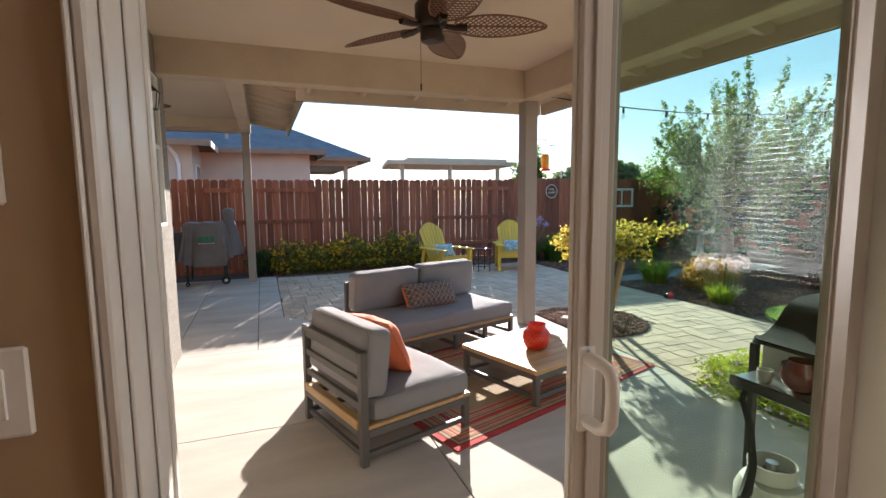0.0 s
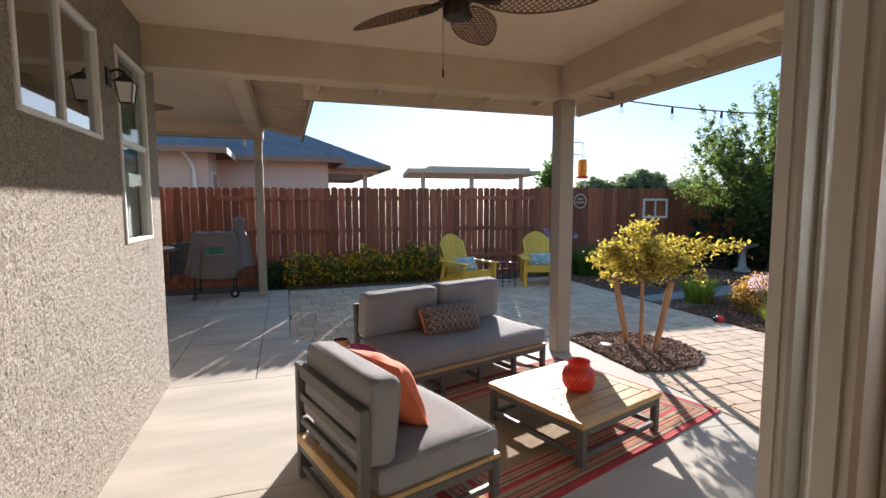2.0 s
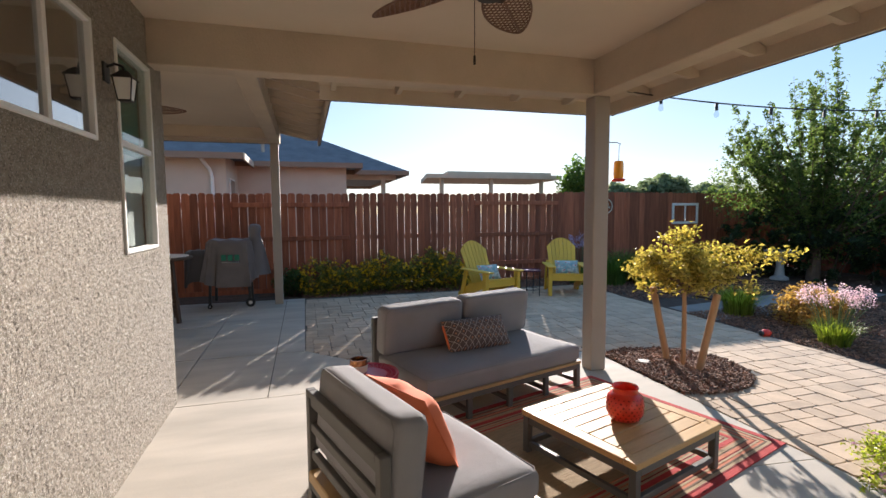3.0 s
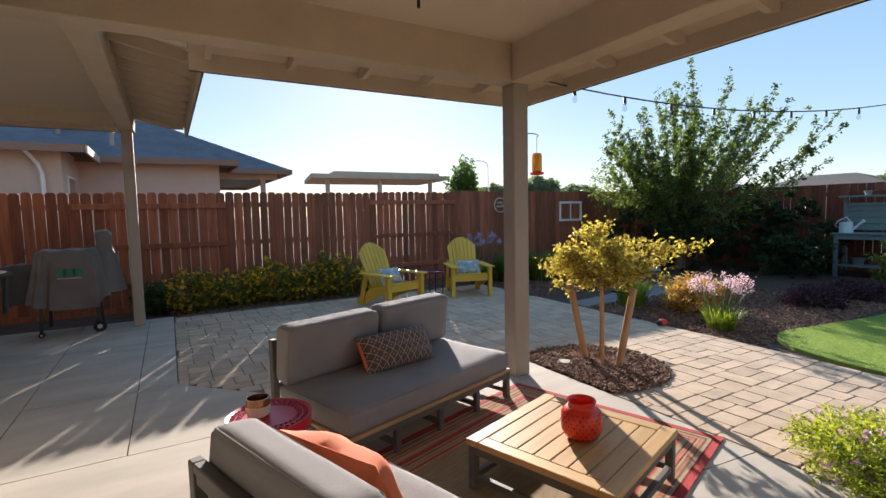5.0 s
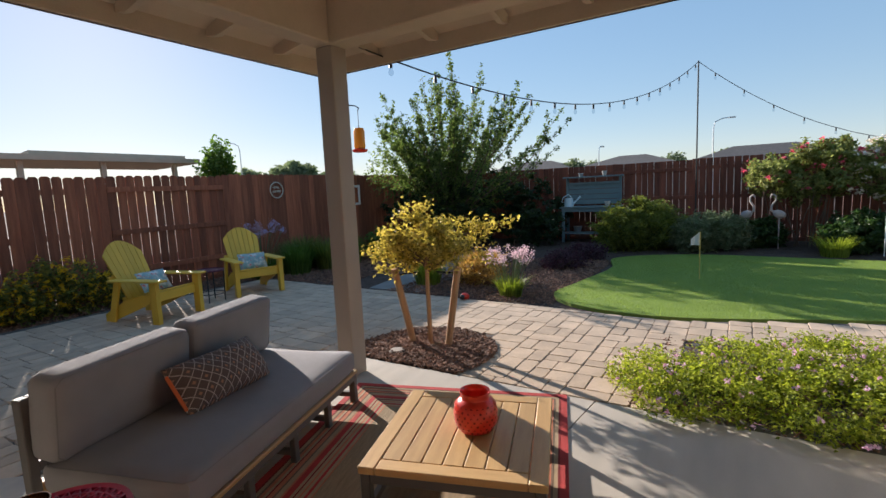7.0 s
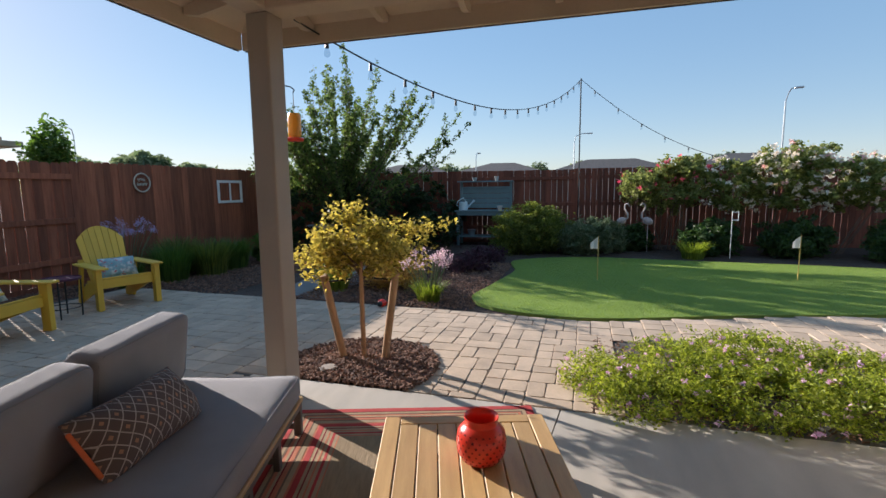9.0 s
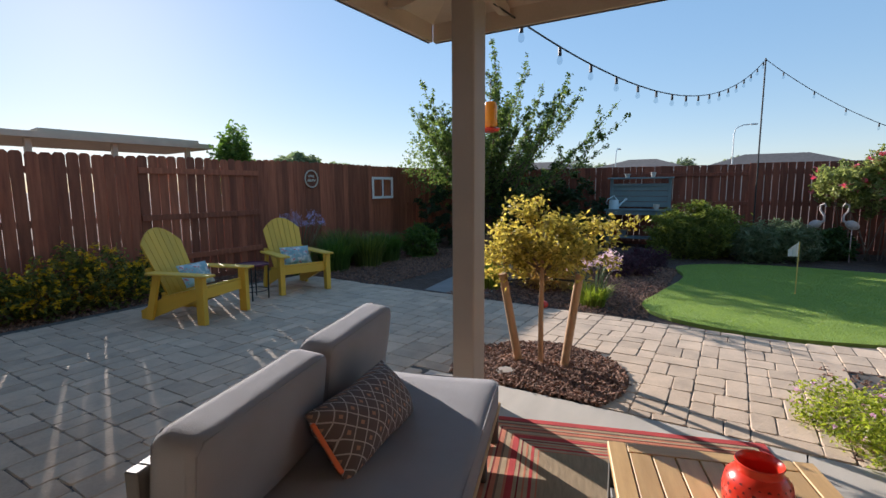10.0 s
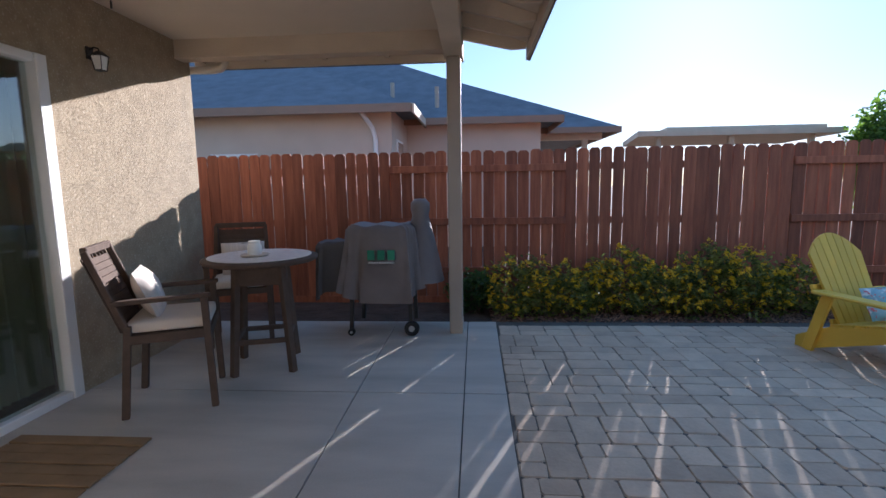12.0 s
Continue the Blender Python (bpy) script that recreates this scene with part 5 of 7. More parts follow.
for i in range(4):
    a = math.pi / 4 + i * math.pi / 2
    part("leg", rod((0.19 * math.cos(a), 0.19 * math.sin(a), 0.46), (0.18 * math.cos(a), 0.18 * math.sin(a), 0), 0.009), BLACK, tt)
part("lower_ring", tube([(0.18 * math.cos(2 * math.pi * i / 24), 0.18 * math.sin(2 * math.pi * i / 24), 0.12) for i in range(25)], 0.006, 6), BLACK, tt)


# ---- bistro set, mat and covered smoker ----
bt = thing("bistro_table", pose(-1.86, 8.62, 0), "round high wicker bistro table with mosaic top", "table")
part("top", lathe([(0.0, 0.90), (0.44, 0.90), (0.46, 0.915), (0.46, 0.935), (0.44, 0.945), (0.0, 0.945)], 48), WICKER, bt, smooth=True)
part("top_inlay", lathe([(0.0, 0.9455), (0.41, 0.9455), (0.41, 0.952), (0.0, 0.952)], 48), material("mosaic_top", (0.76, 0.71, 0.64), 0.3, 0.3, 20, 60, 0.2), bt, "pale mosaic table inlay", smooth=True)
for i in range(4):
    a = math.pi / 4 + i * math.pi / 2 + 0.3
    dx, dy = math.cos(a), math.sin(a)
    part("leg", bar((0.24 * dx, 0.24 * dy, 0.9), (0.32 * dx, 0.32 * dy, 0.0), 0.055, 0.055, 0.006), WICKER, bt)
    a2 = a + math.pi / 2
    part("stretcher", bar((0.29 * dx, 0.29 * dy, 0.27), (0.29 * math.cos(a2), 0.29 * math.sin(a2), 0.27), 0.03, 0.04, 0.004), WICKER, bt)
    part("apron", bar((0.25 * dx, 0.25 * dy, 0.81), (0.25 * math.cos(a2), 0.25 * math.sin(a2), 0.81), 0.03, 0.17, 0.004), WICKER, bt)
dish = thing("candle_jar", pose(-1.88, 8.56, 0.952), "clear glass candle jar on a pale plate", "candle")
part("plate", lathe([(0.0, 0.0), (0.10, 0.0), (0.115, 0.012), (0.11, 0.016), (0.0, 0.008)], 28), CREAM, dish, smooth=True)
part("jar", lathe([(0.0, 0.012), (0.05, 0.012), (0.058, 0.03), (0.056, 0.085), (0.042, 0.105), (0.045, 0.125), (0.0, 0.122)], 24), FROST, dish, "frosted glass jar", smooth=True)


def bistro_chair(m, label):
    """High wicker armchair, faces -y."""
    c = thing("bistro_chair", m, label, "chair", "high wicker chairs")
    w = 0.27
    for s in (-1, 1):
        part("front_leg", bar((s * w, 0, 0), (s * w, 0.02, 0.78), 0.045, 0.045, 0.005), WICKER, c)
        part("rear_leg", bar((s * w, 0.54, 0), (s * (w - 0.005), 0.48, 0.62), 0.045, 0.045, 0.005), WICKER, c)
        part("arm", bar((s * w, -0.02, 0.79), (s * w, 0.56, 0.78), 0.055, 0.03, 0.006), WICKER, c)
        part("back_post", bar((s * (w - 0.01), 0.48, 0.56), (s * (w - 0.03), 0.68, 1.12), 0.04, 0.04, 0.005), WICKER, c)
        part("side_rail", box(s * w - 0.018, 0.02, 0.50, s * w + 0.018, 0.5, 0.56, 0.004), WICKER, c)
    part("front_rail", box(-w, -0.01, 0.50, w, 0.03, 0.56, 0.004), WICKER, c)
    part("seat", box(-w + 0.02, 0.03, 0.535, w - 0.02, 0.5, 0.558, 0.004), WICKER, c)
    part("cushion", soft_box(0.50, 0.50, 0.085, 0.03, 0.006, 4, 8), CREAM, c, "cream seat cushion", smooth=True, at=pose(0, 0.25, 0.558))
    tilt = pose(0, 0.50, 0.55, -19.5, 0, 0)
    part("back_panel", box(-w + 0.03, 0.012, 0.03, w - 0.03, 0.02, 0.56, 0.002), WICKER, c, at=tilt)
    for k in range(11):
        z = 0.06 + k * 0.046
        part("back_slat", bar((-w + 0.03, 0, z), (w - 0.03, 0, z), 0.014, 0.045, 0.004), WICKER, c, at=tilt)
    for k in range(7):
        xx = -w + 0.06 + k * 0.07
        part("back_strand", bar((xx, 0.008, 0.02), (xx, 0.008, 0.57), 0.012, 0.02, 0.003), WICKER, c, at=tilt)
    part("top_rail", bar((-w + 0.02, 0.68, 1.12), (w - 0.02, 0.68, 1.12), 0.04, 0.05, 0.006), WICKER, c)
    return c


BC1, BC2 = pose(-2.0, 8.09, 0, 0, 0, 114), pose(-2.32, 9.10, 0, 0, 0, 22)
bc = bistro_chair(BC1, "high brown wicker armchair with cream cushion")
copy_thing(bc, BC2)
STRIPED = material("pillow_striped_cream", (0.60, 0.52, 0.45), 0.9, 0.25, 3, 200, 0.2, 0.002, stretch=(14, 0.4, 0.4))
for mm, sd in ((BC1, 11), (BC2, 12)):
    pillow("striped_pillow", mm @ pose(0.03, 0.40, 0.79, 68, 0, 5), 0.42, 0.36, 0.15, STRIPED, "cream and taupe striped pillow on a wicker chair", sd)
mat = thing("door_mat", pose(-2.45, 6.85, 0.0), "brown ribbed coir mat by the glass door", "mat")
for k in range(11):
    part("rib", box(-0.42, -0.54 + k * 0.098, 0.002, 0.42, -0.54 + k * 0.098 + 0.088, 0.018 - 0.005 * (k % 2), 0.004), COIR, mat)

smk = thing("covered_grill", pose(-1.0, 9.68, 0), "pellet grill under a grey fabric cover", "grill")


def draped(x0, x1, zlo, zhi, d0, flare, seed):
    """A cloth cover hanging over a body: rounded top, flared wavy hem."""
    o = bmesh.new()
    rnd = random.Random(seed)
    ph = rnd.uniform(0, 6)
    seg, rows = 96, 14
    rings = []
    cx, hw = (x0 + x1) / 2, (x1 - x0) / 2
    for r in range(rows + 1):
        s = r / rows
        z = zhi - (zhi - zlo) * s
        ring = []
        for i in range(seg):
            a = 2 * math.pi * i / seg
            ca, sa = math.cos(a), math.sin(a)
            e = 0.35
            px = math.copysign(abs(ca) ** e, ca)
            py = math.copysign(abs(sa) ** e, sa)
            rd = min(1.0, 0.86 + 0.8 * math.sqrt(s)) if s < 0.04 else 1.0
            fold = 1 + flare * s * (1 + 0.7 * math.sin(5 * a + ph)) + (0.02 + 0.05 * s) * s ** 0.5 * math.sin(13 * a + 2 * ph + 1.5 * s) + 0.02 * math.sin(23 * a + 4 * s)
            hem = 0.07 * math.sin(2 * a + ph) * s ** 3
            ring.append(o.verts.new((cx + hw * px * rd * fold, d0 * py * rd * fold, z + hem + 0.012 * math.sin(7 * px + ph) * (1 - s))))
        rings.append(ring)
    for p, q in zip(rings, rings[1:]):
        for i in range(seg):
            o.faces.new((p[i], p[(i + 1) % seg], q[(i + 1) % seg], q[i]))
    o.faces.new(rings[0])
    bmesh.ops.recalc_face_normals(o, faces=o.faces[:])
    return o


part("cover", draped(-0.37, 0.31, 0.42, 1.12, 0.27, 0.19, 3), COVER, smk, "grey fabric grill cover with green logo", smooth=True)
part("side_cover", draped(-0.70, -0.31, 0.42, 0.95, 0.23, 0.06, 5), material("hopper_cover_black", (0.07, 0.068, 0.07), 0.75, 0.2, 3, 120, 0.3), smk, "dark fabric hopper cover", smooth=True)
part("chimney_cover", lathe([(0.24, 0.52), (0.20, 0.72), (0.15, 0.95), (0.105, 1.12), (0.085, 1.20), (0.10, 1.27), (0.098, 1.33), (0.06, 1.37), (0.0, 1.375)], 24, None, (0.36, 0.03, 0)), COVER, smk, "grey cover over the chimney", smooth=True)
for lx, ly in ((-0.33, -0.2), (-0.30, 0.2), (0.26, -0.2), (0.26, 0.2)):
    part("leg", bar((lx, ly, 0.45), (lx * 1.05, ly, 0.06), 0.04, 0.04, 0.003), BLACK, smk)
for lx, r in ((0.28, 0.075), (-0.34, 0.035)):
    wl = bmesh.new()
    bmesh.ops.create_cone(wl, cap_ends=True, segments=24, radius1=r, radius2=r, depth=0.04, matrix=pose(lx, -0.235, r, 90, 0, 0))
    wh = part("wheel", wl, RUBBER, smk, smooth=True)
    hb = bmesh.new()
    bmesh.ops.create_cone(hb, cap_ends=True, segments=16, radius1=r * 0.4, radius2=r * 0.4, depth=0.05, matrix=pose(lx, -0.237, r, 90, 0, 0))
    part("hub", hb, STEEL, wh)
LOGO = material("logo_green", (0.03, 0.22, 0.13), 0.8, 0.1)
LOGO_W = material("logo_white", (0.6, 0.6, 0.58), 0.8, 0.05)
lg = bmesh.new()
for k in range(3):
    box(-0.13 + k * 0.10, -0.336, 0.79, -0.06 + k * 0.10, -0.318, 0.885, 0.002, 1, lg)
part("logo", lg, LOGO, smk, "green logo blocks")
lg = bmesh.new()
for k in range(10):
    box(-0.12 + k * 0.026, -0.341, 0.755, -0.102 + k * 0.026, -0.320, 0.77, 0, 1, lg)
part("lettering", lg, LOGO_W, smk, "small pale lettering bars")

# gas grill beside the door
def across(profile, y0, y1, bevel=0.012):
    """A solid with the given x-z outline, running along y."""
    o = bmesh.new()
    va, vb = ([o.verts.new((px, yy, pz)) for px, pz in profile] for yy in (y0, y1))
    o.faces.new(va)
    o.faces.new(vb[::-1])
    k = len(profile)
    for q in range(k):
        o.faces.new((va[q], va[(q + 1) % k], vb[(q + 1) % k], vb[q]))
    bmesh.ops.recalc_face_normals(o, faces=o.faces[:])
    bmesh.ops.bevel(o, geom=o.edges[:], offset=bevel, segments=2, affect="EDGES")
    return o


LID = material("lid_black_enamel", (0.012, 0.013, 0.012), 0.7, 0.2, 6, 120, 0.1, spec=0.2)
gg = thing("gas_grill", pose(2.12, 1.33, 0), "white and black gas grill with a front shelf", "grill")
part("firebox", across([(0.09, 0.83), (0.09, 0.62), (0.14, 0.54), (0.26, 0.47), (0.44, 0.50), (0.52, 0.60), (0.53, 0.83)], -0.27, 0.30), PORCELAIN, gg, "off-white enamel firebox", smooth=True)
part("rim", tube([(0.08, -0.28, 0.84), (0.08, 0.31, 0.84), (0.54, 0.31, 0.84), (0.54, -0.28, 0.84), (0.08, -0.28, 0.84)], 0.02, 10), PORCELAIN, gg, "rounded off-white rim", smooth=True)
part("lid", across([(-0.10, 0.868), (-0.10, 0.885), (-0.02, 0.905), (0.05, 0.95), (0.11, 1.02), (0.18, 1.055), (0.32, 1.065), (0.52, 1.05), (0.62, 0.97), (0.64, 0.862), (0.06, 0.862)], -0.24, 0.22), LID, gg, "black domed lid", smooth=True)
part("front_shelf", box(-0.17, -0.18, 0.695, 0.085, 0.25, 0.712, 0.006), STEEL, gg, "metal front shelf")
part("shelf_lip", box(-0.185, -0.18, 0.67, -0.172, 0.25, 0.72, 0.004), BLACK, gg)
for lx, ly in ((0.06, -0.29), (0.06, 0.31), (0.40, -0.26)):
    part("leg", bar((lx, ly, 0.82), (lx, ly, 0.05), 0.034, 0.034, 0.003), BLACK, gg)
part("bottom_rack", box(0.05, -0.28, 0.12, 0.40, 0.12, 0.135, 0.003), BLACK, gg)
for ly in (-0.33, -0.255):
    wl = bmesh.new()
    bmesh.ops.create_cone(wl, cap_ends=True, segments=20, radius1=0.08, radius2=0.08, depth=0.03, matrix=pose(0.40, ly, 0.08, 90, 0, 0))
    part("wheel", wl, RUBBER, gg, smooth=True)
for k in range(3):
    kn = bmesh.new()
    bmesh.ops.create_cone(kn, cap_ends=True, segments=16, radius1=0.022, radius2=0.018, depth=0.03, matrix=pose(0.075, -0.12 + 0.14 * k, 0.76, 0, 90, 0))
    part("knob", kn, BLACK, gg)
part("hose", tube([(-0.12, 0.2, 0.69), (-0.17, 0.19, 0.62), (-0.16, 0.15, 0.5), (-0.20, 0.10, 0.36), (-0.26, 0.08, 0.26), (-0.30, 0.07, 0.24)], [0.014, 0.014, 0.016, 0.018, 0.026, 0.018]), RUBBER, gg, smooth=True)
tank = thing("propane_tank", pose(2.06, 1.44, 0) @ Matrix.Diagonal((1, 1, 0.8, 1)), "white propane tank under the grill shelf", "tank")
part("body", lathe([(0.09, 0.0), (0.10, 0.03), (0.135, 0.06), (0.145, 0.13), (0.145, 0.24), (0.12, 0.31), (0.05, 0.34), (0.0, 0.342)], 28), PORCELAIN, tank, smooth=True)
part("collar", lathe([(0.095, 0.33), (0.10, 0.42), (0.094, 0.42), (0.09, 0.33)], 24), PORCELAIN, tank, smooth=True)
part("valve", rod((0, 0, 0.33), (0, 0, 0.42), 0.02, 0.026, 12), STEEL, tank)
bw = thing("bowl", pose(2.04, 1.33, 0.713), "oxblood glazed round vase on the grill shelf", "bowl")
part("body", lathe([(0.035, 0.0), (0.062, 0.02), (0.078, 0.06), (0.076, 0.09), (0.056, 0.125), (0.052, 0.135), (0.046, 0.135), (0.05, 0.12), (0.068, 0.08), (0.0, 0.02)], 28), BOWL, bw, smooth=True)
cupl = thing("cup", pose(2.0, 1.46, 0.713), "small pale cup on the grill shelf", "cup")
part("body", lathe([(0.022, 0.0), (0.028, 0.01), (0.031, 0.06), (0.028, 0.06), (0.025, 0.012), (0.0, 0.01)], 20), STONE, cupl, smooth=True)


# ---- garden things along the fences ----
sg = thing("wall_sign", pose(7.13, 10.93, 1.66), "round pale garden plaque with script on the fence", "sign")
SIGN = material("sign_cream", (0.55, 0.50, 0.40), 0.7, 0.1)
part("ring", tube([(0.17 * math.cos(2 * math.pi * i / 36), 0, 0.17 * math.sin(2 * math.pi * i / 36)) for i in range(37)], 0.014, 8), SIGN, sg)
scr = bmesh.new()
for k, (xa, z, w) in enumerate(((-0.09, 0.05, 0.05), (-0.03, 0.06, 0.05), (0.03, 0.05, 0.04), (-0.11, -0.03, 0.04), (-0.06, -0.03, 0.04), (0.0, -0.03, 0.05), (0.06, -0.03, 0.05))):
    tube([(xa + w * q / 6, 0, z + 0.028 * math.sin(q * 1.6 + k)) for q in range(7)], 0.007, 6, scr)
part("script", scr, SIGN, sg, "pale wavy script bars")
fw = thing("wall_frame", pose(9.43, 10.93, 1.47), "white mock window frame hung on the fence", "wall decor")
fr = bmesh.new()
for a in ((-0.40, -0.26, -0.34, 0.26), (0.34, -0.26, 0.40, 0.26), (-0.34, 0.20, 0.34, 0.26), (-0.34, -0.26, 0.34, -0.20), (-0.018, -0.2, 0.018, 0.2)):
    box(a[0], -0.03, a[1], a[2], 0, a[3], 0.004, 1, fr)
part("frame", fr, WHITE, fw)
bb = thing("bird_bath", pose(10.5, 9.2, -0.03), "pale concrete bird bath on a pedestal", "bird bath")
part("pedestal", lathe([(0.18, 0), (0.18, 0.05), (0.10, 0.10), (0.075, 0.3), (0.09, 0.5), (0.13, 0.56)], 20), STONE, bb, smooth=True)
part("basin", lathe([(0.12, 0.55), (0.28, 0.60), (0.33, 0.66), (0.31, 0.665), (0.2, 0.62), (0.0, 0.61)], 28), STONE, bb, smooth=True)

pb = thing("potting_bench", pose(12.75, 5.55, -0.03, 0, 0, -87), "blue-grey painted wooden potting bench with hutch", "bench")
for sx in (-0.68, 0.68):
    for yy in (-0.25, 0.25):
        part("leg", box(sx - 0.035, yy - 0.035, 0, sx + 0.035, yy + 0.035, 0.90, 0.004), SLATE_BLUE, pb)
    part("hutch_post", box(sx - 0.035, 0.22, 0.93, sx + 0.035, 0.28, 1.68, 0.004), SLATE_BLUE, pb)
part("worktop", box(-0.76, -0.32, 0.90, 0.76, 0.32, 0.935, 0.005), SLATE_BLUE, pb)
part("lower_shelf", box(-0.70, -0.26, 0.22, 0.70, 0.26, 0.25, 0.004), SLATE_BLUE, pb)
part("apron", box(-0.645, -0.28, 0.80, 0.645, -0.25, 0.90, 0.004), SLATE_BLUE, pb)
part("top_shelf", box(-0.76, 0.05, 1.68, 0.76, 0.30, 1.715, 0.005), SLATE_BLUE, pb)
part("tool_bar", box(-0.645, 0.20, 1.50, 0.645, 0.235, 1.56, 0.004), SLATE_BLUE, pb)
for k in range(4):
    part("back_board", box(-0.645, 0.245, 0.98 + k * 0.135, 0.645, 0.265, 1.105 + k * 0.135, 0.004), SLATE_BLUE, pb)


def on_bench(x, y, z):
    return pb.matrix_basis @ pose(x, y, z)


wc = thing("watering_can", on_bench(-0.56, -0.12, 0.936), "pale blue metal watering can on the bench", "watering can")
part("body", lathe([(0.12, 0), (0.125, 0.01), (0.11, 0.22), (0.0, 0.22)], 24), GALV, wc, smooth=True)
part("spout", tube([(0.10, 0, 0.06), (0.2, 0, 0.16), (0.3, 0, 0.26)], [0.025, 0.018, 0.03]), GALV, wc, smooth=True)
part("handle", tube([(-0.1, 0, 0.06), (-0.19, 0, 0.14), (-0.15, 0, 0.24), (0, 0, 0.33), (0.08, 0, 0.22)], 0.012), GALV, wc, smooth=True)
for (px, py, pz, r, h, nm, lb, ma) in ((0.42, -0.12, 0.936, 0.07, 0.12, "flower_pot", "small pale flower pot on the bench", CREAM), (-0.35, -0.05, 0.251, 0.11, 0.16, "flower_pot", "grey metal pot on the lower shelf", STEEL), (-0.3, 0.17, 1.716, 0.07, 0.09, "tin_box", "small grey tin on the top shelf", STEEL), (0.3, 0.17, 1.716, 0.06, 0.12, "jug", "small grey jug on the top shelf", STONE)):
    q = thing(nm, on_bench(px, py, pz), lb, "pot")
    part("body", lathe([(r * 0.7, 0), (r, h * 0.85), (r * 1.08, h * 0.88), (r * 1.08, h), (r * 0.95, h), (0, h * 0.8)], 20), ma, q, smooth=True)


def pin_flag(x, y, label):
    f = thing("golf_flag", pose(x, y, 0.0), label, "flag", "putting flags")
    part("pole", rod((0, 0, 0), (0, 0, 0.72), 0.007), material("flag_pole_yellow", (0.65, 0.45, 0.12), 0.5, 0.1), f)
    o = bmesh.new()
    g = [[o.verts.new((-0.012 * math.sin(q * 1.7) - 0.03 * q / 5, 0.12 * q / 5, 0.72 - 0.022 * q - (0.20 - 0.022 * q) * r)) for r in (0, 0.5, 1)] for q in range(6)]
    for q in range(5):
        for r in range(2):
            o.faces.new((g[q][r], g[q + 1][r], g[q + 1][r + 1], g[q][r + 1]))
    bmesh.ops.solidify(o, geom=o.faces[:], thickness=0.003)
    part("flag", o, WHITE, f, "drooping white cloth flag", smooth=True)
    return f


pin_flag(7.95, 2.75, "white flag on a yellow pole in the putting green")
pin_flag(8.64, -0.24, "white flag on a yellow pole in the putting green")
hk = thing("yard_marker", pose(10.9, 0.12, 0.02), "white metal garden hook post by the fence", "garden stake")
part("pole", rod((0, 0, 0), (0, 0, 0.96), 0.007), WHITE, hk)
part("pole", rod((0, -0.11, 0.76), (0, -0.11, 0.96), 0.006), WHITE, hk)
part("arm", rod((0, 0, 0.94), (0, -0.11, 0.94), 0.008), WHITE, hk)
part("arm", rod((0, 0, 0.78), (0, -0.11, 0.78), 0.008), WHITE, hk)
FLAM = material("flamingo_pink_grey", (0.46, 0.38, 0.35), 0.6, 0.2)


def flamingo(m):
    f = thing("garden_flamingo", m, "pale metal flamingo ornament beside the fence", "ornament", "garden flamingos")
    o = bmesh.new()
    bmesh.ops.create_uvsphere(o, u_segments=16, v_segments=10, radius=1, matrix=pose(0, 0, 0.72, 0, -25, 0) @ Matrix.Diagonal((0.12, 0.065, 0.085, 1)))
    part("body", o, FLAM, f, smooth=True)
    part("neck", tube([(0.07, 0, 0.75), (0.14, 0, 0.80), (0.14, 0, 0.90), (0.07, 0, 1.0), (0.07, 0, 1.10), (0.13, 0, 1.13), (0.17, 0, 1.07)], [0.03, 0.024, 0.02, 0.018, 0.018, 0.024, 0.008], 10), FLAM, f, smooth=True)
    for s in (-0.03, 0.03):
        part("leg", rod((0, s, 0.66), (0, s, 0), 0.008), FLAM, f)
    return f


f1 = flamingo(pose(12.0, 2.13, -0.03, 0, 0, -115))
copy_thing(f1, pose(12.05, 1.55, -0.03, 0, 0, 80))

# hummingbird feeder on a bracket from the post
fd = thing("bird_feeder", pose(3.10, 4.97, 1.865) @ Matrix.Scale(0.88, 4), "orange hummingbird feeder hanging from the porch post", "bird feeder")
part("base", lathe([(0.0, -0.03), (0.06, -0.03), (0.075, -0.01), (0.06, 0.0), (0.0, 0.0)], 20), RED_GLAZE, fd, "red feeder base", smooth=True)
part("bottle", lathe([(0.045, 0.0), (0.052, 0.02), (0.052, 0.16), (0.042, 0.19), (0.0, 0.192)], 20), AMBER, fd, "orange nectar bottle", smooth=True)
part("wire", rod((0, 0, 0.19), (0, 0, 0.36), 0.003), BLACK, fd)
part("hook", tube([(-0.12, 0.0, 0.385), (-0.03, 0, 0.39), (0.02, 0, 0.375), (0.0, 0, 0.355)], 0.005), BLACK, fd)

# string lights: post corner, tall pole, far corner
def string_lights(name, a, b2, sag, k, label):
    s = thing(name, pose(0, 0, 0), label, "string lights", "cafe string lights")
    a, b2 = Vector(a), Vector(b2)
    pts = [a.lerp(b2, i / 40) - Vector((0, 0, sag * 4 * (i / 40) * (1 - i / 40))) for i in range(41)]
    part("cable", tube(pts, 0.007, 6), BLACK, s)
    for i in range(k):
        q = (i + 0.6) / k
        p = a.lerp(b2, q) - Vector((0, 0, sag * 4 * q * (1 - q)))
        so = part("socket", rod(p, p - Vector((0, 0, 0.07)), 0.013, 0.016, 10), BLACK, s)
        part("bulb", lathe([(0.013, 0), (0.025, -0.035), (0.022, -0.06), (0.0, -0.075)], 12, None, tuple(p - Vector((0, 0, 0.07)))), BULB, so, "clear glass bulb", smooth=True)
    return s


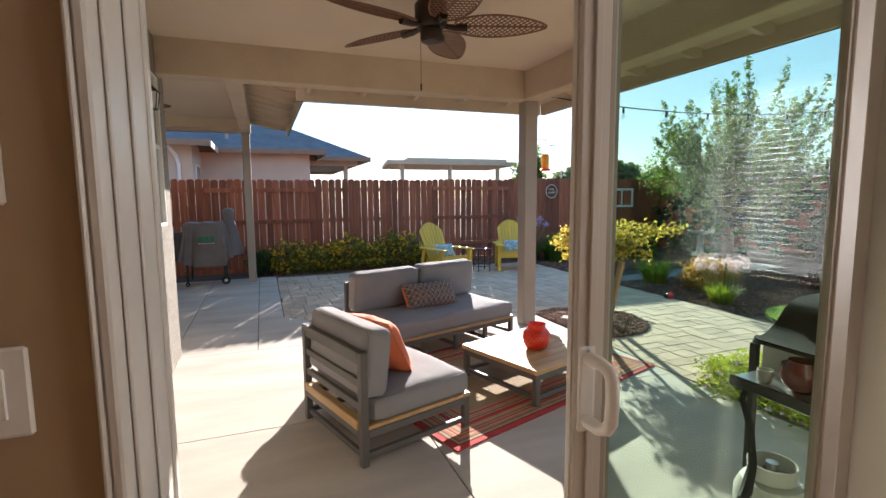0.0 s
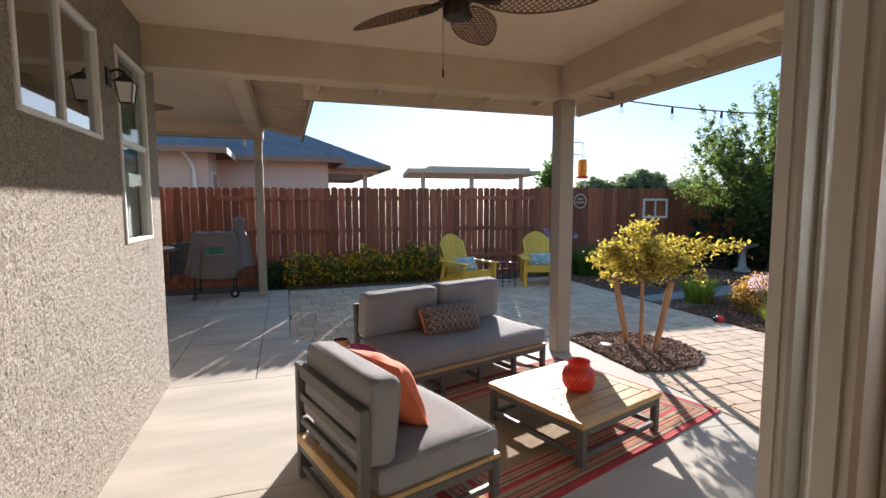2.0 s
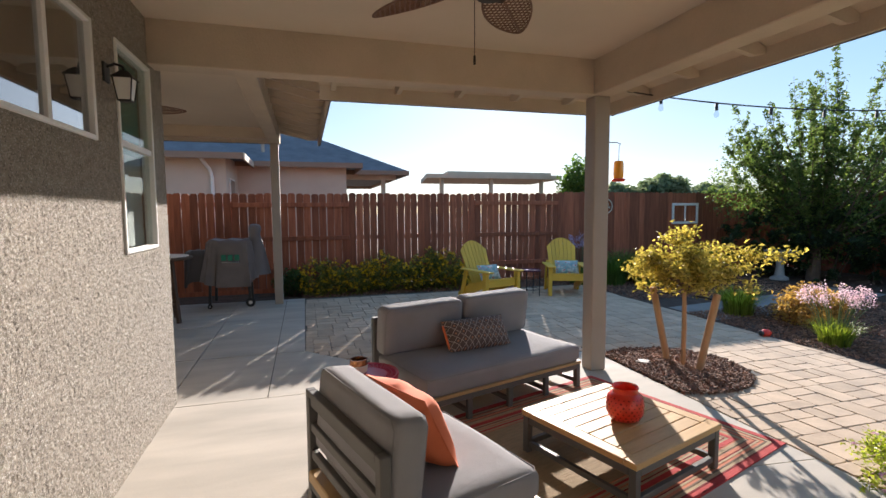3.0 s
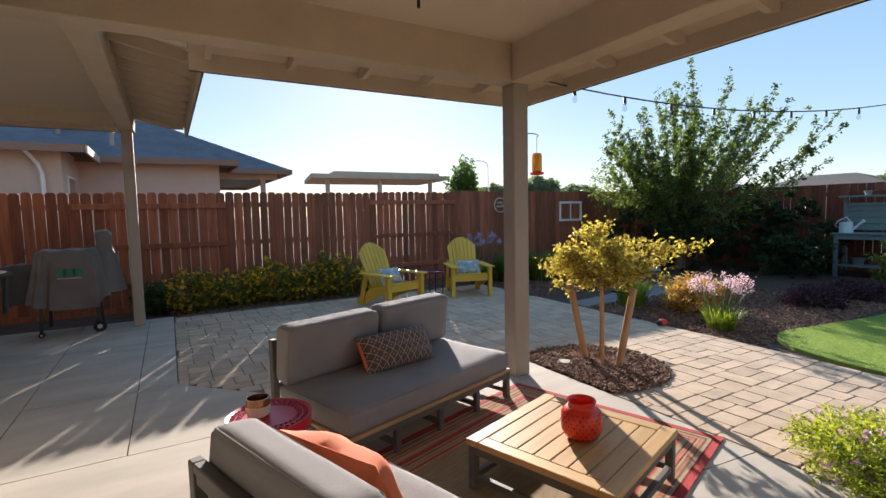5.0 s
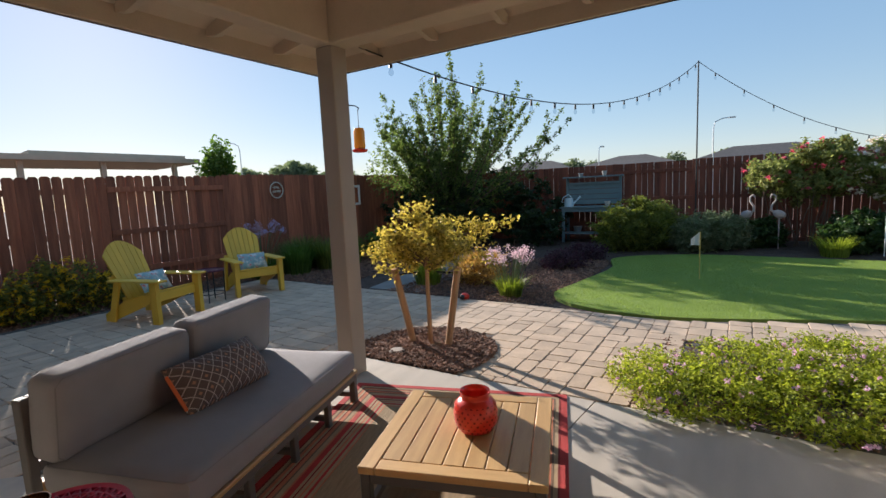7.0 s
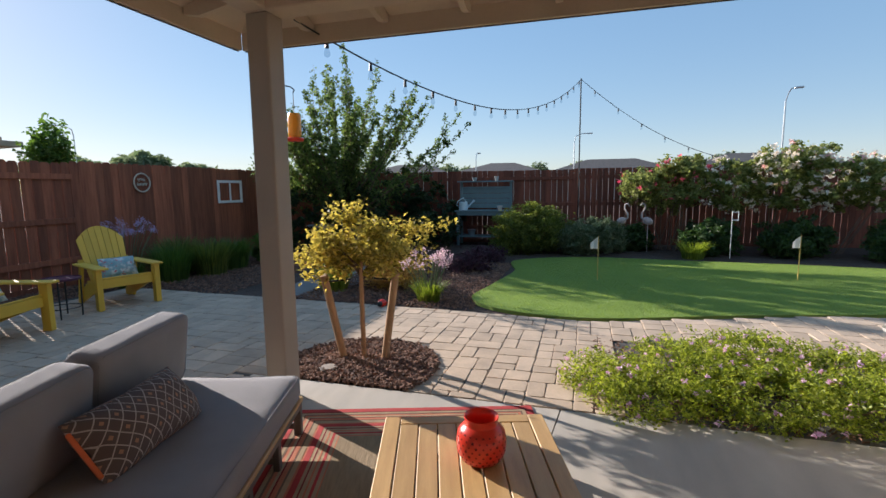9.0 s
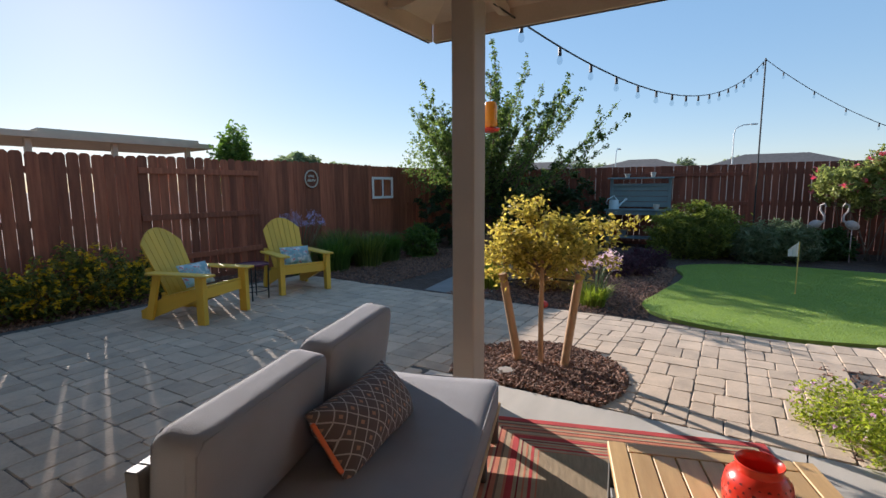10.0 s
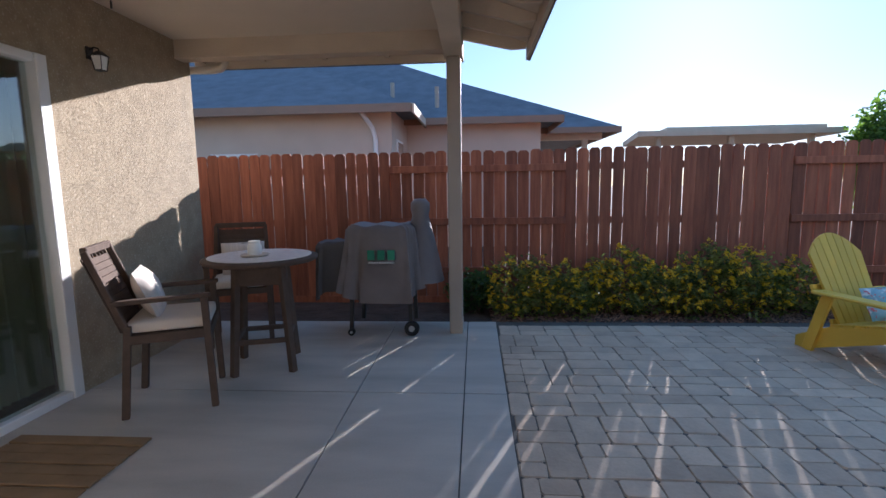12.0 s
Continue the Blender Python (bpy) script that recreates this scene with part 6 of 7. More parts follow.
BULB = glass_material("bulb_glass", (0.85, 0.88, 0.9))
POLE = (12.75, 3.13, 4.13)
string_lights("string_lights", (3.2, 5.0, 2.70), POLE, 0.68, 17, "black cable with clear hanging bulbs over the yard")
string_lights("string_lights", POLE, (13.55, -0.8, 2.05), 0.36, 7, "black cable with clear hanging bulbs over the side fence")
pl = thing("light_pole", pose(POLE[0], POLE[1], -0.03), "slim dark pole holding string lights at the fence", "pole")
part("shaft", rod((0, 0, 0), (0, 0, POLE[2] + 0.05), 0.016), BLACK, pl)


# ---- planting ----
def rounded(outline, n=6):
    """Closed smooth outline through the given points."""
    k = len(outline)
    out = []
    for i in range(k):
        p0, p1, p2, p3 = (Vector(outline[(i + d) % k]) for d in (-1, 0, 1, 2))
        for s in range(n):
            t = s / n
            q = 0.5 * ((2 * p1) + (p2 - p0) * t + (2 * p0 - 5 * p1 + 4 * p2 - p3) * t * t + (3 * p1 - p0 - 3 * p2 + p3) * t ** 3)
            out.append((q.x, q.y))
    return out


GREEN_EDGE = rounded([(5.75, 3.9), (6.3, 4.42), (7.2, 4.33), (8.6, 4.15), (9.8, 4.3), (10.55, 3.0), (10.45, 1.0), (10.3, -1.2), (9.8, -3.2), (8.3, -3.8), (7.0, -2.6), (6.62, -0.6), (6.15, 1.2), (5.62, 2.85)])
green = structure("putting_green", slab(GREEN_EDGE, -0.06, 0.012), TURF, "smooth green artificial putting turf", "lawn")
def turf_pile(outline, k, seed):
    """Short upright fibres all over the green."""
    rg = np.random.default_rng(seed)
    ring_ = np.array(outline)
    p = rg.uniform(ring_.min(0), ring_.max(0), (k, 2))
    inside = np.zeros(k, bool)
    for (xa, ya), (xb, yb) in zip(ring_, np.roll(ring_, -1, 0)):
        cross = ((ya > p[:, 1]) != (yb > p[:, 1]))
        inside ^= cross & (p[:, 0] < (xb - xa) * (p[:, 1] - ya) / (yb - ya + 1e-12) + xa)
    p = p[inside]
    a = rg.uniform(0, math.pi, len(p))
    w = np.stack([np.cos(a), np.sin(a)], 1) * rg.uniform(0.003, 0.006, len(p))[:, None]
    v = np.zeros((len(p), 3, 3))
    v[:, 0, :2], v[:, 1, :2], v[:, 2, :2] = p - w, p + w, p + rg.normal(size=(len(p), 2)) * 0.003
    v[:, :2, 2] = 0.010
    v[:, 2, 2] = 0.012 + rg.uniform(0.004, 0.009, len(p))
    me = bpy.data.meshes.new("turf_pile")
    me.from_pydata(v.reshape(-1, 3).tolist(), [], np.arange(len(p) * 3).reshape(-1, 3).tolist())
    me.materials.append(TURF_BLADE)
    return me


tagged(part("turf_pile", turf_pile(GREEN_EDGE, 330000, 4), None, green), "short green artificial turf fibres", kind="stuff")
path = structure("garden_path", slab([(5.85, 7.35), (10.4, 8.0), (10.5, 7.1), (8.5, 6.6), (5.85, 6.4)], -0.08, -0.022), material("path_grey", (0.24, 0.225, 0.21), 0.9, 0.2, 3, 60, 0.3), "grey concrete garden path between beds", "path")
ring = structure("tree_ring", slab([(3.63 + 0.71 * math.cos(a), 4.8 + 0.69 * math.sin(a)) for a in [math.radians(d) for d in range(-125, 126, 8)]], -0.1, -0.006), SOIL, "round bark mulch bed round the small tree", "planting bed")


def chips(name, places, seed, label):
    rng = np.random.default_rng(seed)
    k = len(places)
    verts, faces = [], []
    for (px, py, pz), a, l, w in zip(places, rng.uniform(0, 6.28, k), rng.uniform(0.018, 0.055, k), rng.uniform(0.008, 0.018, k)):
        ca, sa = math.cos(a), math.sin(a)
        tz = rng.normal() * 0.4 * l
        n0 = len(verts)
        for sl, sw, z in ((-1, -1, 0), (1, -1, 0), (1, 1, 0), (-1, 1, 0), (-0.8, -0.6, 0.009), (0.8, -0.6, 0.009), (0.8, 0.6, 0.009), (-0.8, 0.6, 0.009)):
            verts.append((px + ca * sl * l / 2 - sa * sw * w / 2, py + sa * sl * l / 2 + ca * sw * w / 2, pz + z + sl * tz / 2))
        faces += [(n0 + 4, n0 + 5, n0 + 6, n0 + 7)] + [(n0 + i, n0 + (i + 1) % 4, n0 + 4 + (i + 1) % 4, n0 + 4 + i) for i in range(4)]
    me = bpy.data.meshes.new(name)
    me.from_pydata(verts, [], faces)
    me.materials.append(CHIP)
    return tagged(new(name, me), label, "mulch", kind="stuff")


rng = np.random.default_rng(11)
pl1 = []
while len(pl1) < 5200:
    q = rng.uniform((3.24, 4.1), (4.36, 5.5))
    if (q[0] - 3.63) ** 2 / 0.5 + (q[1] - 4.8) ** 2 / 0.47 < 1.0:
        pl1.append((q[0], q[1], -0.006 + rng.uniform(0, 0.025)))
chips("bark_chips", pl1, 1, "brown bark chips round the small tree")
pl2 = [(x, y, -0.03 + rng.uniform(0, 0.03)) for x, y in rng.uniform((5.75, 4.3), (9.5, 6.9), (9000, 2))]
pl2 += [(x, y, -0.03 + rng.uniform(0, 0.03)) for x, y in rng.uniform((0.1, 9.98), (6.5, 10.9), (5000, 2))]
pl2 += [(x, y, -0.03 + rng.uniform(0, 0.03)) for x, y in rng.uniform((3.25, 0.6), (4.9, 2.9), (3500, 2))]
pl2 += [(x, y, -0.03 + rng.uniform(0, 0.03)) for x, y in rng.uniform((5.8, 8.02), (10.0, 10.85), (8000, 2))]
chips("bark_chips", pl2, 2, "brown bark chips over the planting beds")


def shrub(name, x, y, blobs, count, size, mat, label, petals=None, seed=0, stems=9, aspect=1.8):
    """A bush: woody stems, many leaves over several uneven masses, blossoms where it has them."""
    s = thing(name, pose(x, y, -0.03), label, "shrub")
    rg = np.random.default_rng(seed)
    st_ = bmesh.new()
    for i in range(stems):
        bx = blobs[i % len(blobs)]
        tip = Vector((bx[0] + rg.normal() * bx[3] * 0.4, bx[1] + rg.normal() * bx[4] * 0.4, bx[2] + bx[5] * 0.3))
        foot = Vector((bx[0] * 0.7 + rg.normal() * 0.05, bx[1] * 0.7 + rg.normal() * 0.05, 0))
        tube([foot, foot.lerp(tip, 0.5) + Vector((rg.normal() * 0.03, rg.normal() * 0.03, 0)), tip], [0.012, 0.008, 0.003], 5, st_)
    part("stem", st_, BARK, s)
    tot = sum(b[3] * b[4] + b[5] * b[3] for b in blobs)
    pts = np.concatenate([clumps(rg, int(count * (b[3] * b[4] + b[5] * b[3]) / tot), blob_points(rg, 90 if size > 0.03 else 320, b[:3], b[3:6], 0.5), np.array((0.05, 0.05, 0.04)) * min(1.0, size / 0.03)) for b in blobs])
    pts = pts[pts[:, 2] > 0.01]
    part("foliage", leaves_mesh("leaves", pts, size, mat, aspect, 0.3, seed), None, s)
    if petals:
        for pm, pc, psz, hi in petals:
            pp = np.concatenate([blob_points(rg, max(4, int(pc * (b[3] * b[4]) / sum(q[3] * q[4] for q in blobs))), b[:3], np.array(b[3:6]) * 1.04, 0.9) for b in blobs])
            pp = pp[pp[:, 2] > hi]
            pp = clumps(rg, len(pp) * 10, pp, (psz * 0.5, psz * 0.5, psz * 0.4))
            tagged(part("bloom", leaves_mesh("blossoms", pp, psz, pm, 1.1, 0.1, seed + 5), None, s), kind="stuff")
    return s


hb = []
hr = random.Random(3)
for i in range(11):
    hb.append((-1.65 + i * 0.33, hr.uniform(-0.12, 0.08), hr.uniform(0.22, 0.36), hr.uniform(0.26, 0.36), 0.33, hr.uniform(0.24, 0.46)))
shrub("flowering_hedge", 2.0, 10.42, hb, 12500, 0.034, LEAF_HEDGE, "low green hedge with small yellow flowers by the fence", [(PETAL_YELLOW, 1300, 0.027, 0.10)], 1, 22)
shrub("shrub", -0.1, 10.5, [(0, 0, 0.25, 0.28, 0.25, 0.27)], 1800, 0.035, LEAF_DARK, "small dark green shrub by the fence", None, 31)
# lantana beside the slab
lb = [(-0.1, 0.55, 0.10, 0.42, 0.45, 0.15), (0.4, 0.2, 0.13, 0.52, 0.50, 0.17), (0.0, -0.2, 0.13, 0.50, 0.50, 0.17), (0.7, -0.3, 0.14, 0.52, 0.50, 0.17), (0.5, -0.8, 0.13, 0.55, 0.45, 0.17), (0.0, -0.85, 0.12, 0.45, 0.45, 0.16), (0.2, 0.82, 0.07, 0.42, 0.36, 0.12)]
shrub("lantana_bush", 3.60, 1.95, lb, 38000, 0.0165, LEAF_LANTANA, "bright green lantana bush with mauve flower heads", [(PETAL_PINK, 300, 0.0195, 0.10)], 2, 20)


def grass_tuft(name, x, y, h, spread, count, mat, label, seed, flowers=None):
    g = thing(name, pose(x, y, -0.03), label, "plant")
    part("foliage", blades_mesh("blades", (0, 0, 0), count, h, spread, mat, 0.014, seed), None, g)
    if flowers:
        pm, k, fh, sp = flowers
        rg = np.random.default_rng(seed)
        st_ = bmesh.new()
        heads = []
        for i in range(k):
            a = rg.uniform(0, 6.28)
            r = sp * math.sqrt(rg.uniform(0.05, 1))
            tip = Vector((r * math.cos(a), r * math.sin(a), fh * rg.uniform(0.8, 1.1)))
            tube([(0.3 * tip.x, 0.3 * tip.y, 0), tuple(tip * 0.6 + Vector((0, 0, 0.02))), tuple(tip)], 0.004, 5, st_)
            heads.append(tuple(tip))
        part("flower_stalk", st_, LEAF_GREY, g)
        tagged(part("bloom", leaves_mesh("flower_heads", clumps(rg, k * 40, heads, (0.028, 0.028, 0.03)), 0.018, pm, 1.3, 0.1, seed), None, g), kind="stuff")
    return g


grass_tuft("society_garlic", 6.1, 4.98, 0.36, 0.42, 420, LEAF_LIME, "bright grassy tuft with mauve flower heads", 5, (PETAL_MAUVE_PALE, 34, 0.62, 0.34))
shrub("dwarf_shrub", 6.75, 5.75, [(0, 0, 0.25, 0.42, 0.4, 0.26), (0.4, 0.2, 0.22, 0.35, 0.35, 0.22)], 4200, 0.03, leaf_material("leaf_rust", (0.24, 0.13, 0.04), (0.50, 0.33, 0.10), 0.45), "low rust and gold leaved shrub in mulch", None, 6)
grass_tuft("grass_clump", 6.45, 6.6, 0.55, 0.55, 520, LEAF_LIME, "bright green grassy clump at the bed's edge", 7)
shrub("purple_shrub", 8.6, 5.0, [(0, 0, 0.12, 0.4, 0.4, 0.17)], 2200, 0.03, leaf_material("leaf_plum", (0.035, 0.012, 0.02), (0.09, 0.03, 0.045), 0.3), "dark plum leaved shrub in mulch", None, 8)
shrub("purple_shrub", 9.7, 4.9, [(0, 0, 0.13, 0.4, 0.4, 0.17)], 2200, 0.03, bpy.data.materials["leaf_plum"], "dark plum leaved shrub in mulch", None, 9)
grass_tuft("agapanthus", 5.95, 10.1, 0.55, 0.7, 520, LEAF_MID, "strappy green plant with lilac flower heads", 10, (leaf_material("petal_lilac", (0.42, 0.36, 0.58), (0.60, 0.54, 0.74), 0.4), 26, 0.98, 0.5))
for i, (gx, gy, gh) in enumerate(((6.5, 9.75, 0.72), (7.2, 9.55, 0.75), (7.85, 9.6, 0.7), (7.1, 10.2, 0.8))):
    grass_tuft("grass_clump", gx, gy, gh * 1.08, 0.75, 760, LEAF_OLIVE if i % 2 else LEAF_MID, "mid green arching ornamental grass by the fence", 20 + i)
shrub("shrub", 8.7, 9.3, [(0, 0, 0.3, 0.36, 0.34, 0.34)], 2600, 0.05, LEAF_MID, "mid green leafy shrub beside the path", None, 30)
for i, (sx_, sy_, r, h, ma, lb_) in enumerate(((11.4, 4.15, 0.80, 0.72, LEAF_OLIVE, "large loose green shrub beside the potting bench"), (11.6, 2.75, 0.7, 0.5, LEAF_GREY, "silver sage shrub along the side fence"), (12.3, 1.9, 0.45, 0.40, LEAF_DARK, "dark green shrub along the side fence"), (11.7, 0.3, 0.55, 0.48, LEAF_DARK, "dark green shrub under the roses"), (11.9, -1.4, 0.7, 0.5, LEAF_DARK, "dark green shrub under the roses"), (11.6, -3.2, 0.7, 0.55, LEAF_DARK, "dark green shrub under the roses"))):
    shrub("shrub", sx_, sy_, [(0, 0, h * 0.75, r, r, h * 0.85), (r * 0.5, -r * 0.4, h * 0.7, r * 0.7, r * 0.7, h * 0.7), (-r * 0.4, r * 0.5, h * 0.6, r * 0.7, r * 0.6, h * 0.7)], 13000 if i < 2 else 6500, 0.028 if i < 2 else 0.05, ma, lb_, None, 40 + i, 10, 4.2 if i < 2 else 1.8)
grass_tuft("grass_clump", 11.1, 0.75, 0.5, 0.6, 420, LEAF_LIME, "yellow-green grassy clump under the roses", 47)
# hanging flower cluster shrub beside bench, climbing roses
LEAF_ROSE_SUN = leaf_material("leaf_rose_yellow_green", (0.10, 0.13, 0.035), (0.34, 0.36, 0.12), 0.5)
shrub("rose_bush", 12.45, 1.35, [(0, 0.3, 1.5, 0.55, 0.5, 0.42), (0, -0.25, 1.35, 0.6, 0.6, 0.55), (0.05, -0.8, 1.6, 0.6, 0.6, 0.55), (0, -0.5, 1.9, 0.4, 0.5, 0.3)], 11000, 0.055, LEAF_ROSE_SUN, "tall climbing rose with red blooms at the fence", [(PETAL_RED, 90, 0.06, 1.2)], 60, 16, 1.5)
shrub("rose_bush", 12.4, -0.3, [(0, 0.0, 1.5, 0.65, 0.7, 0.62), (-0.1, -0.9, 1.65, 0.7, 0.8, 0.7), (0.1, -1.9, 1.6, 0.75, 0.9, 0.65), (-0.1, -1.0, 2.0, 0.5, 0.7, 0.32), (0.1, -2.9, 1.55, 0.7, 0.8, 0.6)], 17000, 0.058, LEAF_ROSE_SUN, "tall climbing rose with cream blooms at the fence", [(PETAL_PALE, 330, 0.06, 0.9), (PETAL_BLUSH, 90, 0.06, 1.4)], 61, 20, 1.5)

# staked golden tree in the mulch ring
tr = thing("small_tree", pose(3.80, 4.83, -0.01), "young staked tree with a golden leafy crown", "tree")
part("trunk", tube([(0, 0, 0), (0.01, 0.01, 0.4), (-0.01, 0, 0.75), (0.0, 0.0, 1.0)], [0.024, 0.022, 0.019, 0.014], 8), STAKE, tr, smooth=True)
limb = bmesh.new()
rg = np.random.default_rng(77)
tips = []
for i in range(15):
    a = i * 2.4 + rg.uniform(-0.3, 0.3)
    up = rg.uniform(-0.04, 0.32)
    ln = rg.uniform(0.26, 0.52)
    if i == 4:
        a, ln, up = radians(-35), 0.80, 0.28
    base_ = Vector((0, 0, rg.uniform(0.72, 1.0)))
    end = base_ + Vector((math.cos(a) * ln, math.sin(a) * ln, up))
    mid = base_.lerp(end, 0.5) + Vector((0, 0, 0.06))
    tube([base_, mid, end], [0.012, 0.008, 0.004], 6, limb)
    for q in (0.35, 0.5, 0.62, 0.75, 0.87, 1.0):
        p = base_.lerp(end, q) + Vector((0, 0, 0.06 * math.sin(math.pi * q)))
        for _ in range(3):
            tips.append(tuple(p + Vector((rg.normal() * 0.06, rg.normal() * 0.06, rg.normal() * 0.05))))
part("branch", limb, BARK, tr)
part("crown", leaves_mesh("crown", clumps(rg, 6600, tips, (0.045, 0.045, 0.035)), 0.032, LEAF_GOLD, 1.5, 0.25, 3), None, tr, "golden yellow foliage")
for (fx, fy, tx, ty) in ((3.775, 5.014, 3.66, 5.12), (3.807, 4.638, 3.92, 4.56)):
    sk = thing("tree_stake", pose(fx, fy, -0.02), "round tan wooden stake leaning beside the tree", "stake", "tree stakes")
    part("shaft", rod((0, 0, 0), (tx - fx, ty - fy, 0.78), 0.034, 0.034, 14), STAKE, sk, smooth=True)
    part("tie", tube([(tx - fx, ty - fy, 0.72), ((tx + 0 - fx) * 0.3 + (3.8 - fx) * 0.7, (ty - fy) * 0.3 + (4.83 - fy) * 0.7, 0.74)], 0.008, 6), RUBBER, sk)
lbug = thing("garden_ladybug", pose(5.62, 5.45, 0.0), "small red ladybug ornament at the bed's edge", "ornament")
o = bmesh.new()
bmesh.ops.create_uvsphere(o, u_segments=16, v_segments=8, radius=0.06, matrix=Matrix.Diagonal((1.2, 1, 0.8, 1)) @ pose(0, 0, 0.045))
part("shell", o, RED_GLAZE, lbug, smooth=True)
o = bmesh.new()
bmesh.ops.create_uvsphere(o, u_segments=12, v_segments=8, radius=0.035, matrix=pose(-0.075, 0, 0.04))
part("head", o, BLACK, lbug, smooth=True)

vc = thing("valve_cover", pose(3.47, 5.0, 0.0) @ Matrix.Diagonal((0.75, 0.75, 0.9, 1)), "weathered round valve cover among the bark chips", "valve cover")
part("rim", lathe([(0.10, -0.02), (0.10, 0.022), (0.094, 0.028), (0.086, 0.024), (0.0, 0.024)], 28), TAUPE, vc, smooth=True)
part("lid", lathe([(0.084, 0.0245), (0.082, 0.031), (0.0, 0.034)], 28), TAUPE, vc, smooth=True)

# big tree in the far corner
bigt = thing("fruit_tree", pose(11.1, 8.9, -0.03), "large leafy tree with upright shoots in the corner", "tree")
rg = np.random.default_rng(5)
lim = bmesh.new()
tube([(0, 0, 0), (0.05, 0, 0.5), (0.0, 0.05, 1.0)], [0.14, 0.11, 0.10], 10, lim)
tuft, inner = [], []
for i in range(64):
    a = i * 2.39996 + rg.uniform(-0.2, 0.2)
    east = math.cos(a - radians(-34))
    if i % 5 == 0:
        ele, ln = rg.uniform(1.1, 1.42), rg.uniform(3.0, 4.2)
    elif east > 0.1:
        ele, ln = rg.uniform(0.28, 0.9), rg.uniform(3.1, 4.4)
    else:
        ele, ln = rg.uniform(0.5, 1.05), rg.uniform(2.3, 3.6)
    pts = [Vector((0, 0, rg.uniform(0.6, 1.3)))]
    d = Vector((math.cos(a) * math.cos(ele), math.sin(a) * math.cos(ele), math.sin(ele)))
    for q in range(1, 11):
        d = (d + Vector((rg.normal() * 0.05, rg.normal() * 0.05, 0.04))).normalized()
        pts.append(pts[-1] + d * ln / 10)
    tube(pts, [0.034, 0.029, 0.025, 0.021, 0.017, 0.014, 0.011, 0.008, 0.006, 0.004, 0.002], 6, lim)
    for q in range(4, 11):
        for r in range(5):
            tuft.append(tuple(pts[q - 1].lerp(pts[q], rg.uniform()) + Vector((rg.normal(), rg.normal(), rg.normal())) * 0.03))
        if q < 9:
            tw = (d * 0.8 + Vector((rg.normal() * 0.5, rg.normal() * 0.5, abs(rg.normal()) * 0.5 + 0.2))).normalized() * rg.uniform(0.25, 0.65)
            tube([pts[q], pts[q] + tw * 0.5, pts[q] + tw], [0.007, 0.004, 0.002], 5, lim)
            for r in range(6):
                tuft.append(tuple(pts[q] + tw * rg.uniform(0.2, 1.0)))
    for q in range(1, 5):
        for r in range(5):
            inner.append(tuple(pts[q] + Vector((rg.normal(), rg.normal(), rg.normal())) * 0.24))
for i in range(70):
    q = rg.normal(size=3)
    inner += [tuple(np.array((-1.2, 0.95, 2.0)) + q / np.linalg.norm(q) * np.array((0.75, 0.6, 0.75)) * rg.uniform(0.4, 1.0))] * 3
part("trunk", lim, BARK, bigt)
crown_points = np.concatenate([clumps(rg, 30000, tuft, (0.035, 0.035, 0.035)), clumps(rg, 7500, inner, (0.12, 0.12, 0.12))])
part("crown", leaves_mesh("crown", crown_points, 0.046, LEAF_TREE, 1.8, 0.3, 8), None, bigt, "mid green leaves on upright shoots")
# shrubs below the crown, their shade painted into the leaves
shrub("tree_understorey", 11.2, 8.6, [(0.3, 0.1, 1.0, 1.2, 1.2, 1.05), (-0.5, 1.1, 0.9, 1.0, 0.9, 0.95), (1.0, -0.7, 0.95, 1.0, 1.2, 0.95), (1.5, -1.5, 0.8, 0.8, 0.9, 0.85), (0.5, -1.9, 0.5, 0.7, 0.7, 0.5)], 20000, 0.058, LEAF_SHADE, "dense shrubs under the large tree, shade put into their leaf colour", None, 51, 16)


# ---- beyond the fences ----
FASCIA_TAN = material("neighbour_fascia_brown", (0.24, 0.155, 0.105), 0.6, 0.12, 3, 60, 0.1)


ROOF_BROWN = material("roof_shingle_brown_grey", (0.12, 0.105, 0.095), 0.9, 0.25, 3, 25, 0.5, 0.02)


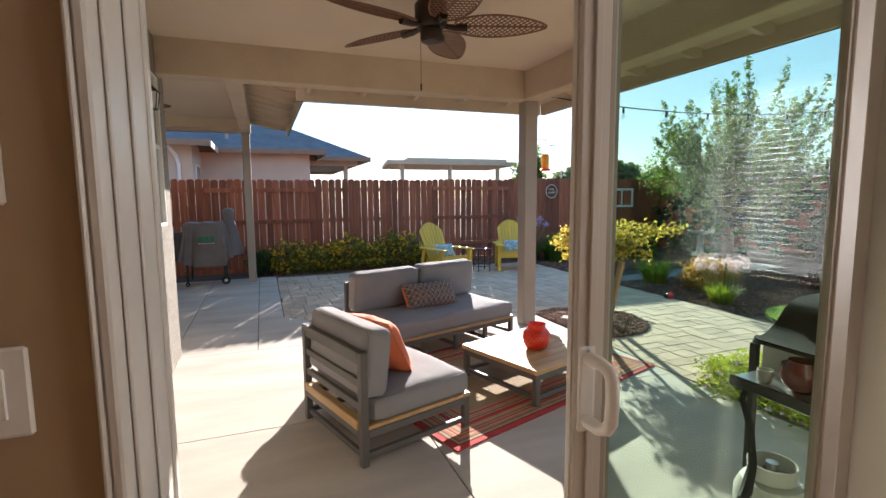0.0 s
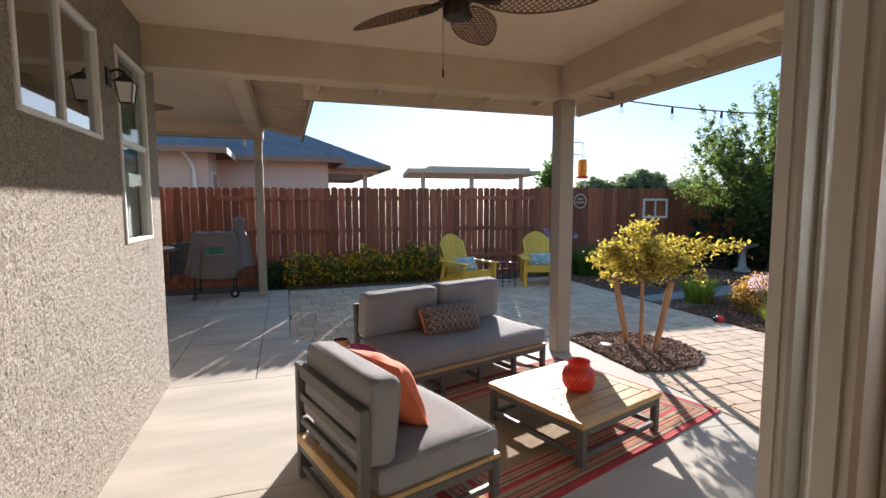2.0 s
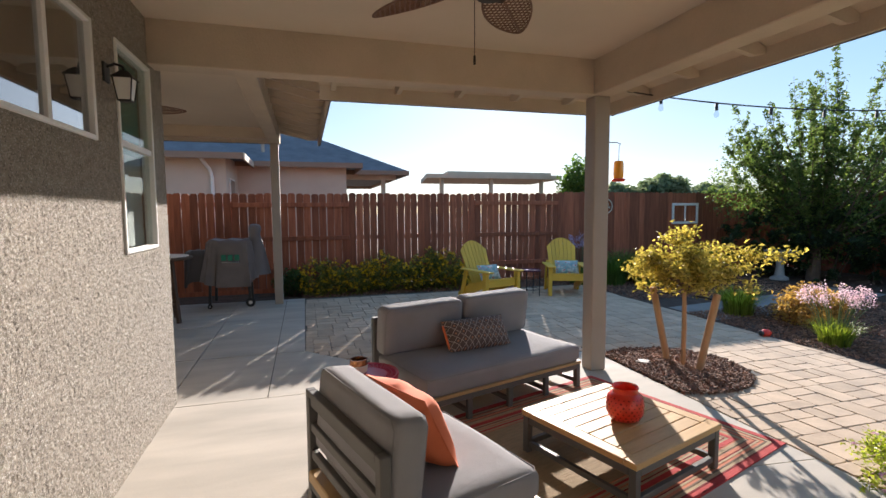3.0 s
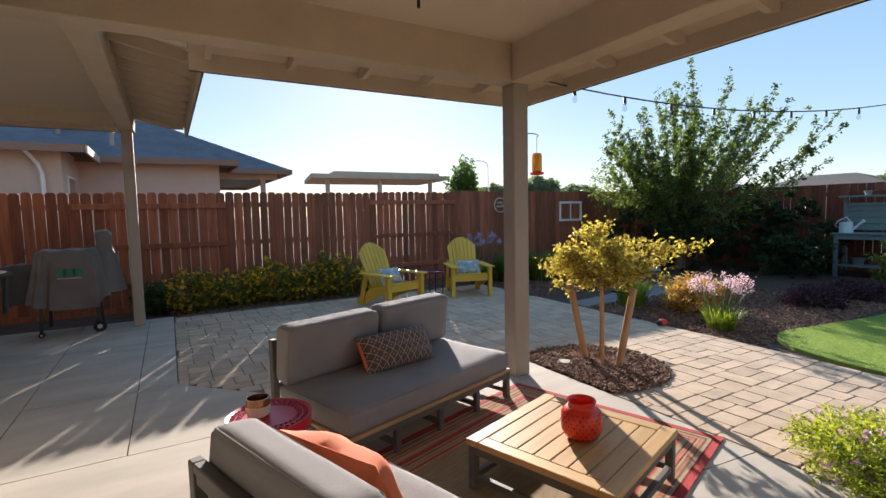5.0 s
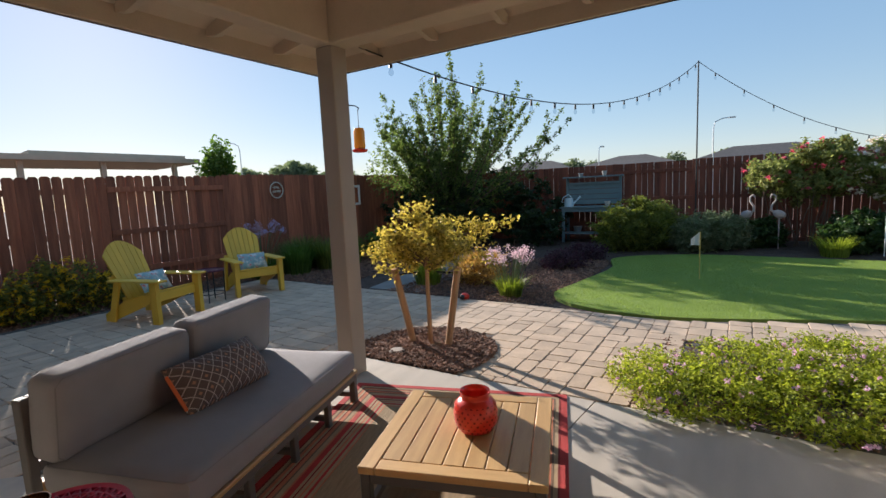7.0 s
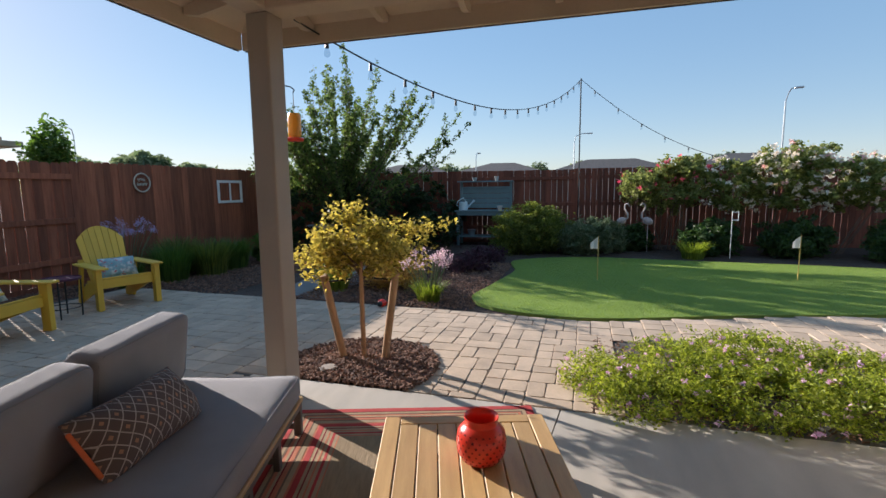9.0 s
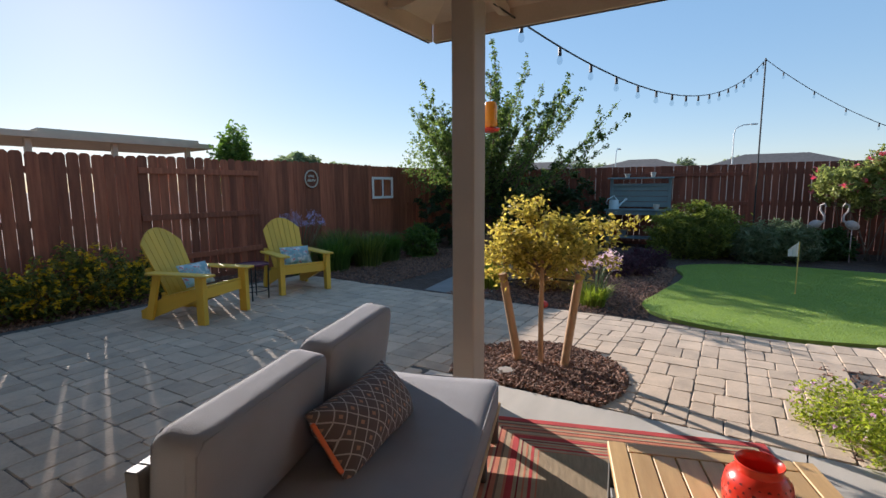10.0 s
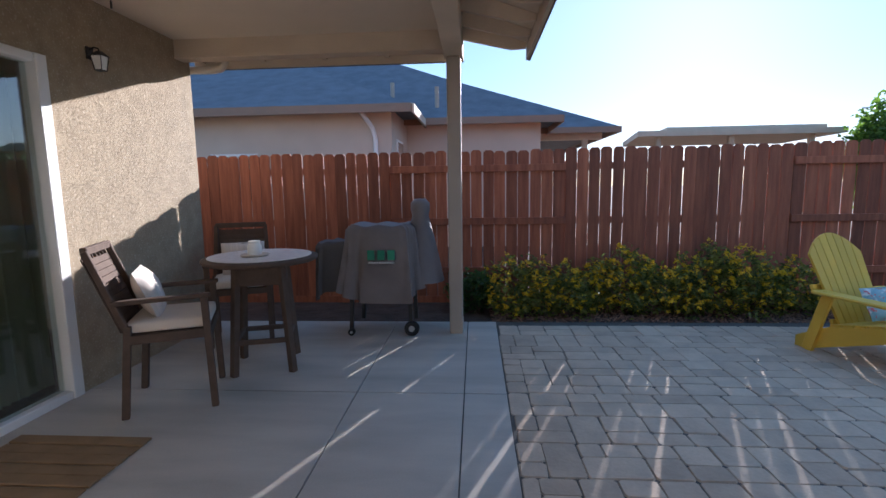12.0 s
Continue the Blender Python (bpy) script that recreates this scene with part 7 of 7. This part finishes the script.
def hip_house(name, m, parts_, label, shingle=SHINGLE):
    """A house of blocks with hip roofs. parts_: x0, y0, x1, y1, wall height, roof rise."""
    h = thing(name, m, label, "house")
    for x0, y0, x1, y1, wh, rise, *porch in parts_:
        inx = porch[0] if porch else 0.45
        part("wall", box(x0 + 0.45, y0 + 0.45, 0, x1 - inx, y1 - 0.45, wh), HOUSE, h)
        if porch:
            part("porch_beam", box(x1 - inx, y0 + 0.4, wh - 0.28, x1 - 0.4, y0 + 0.6, wh, 0.004), BEAM, h)
            part("porch_post", box(x1 - 0.95, y0 + 0.42, 0, x1 - 0.80, y0 + 0.57, wh - 0.28, 0.004), BEAM, h)
        o = bmesh.new()
        run = min(x1 - x0, y1 - y0) / 2
        ia, ib = (x0 + run, (y0 + y1) / 2), (x1 - run, (y0 + y1) / 2)
        if (x1 - x0) < (y1 - y0):
            ia, ib = ((x0 + x1) / 2, y0 + run), ((x0 + x1) / 2, y1 - run)
        c = [o.verts.new((px, py, wh + 0.02)) for px, py in ((x0, y0), (x1, y0), (x1, y1), (x0, y1))]
        r = [o.verts.new((*ia, wh + rise)), o.verts.new((*ib, wh + rise))]
        if (x1 - x0) >= (y1 - y0):
            fs = ((c[0], c[1], r[1], r[0]), (c[1], c[2], r[1]), (c[2], c[3], r[0], r[1]), (c[3], c[0], r[0]))
        else:
            fs = ((c[0], c[1], r[0]), (c[1], c[2], r[1], r[0]), (c[2], c[3], r[1]), (c[3], c[0], r[0], r[1]))
        for f in fs:
            o.faces.new(f)
        o.faces.new(c[::-1])
        bmesh.ops.recalc_face_normals(o, faces=o.faces[:])
        rf = part("roof", o, shingle, h, "shingled hip roof")
        fa = bmesh.new()
        for a in ((x0, y0 - 0.03, x1, y0), (x0, y1, x1, y1 + 0.03), (x0 - 0.03, y0, x0, y1), (x1, y0, x1 + 0.03, y1)):
            box(a[0], a[1], wh - 0.13, a[2], a[3], wh + 0.03, 0, 1, fa)
        part("fascia", fa, FASCIA_TAN, rf, "brown fascia and gutter")
    return h


nh = hip_house("neighbour_house", pose(0, 0, 0), [(-16, 14.0, -1.28, 23.5, 3.04, 2.3), (-12, 16.2, 1.95, 26.0, 3.06, 2.6), (-8, 18.6, 3.95, 29.5, 3.05, 2.7, 2.3)], "beige stucco house with grey hip roofs beyond the fence")


def house_window(x0, x1, y, z0, z1, axis="x"):
    o = bmesh.new()
    if axis == "x":
        wf = part("window", box(x0, y - 0.03, z0, x1, y, z1, 0.004), WHITE, nh)
        part("pane", box(x0 + 0.05, y - 0.036, z0 + 0.05, x1 - 0.05, y - 0.031, z1 - 0.05), WINDOW_GLASS, wf)
    else:
        wf = part("window", box(y, x0, z0, y + 0.03, x1, z1, 0.004), WHITE, nh)
        part("pane", box(y + 0.031, x0 + 0.05, z0 + 0.05, y + 0.036, x1 - 0.05, z1 - 0.05), WINDOW_GLASS, wf)


house_window(-5.5, -4.5, 14.45, 1.2, 2.22)
house_window(15.0, 15.8, -1.73, 1.5, 2.5, "y")
part("downspout", tube([(-2.25, 14.07, 2.94), (-2.1, 14.35, 2.68), (-2.05, 14.4, 2.48), (-2.05, 14.4, 0.2)], 0.045, 8), WHITE, nh, "white downspout")
# paler than the brown fascia: the sun on this side is painted in
part("barge_board", box(-1.25, 14.0, 2.89, -1.21, 16.2, 3.06, 0.004), BEAM, nh, "gutter board, sunlight put into its pale colour")
for (vx, vy, vz) in ((-3.0, 16.8, 4.2), (-1.0, 16.9, 4.25), (-2.2, 17.5, 4.5)):
    part("roof_vent", rod((vx, vy, vz - 0.9), (vx, vy, vz - 0.32), 0.055), TAUPE, nh, "grey roof vent pipe")

pav = thing("patio_cover", pose(0, 0, 0), "low tan patio cover beyond the back fence", "pergola")
part("roof", slab([(5.4, 21.6), (12.1, 21.6), (12.6, 26.0), (6.2, 26.0)], 3.06, 3.24), BEAM, pav)
gut = tagged(part("gutter_elbow", tube([(-3.05, 9.80, 2.74), (-2.80, 9.82, 2.74), (-2.71, 9.82, 2.755), (-2.67, 9.82, 2.80), (-2.66, 9.82, 2.95)], 0.04, 10), CREAM, smooth=True), "cream gutter downspout elbow at the house corner", "gutter")
part("roof_cap", slab([(6.6, 22.3), (11.9, 22.3), (12.2, 25.5), (7.0, 25.5)], 3.24, 3.42), BEAM, pav)
for px in (6.2, 8.6, 11.2):
    part("post", box(px - 0.08, 21.9, 0, px + 0.08, 22.06, 3.06, 0.004), BEAM, pav)


def far_tree(x, y, h, r, seed, mat, label):
    t = thing("tree", pose(x, y, 0), label, "tree")
    rg = np.random.default_rng(seed)
    part("trunk", rod((0, 0, 0), (0, 0, h * 0.6), r * 0.09, r * 0.04, 8), BARK, t)
    pts = np.concatenate([blob_points(rg, 900, (rg.normal() * r * 0.3, rg.normal() * r * 0.3, h * 0.62 + rg.normal() * h * 0.1), (r * 0.75, r * 0.75, h * 0.30), 0.4) for _ in range(5)])
    part("crown", leaves_mesh("crown", pts, r * 0.14, mat, 1.4, 0.2, seed), None, t)
    return t


far_tree(12.4, 20.8, 4.0, 0.85, 1, LEAF_MID, "small round green tree beyond the back fence")
# far crowns use LEAF_GREY: haze put into the leaf colour
for i, (fx, fy, fh, fr) in enumerate(((45, 62, 5.6, 4.0), (52, 60, 6.2, 4.5), (58, 58, 5.2, 4.0), (62, 20, 4.2, 2.2), (64, 9, 4.5, 1.8), (66, 4, 4.7, 2.0), (66, -14, 5.2, 3.0))):
    far_tree(fx, fy, fh, fr, 10 + i, LEAF_GREY, "distant round tree beyond the fence, haze put into its colour")
for i, (hx_, hy_, hw, hd, hh) in enumerate(((54, 32, 11, 10, 4.0), (57, 20, 11, 10, 4.2), (56, 8, 10, 10, 4.1), (57, -6, 12, 10, 4.3), (52, -20, 12, 10, 4.3), (48, -36, 12, 10, 4.3))):
    q = hip_house("distant_house", pose(hx_, hy_, 0), [(0, -hw * 0.15, hd, hw * 1.15, 3.0, hh - 2.5)], "low brown-roofed house beyond the side fence", ROOF_BROWN)
def street_lamp(x, y, h, turn, reach=1.0):
    s = thing("street_lamp", pose(x, y, 0, 0, 0, turn), "slim grey street lamp with a curved arm", "street lamp", "street lamps")
    part("pole", rod((0, 0, 0), (0, 0, h - 0.5), 0.055, 0.035), STEEL, s)
    part("arm", tube([(0, 0, h - 0.5), (0.1, 0, h - 0.1), (0.5 * reach, 0, h + 0.08), (reach, 0, h + 0.1)], 0.028), STEEL, s)
    part("head", box(reach - 0.1, -0.10, h + 0.05, reach + 0.3, 0.10, h + 0.13, 0.025), STEEL, s)
    return s


street_lamp(38, 3.8, 5.35, -90)
street_lamp(35, 10.7, 4.0, 0)
street_lamp(28.2, -6.45, 6.1, -110, 0.4)
street_lamp(26, 38, 6.0, 180)

# ---- pavers, the nearest ones each a stone of its own ----
rest_v, rest_f = [], []
count = 0
for (x, y, w, d) in stones:
    me = stone_mesh(w, d)
    z = prng.uniform(-0.003, 0.002)
    if count < 300 and 0.1 < x < 3.4 and 6.0 < y < 8.75:
        part("paver", me, None, sand, at=pose(x, y, z, prng.uniform(-0.25, 0.25), prng.uniform(-0.25, 0.25), 0))
        count += 1
    else:
        n0 = len(rest_v)
        rest_v += [(v.co.x + x, v.co.y + y, v.co.z + z) for v in me.vertices]
        rest_f += [tuple(n0 + i for i in p.vertices) for p in me.polygons]
me = bpy.data.meshes.new("pavers")
me.from_pydata(rest_v, [], rest_f)
me.materials.append(PAVER_ISLE)
ob = new("pavers", me)
ob.parent = sand
tagged(ob, "tan and grey concrete pavers", kind="stuff")
